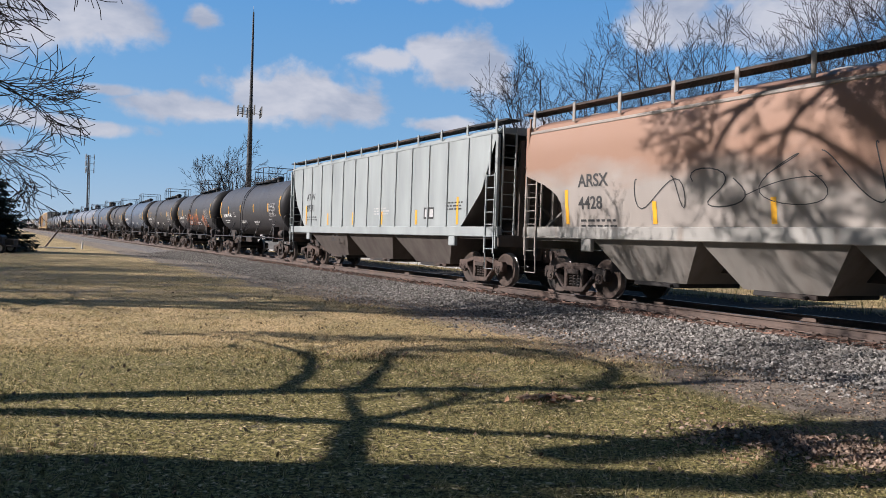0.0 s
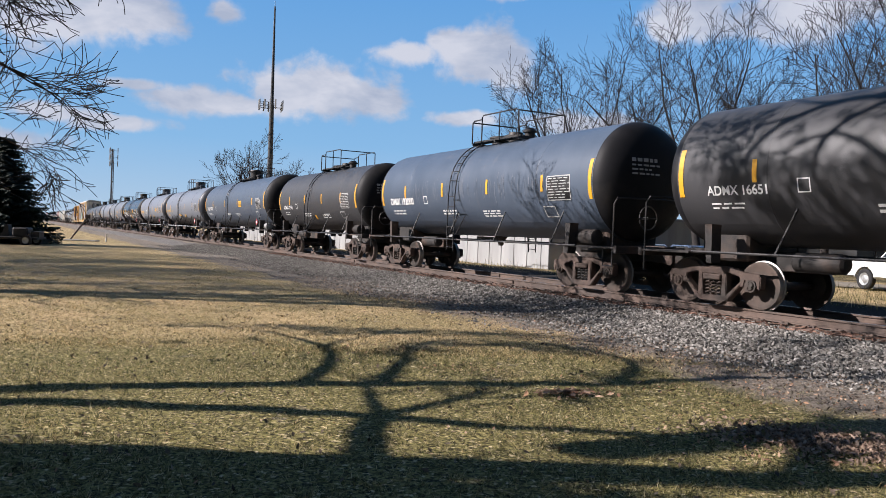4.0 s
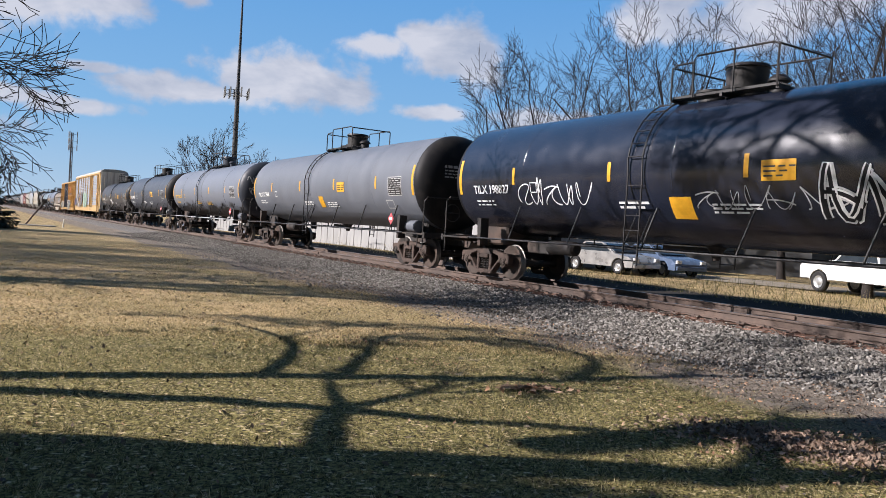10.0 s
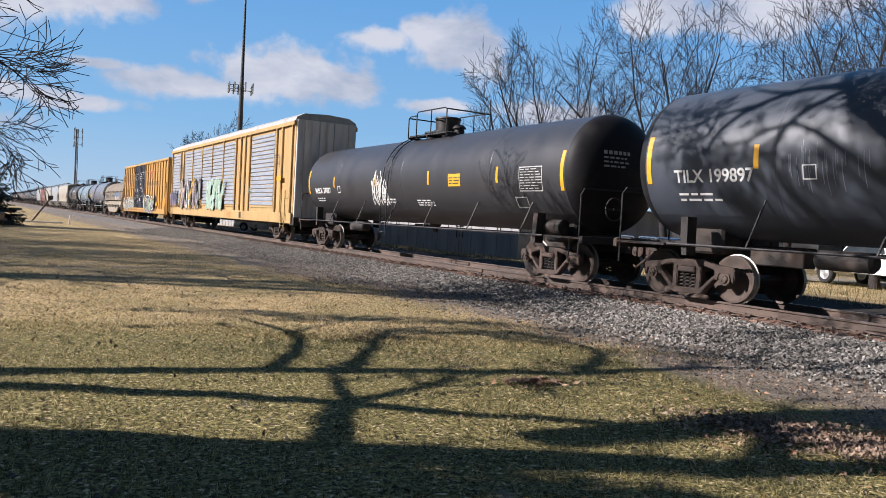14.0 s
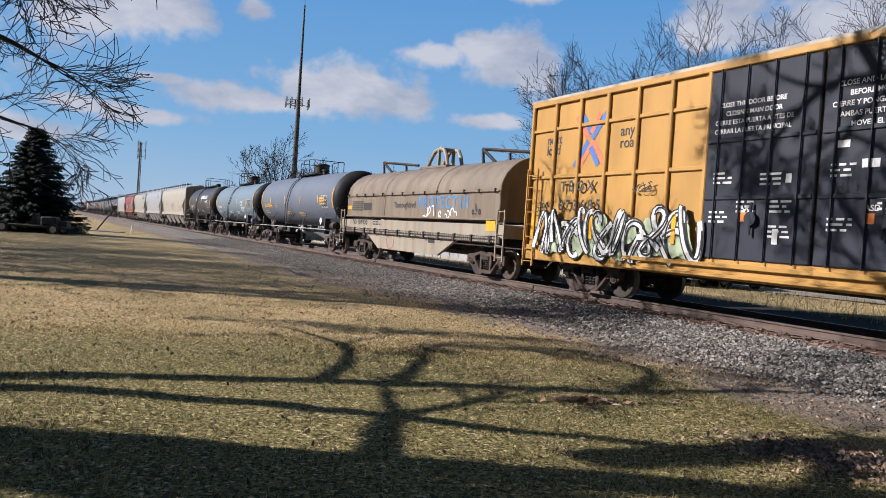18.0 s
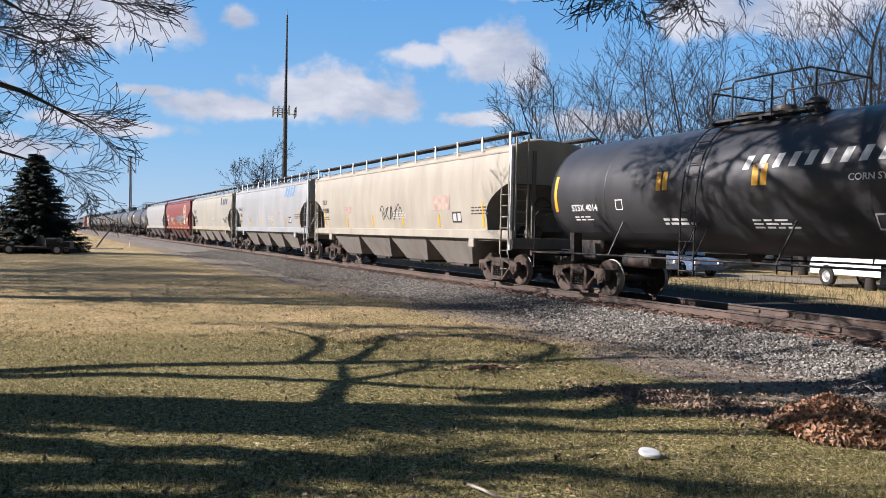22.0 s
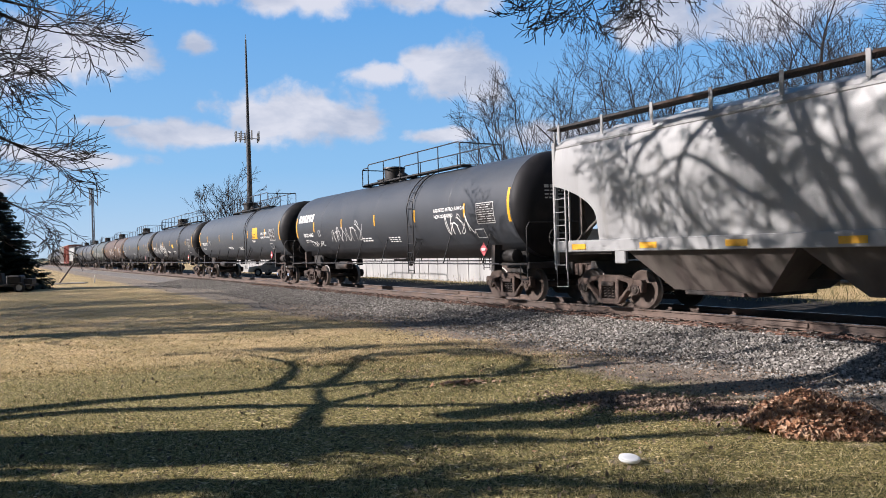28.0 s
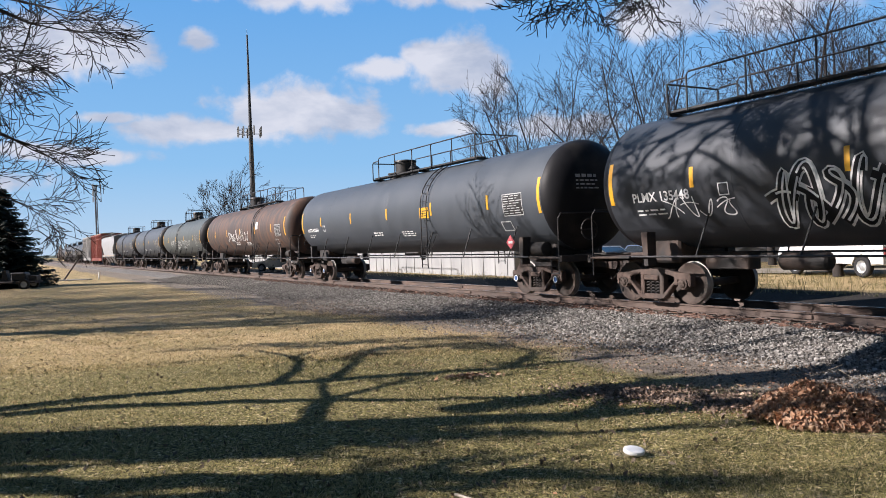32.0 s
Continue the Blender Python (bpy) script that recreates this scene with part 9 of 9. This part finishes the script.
# long tank cars
couple(7, tank_car(length(7), 1.52, 2.72, P_TILX, HEAD, BELLY, "blue-grey tank car with white number and red placard", lines=["TILX 198785"], text_h=0.36, yellow_panel=1.1, placard=REDM, tank_grey=GALV, **STD))
couple(8, tank_car(length(8), 1.52, 2.72, P_TWO, UTL_HEAD_SHADE, P_TWO, "light grey tank car with amber number and black belly", lines=["UTLX 212573"], text_h=0.34, ink=AMBER, placard=REDM, metal=GALV, cut=2.25, house_mat=P_DARK, tank_grey=P_MID, caps=True, **STD))
couple(9, tank_car(length(9), 1.52, 2.72, P_TWO, UTL_HEAD_SHADE, P_TWO, "light grey tank car with amber number and faint graffiti", lines=["UTLX 207524"], text_h=0.36, ink=AMBER, placard=REDM, metal=GALV, cut=2.25, yellow_panel=3.2, house_mat=P_DARK, tank_grey=P_MID, caps=True,
       marks=[tags(51, -3.9, -0.95, 3, 0.9, 0.4, WHITE, 0.03), tags(52, 3.9, -0.5, 3, 0.5, 0.5, YELLOW, 0.035)], **STD))
couple(10, tank_car(length(10), 1.52, 2.72, GLOSS, HEAD, GLOSS, "glossy black tank car with white graffiti and yellow panels", lines=["TILX 198827"], text_h=0.34, yellow_panel=1.6, placard=REDM,
        marks=[tags(61, -4.9, -0.75, 5, 0.62, 0.52, WHITE, 0.04), blobs(66, 3.4, -0.55, 3, 0.7, 0.55, [HEAD, HEAD, HEAD], WHITE), tags(63, 0.6, -0.8, 6, 0.4, 0.5, DULL, 0.03), bars(-0.1, -1.0, 0.75, 0.42, 1, YELLOW, "yellow notice panel")], **STD))
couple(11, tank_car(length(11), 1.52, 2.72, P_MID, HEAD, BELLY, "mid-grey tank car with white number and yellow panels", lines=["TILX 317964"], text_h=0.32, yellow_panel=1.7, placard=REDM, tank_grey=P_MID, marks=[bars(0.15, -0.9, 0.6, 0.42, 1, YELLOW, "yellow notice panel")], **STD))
couple(12, tank_car(length(12), 1.52, 2.72, P_TWO, UTL_HEAD_SHADE, P_TWO, "light grey tank car with graffiti on its head", lines=["UTLX 207218"], text_h=0.34, ink=AMBER, placard=REDM, metal=GALV, cut=2.25, house_mat=P_DARK, tank_grey=P_MID, caps=True,
        marks=[head_tag(401, -1.15, 0.25, 6, 0.45, 0.36, DULL, 0.05), head_tag(421, -1.1, -0.3, 4, 0.4, 0.24, DULL, 0.05)], **STD))
couple(13, tank_car(length(13), 1.52, 2.72, P_DARK, HEAD, BELLY, "dark grey tank car streaked with white runs", lines=["TILX 199897"], text_h=0.38, yellow_panel=1.5, placard=REDM, tank_grey=GALV, marks=[paint_runs(511, -4.6, 3.4, 120, -0.05, P_LIGHT)], **STD))
couple(14, tank_car(length(14), 1.45, 2.62, P_COAL, HEAD, BELLY, "low black tank car with white graffiti splash", lines=["MBLX 27027"], text_h=0.34, yellow_panel=3.0, marks=[tags(77, -2.3, -0.9, 6, 0.9, 0.2, WHITE, 0.06), tags(78, -2.1, -0.75, 4, 1.0, 0.28, WHITE, 0.05)], **STD))
# autorack, boxcar, coil car
RACK = car_paint("autorack_yellow", (0.46, 0.305, 0.125), (0.30, 0.17, 0.08), 0.3, 0.55)
BOXY = car_paint("boxcar_yellow", (0.44, 0.245, 0.06), (0.26, 0.14, 0.06), 0.3, 0.55)
couple(15, autorack(length(15), RACK))
couple(16, boxcar(length(16), BOXY, "yellow boxcar with dark double doors and large graffiti"))
couple(17, coil_car(length(17)))
couple(18, tank_car(length(18), 1.40, 2.60, tank_paint("steel_grey_tank_paint", (0.125, 0.148, 0.188), 0.25), HEAD, BELLY, "steel-grey tank car with amber number", lines=["UTLX 903914"], text_h=0.36, ink=AMBER, yellow_panel=4.0, placard=WHITE, metal=GALV, caps=True, **SHORT))
couple(19, tank_car(length(19), 1.36, 2.56, P_BLUE, HEAD, BELLY, "pale blue-grey tank car with hazard wording", lines=["PROX 28074"], text_h=0.3, placard=WHITE, metal=GALV, house_mat=BLACK, tank_grey=P_BLUE,
        marks=[words("SULPHUR", 2.5, -0.10, 0.15, WHITE, "painted hazard words"), words("DIOXIDE", 2.5, -0.30, 0.15, WHITE, "painted hazard words"), words("INHALATION", 2.5, -0.50, 0.15, WHITE, "painted hazard words"), words("HAZARD", 2.5, -0.70, 0.15, WHITE, "painted hazard words")], **SHORT))
couple(20, tank_car(length(20), 1.42, 2.62, P_COAL, HEAD, BELLY, "black corn-syrup tank car with white company banner", lines=["STSX 4014"], text_h=0.26,
        marks=[bars(0.75, 0.27, 3.1, 0.27, 9, WHITE, "white company name as plain bars", 0.35, 0.45), words("CORN SYRUP", 3.0, -0.05, 0.12, WHITE, "painted words corn syrup"), bars(-1.6, -0.05, 0.4, 0.42, 2, YELLOW, "twin yellow bars"), bars(1.0, -0.05, 0.4, 0.42, 2, YELLOW, "twin yellow bars")], **dict(SYRUP, n_stripes=0)))
# second run of hoppers
couple(21, hopper_car(length(21), "cream covered hopper with black graffiti tag", car_paint("cream_hopper_paint", (0.36, 0.33, 0.272), (0.22, 0.16, 0.1), 0.25, 0.5), H_PALE, lines=["TILX", "518988"], text_h=0.28, bays=4, run=1.3, knee=3.0, board=FRAME, post=WHITE,
       marks=[tags(81, -0.6, 2.0, 5, 0.62, 0.42, DARKLET, 0.05), bars(-4.8, 2.3, 1.3, 0.3, 1, mat("faded_red_notice", (0.40, 0.30, 0.25), 0.7, 0, 0.3, 5), "faded red notice"), bars(4.1, 2.3, 1.7, 0.5, 1, MATS["faded_red_notice"], "faded red notice")]))
couple(22, hopper_car(length(22), "white covered hopper with a faded blue logo", car_paint("chalk_hopper_paint", (0.30, 0.31, 0.318), (0.19, 0.175, 0.155), 0.22, 0.5), H_PALE, lines=["GACX", "54106"], text_h=0.3, bays=4, run=1.3, knee=3.0, post=WHITE, caps=True,
       marks=[bars(4.2, 3.35, 2.0, 0.55, 4, mat("faded_blue_logo", (0.13, 0.27, 0.48), 0.7, 0, 0.4, 4), "faded blue company logo as plain bars", 0.25, 0.6), bars(-5.0, 2.25, 0.9, 0.1, 1, MATS["faded_red_notice"], "faded red notice"), bars(2.2, 2.4, 1.3, 0.12, 1, MATS["faded_red_notice"], "faded red notice")]))
couple(23, hopper_car(length(23), "beige covered hopper with a dark company logo", car_paint("beige_hopper_paint", (0.32, 0.305, 0.262), (0.2, 0.17, 0.125), 0.22, 0.5), H_PALE, lines=["VTGX", "510037"], text_h=0.36, text_z=2.8, plain=True, bays=4, run=1.3, knee=3.0, stripes="low",
       marks=[bars(4.6, 3.35, 0.5, 0.5, 1, DARKLET, "dark company emblem as a plain slanted shape", -0.3, 0.7), bars(5.3, 3.32, 1.7, 0.42, 3, mat("navy_logo", (0.03, 0.04, 0.10), 0.6), "dark company name as slanted plain bars", 0.3, 0.62), words("THE GANG", -6.7, 2.05, 0.18, DARKLET, "black spray words the gang"), tags(91, 4.9, 1.95, 7, 0.3, 0.24, DARKLET, 0.05)]))


def wheel_emblem(x, z, r):
    def go(car, near, zc, xs):
        ring = [(r * math.cos(t), r * math.sin(t)) for t in np.linspace(0, math.tau, 40)]
        mark(car, "emblem", [(ribbon(ring, r * 0.42), x, z)], mat("cream_emblem", (0.434, 0.385, 0.294), 0.6), near, "round cream railroad emblem")
        mark(car, "emblem_cross", [(patch(r * 0.34, r * 1.7, 4), x - r * 0.17, z - r * 0.85), (patch(r * 1.7, r * 0.34, 2), x - r * 0.85, z - r * 0.17)], MATS["cream_emblem"], lambda a, c: near(a, c) - 0.003)
        shp = []
        for i in range(22):
            t = i * math.tau / 22
            shp.append((ribbon([(r * 0.93 * math.cos(t), r * 0.93 * math.sin(t)), (r * 1.1 * math.cos(t), r * 1.1 * math.sin(t))], 0.06), x, z))
        mark(car, "emblem_lettering", shp, H_RED, lambda a, c: near(a, c) - 0.004)
    return go


couple(24, hopper_car(length(24), "oxide-red covered hopper with round emblem and silver graffiti", H_RED, H_REDUNDER, lines=["BNSF", "450353"], text_h=0.32, text_z=2.6, ink=WHITE, bays=4, run=1.3, knee=3.0, stripes="low", trim=H_REDUNDER, board=H_REDUNDER, faint=AMBER, box_ink=WHITE,
       marks=[wheel_emblem(5.0, 3.05, 0.62), blobs(101, -3.9, 2.3, 6, 0.40, 0.36, [TEAL_SPRAY, GALV, P_BLUE], DULL), blobs(111, 0.2, 2.3, 10, 0.55, 0.47, [GALV, P_BLUE, GALV], mat("silver_spray", (0.36, 0.36, 0.38), 0.5)), words("MUST OPEN HATCH COVERS", -3.4, 1.93, 0.1, AMBER, "painted words must open hatch covers"), words("BEFORE UNLOADING CAR", -3.35, 1.8, 0.1, AMBER, "painted words before unloading car"), words("MUST OPEN HATCH COVERS", 1.6, 1.93, 0.1, AMBER, "painted words must open hatch covers"), words("BEFORE UNLOADING CAR", 1.65, 1.8, 0.1, AMBER, "painted words before unloading car"), bars(6.0, 1.85, 0.4, 0.3, 1, YELLOW, "yellow square")]))
couple(25, hopper_car(length(25), "light grey covered hopper, weathered along the sill", car_paint("grey_hopper_paint", (0.30, 0.302, 0.30), (0.17, 0.155, 0.135), 0.3, 0.5), H_UNDER, text_h=0.28, bays=3, run=1.5, knee=3.0, stripes="low"))
# pressure tank cars
couple(26, tank_car(length(26), 1.52, 2.72, P_LPG2, HEAD, BELLY, "graphite pressure tank car with a white banner and graffiti", lines=["PROX 93967"], text_h=0.26, placard=REDM, text_in=1.0,
        marks=[bars(-8.5, 0.22, 2.0, 0.34, 6, WHITE, "white company name as plain bars"), tags(121, -4.6, -0.75, 6, 0.75, 0.55, DULL, 0.045), tags(124, 5.2, -0.75, 4, 0.6, 0.4, WHITE, 0.04), words("LIQUEFIED PETROLEUM GAS", 4.6, 0.0, 0.11, WHITE, "painted gas name"), words("NON-ODORIZED", 4.6, -0.2, 0.11, WHITE, "painted gas name"), tags(125, -7.2, -0.9, 5, 0.25, 0.3, WHITE, 0.03)], **LPG))
couple(27, tank_car(length(27), 1.52, 2.72, P_LPG, HEAD, BELLY, "graphite pressure tank car with a yellow panel", lines=["GATX 218243"], text_h=0.3, placard=REDM, panel_size=(1.0, 0.62), yellow_panel=4.3, caps=True, marks=[words("NON-ODORIZED", 5.9, -0.12, 0.11, WHITE, "painted gas name"), words("LIQUEFIED PETROLEUM GAS", 5.9, -0.32, 0.09, WHITE, "painted gas name"), words("FRA AP", 4.2, -0.5, 0.12, WHITE, "painted letters FRA AP")], **LPG))
couple(28, tank_car(length(28), 1.52, 2.72, P_LPG2, HEAD, BELLY, "soot-grey pressure tank car with bold white graffiti", lines=["PLMX 135448"], text_h=0.32, placard=REDM, ladder=4.2, deck=(-12.0, 3.6), house=-6.0, brackets=7, n_stripes=5,
        marks=[blobs(131, -4.6, -0.62, 5, 0.85, 0.5, [HEAD], WHITE), tags(135, -7.4, -0.85, 4, 0.5, 0.45, WHITE, 0.035), bars(0.8, -0.45, 0.8, 0.3, 1, AMBER, "amber panel")]))
couple(29, tank_car(length(29), 1.5, 2.7, P_LPG, HEAD, BELLY, "dark grey pressure tank car with a yellow panel", lines=["NATX 400554"], text_h=0.26, placard=REDM, yellow_panel=2.6, caps=True, **LPG))
couple(30, tank_car(length(30), 1.5, 2.7, P_RUST, P_RUST, BELLY, "rust-stained dark tank car with white graffiti", text_h=0.26, marks=[tags(141, -3, -0.6, 8, 0.7, 0.6, WHITE, 0.05), bars(3.4, 0.0, 0.6, 0.4, 1, WHITE, "white panel")], **LPG))
couple(31, tank_car(length(31), 1.5, 2.7, tank_paint("green_grey_tank_paint", (0.075, 0.085, 0.08), 0.3), HEAD, BELLY, "green-grey tank car with pale graffiti marks", text_h=0.26, marks=[tags(151, -4, -0.6, 10, 0.5, 0.8, DULL, 0.06)], **STD))
couple(32, tank_car(length(32), 1.5, 2.7, P_LPG, HEAD, BELLY, "graphite tank car far down the train", **STD))
couple(33, tank_car(length(33), 1.5, 2.7, P_LPG2, HEAD, BELLY, "soot-grey tank car far down the train", **STD))
couple(34, hopper_car(length(34), "pale grey covered hopper far down the train", MATS["grey_hopper_paint"], H_UNDER, stripes="low"))
couple(35, boxcar(length(35), car_paint("brown_red_boxcar", (0.26, 0.07, 0.05), amount=0.3), "brown-red boxcar far down the train", False, False))
couple(36, boxcar(length(36), car_paint("white_boxcar", (0.294, 0.284, 0.274), amount=0.2), "white boxcar far down the train", False, False))
for i in range(37, 41):
    couple(i, tank_car(length(i), 1.5, 2.7, P_COAL if i % 2 else P_LPG, HEAD, BELLY, "black tank car at the far end of the train", **STD))


# ---- ties under the rails ----
bed = bpy.data.objects["track_bed"]
tie = mesh_of("tie", box((-0.115, -1.3, -0.36), (0.115, 1.3, -0.172), 0.012), TIE)
plate = bmesh.new()
rnd = random.Random(3)
for i in range(300):
    s = -14 + i * 0.52
    ob = part("tie", tie, None, bed)
    q = along(s + rnd.uniform(-0.03, 0.03), rnd.uniform(-0.05, 0.05), rnd.uniform(-0.008, 0.0))
    ob.matrix_basis = Matrix.Translation(q) @ pose(0, 0, 0, 0, 0, CAR_TURN + rnd.uniform(-1.5, 1.5))
me = bpy.data.meshes.new("tie_plate")
vs, fs = [], []
for i in range(170):
    s = -14 + i * 0.52
    for d in (-0.7535, 0.7535):
        for dd, ds, hz in ((0, 0, 0.012), (-0.13, 0.05, 0.03), (0.13, -0.05, 0.03), (-0.13, -0.06, 0.025)):
            o = len(vs)
            wx, wy = (0.09, 0.17) if dd == 0 else (0.02, 0.02)
            for zz in (-0.18, -0.172 + hz):
                for a, b in ((-wx, -wy), (wx, -wy), (wx, wy), (-wx, wy)):
                    vs.append(tuple(along(s + ds + a, d + dd + b, zz)))
            fs += [(o + 4, o + 5, o + 6, o + 7), (o, o + 1, o + 5, o + 4), (o + 1, o + 2, o + 6, o + 5), (o + 2, o + 3, o + 7, o + 6), (o + 3, o, o + 4, o + 7)]
me.from_pydata(vs, [], fs)
me.materials.append(RAILWEB)
tagged(new("tie_plates", me), "rusty tie plates and spikes under the rails", "tie plate", kind="stuff")


# ---- the train's way: distance run at each time ----
RUN = [(0, 0.0), (4, 62.1), (8, 124.1), (12, 186.1), (16, 248.1), (20, 310.6), (24, 373.4), (28, 436.5), (32, 499.9)]


def spin(wheels, x):
    """Every wheelset of one place in its truck turns alike, so the first one's keys serve all."""
    ts, ds = zip(*RUN)
    rows = []
    for k in range(32 * FPS + 1):
        rows.append((k / FPS, pose(x, 0, WHEEL_R, 0, -math.degrees(float(np.interp(k / FPS, ts, ds)) / WHEEL_R), 0)))
    walk(wheels[0], rows)
    keys = wheels[0].animation_data
    for w in wheels[1:]:
        w.rotation_mode = "QUATERNION"
        w.animation_data_create()
        w.animation_data.action = keys.action
        w.animation_data.action_slot = keys.action_slot


def motions():
    for sg in (-1, 1):
        spin(WHEELSETS[sg], sg * 0.89)
    for ob, mid in TRAIN:
        walk(ob, [(t, Matrix.Translation(along(mid - d)) @ pose(0, 0, 0, 0, 0, CAR_TURN)) for t, d in RUN])


motions()
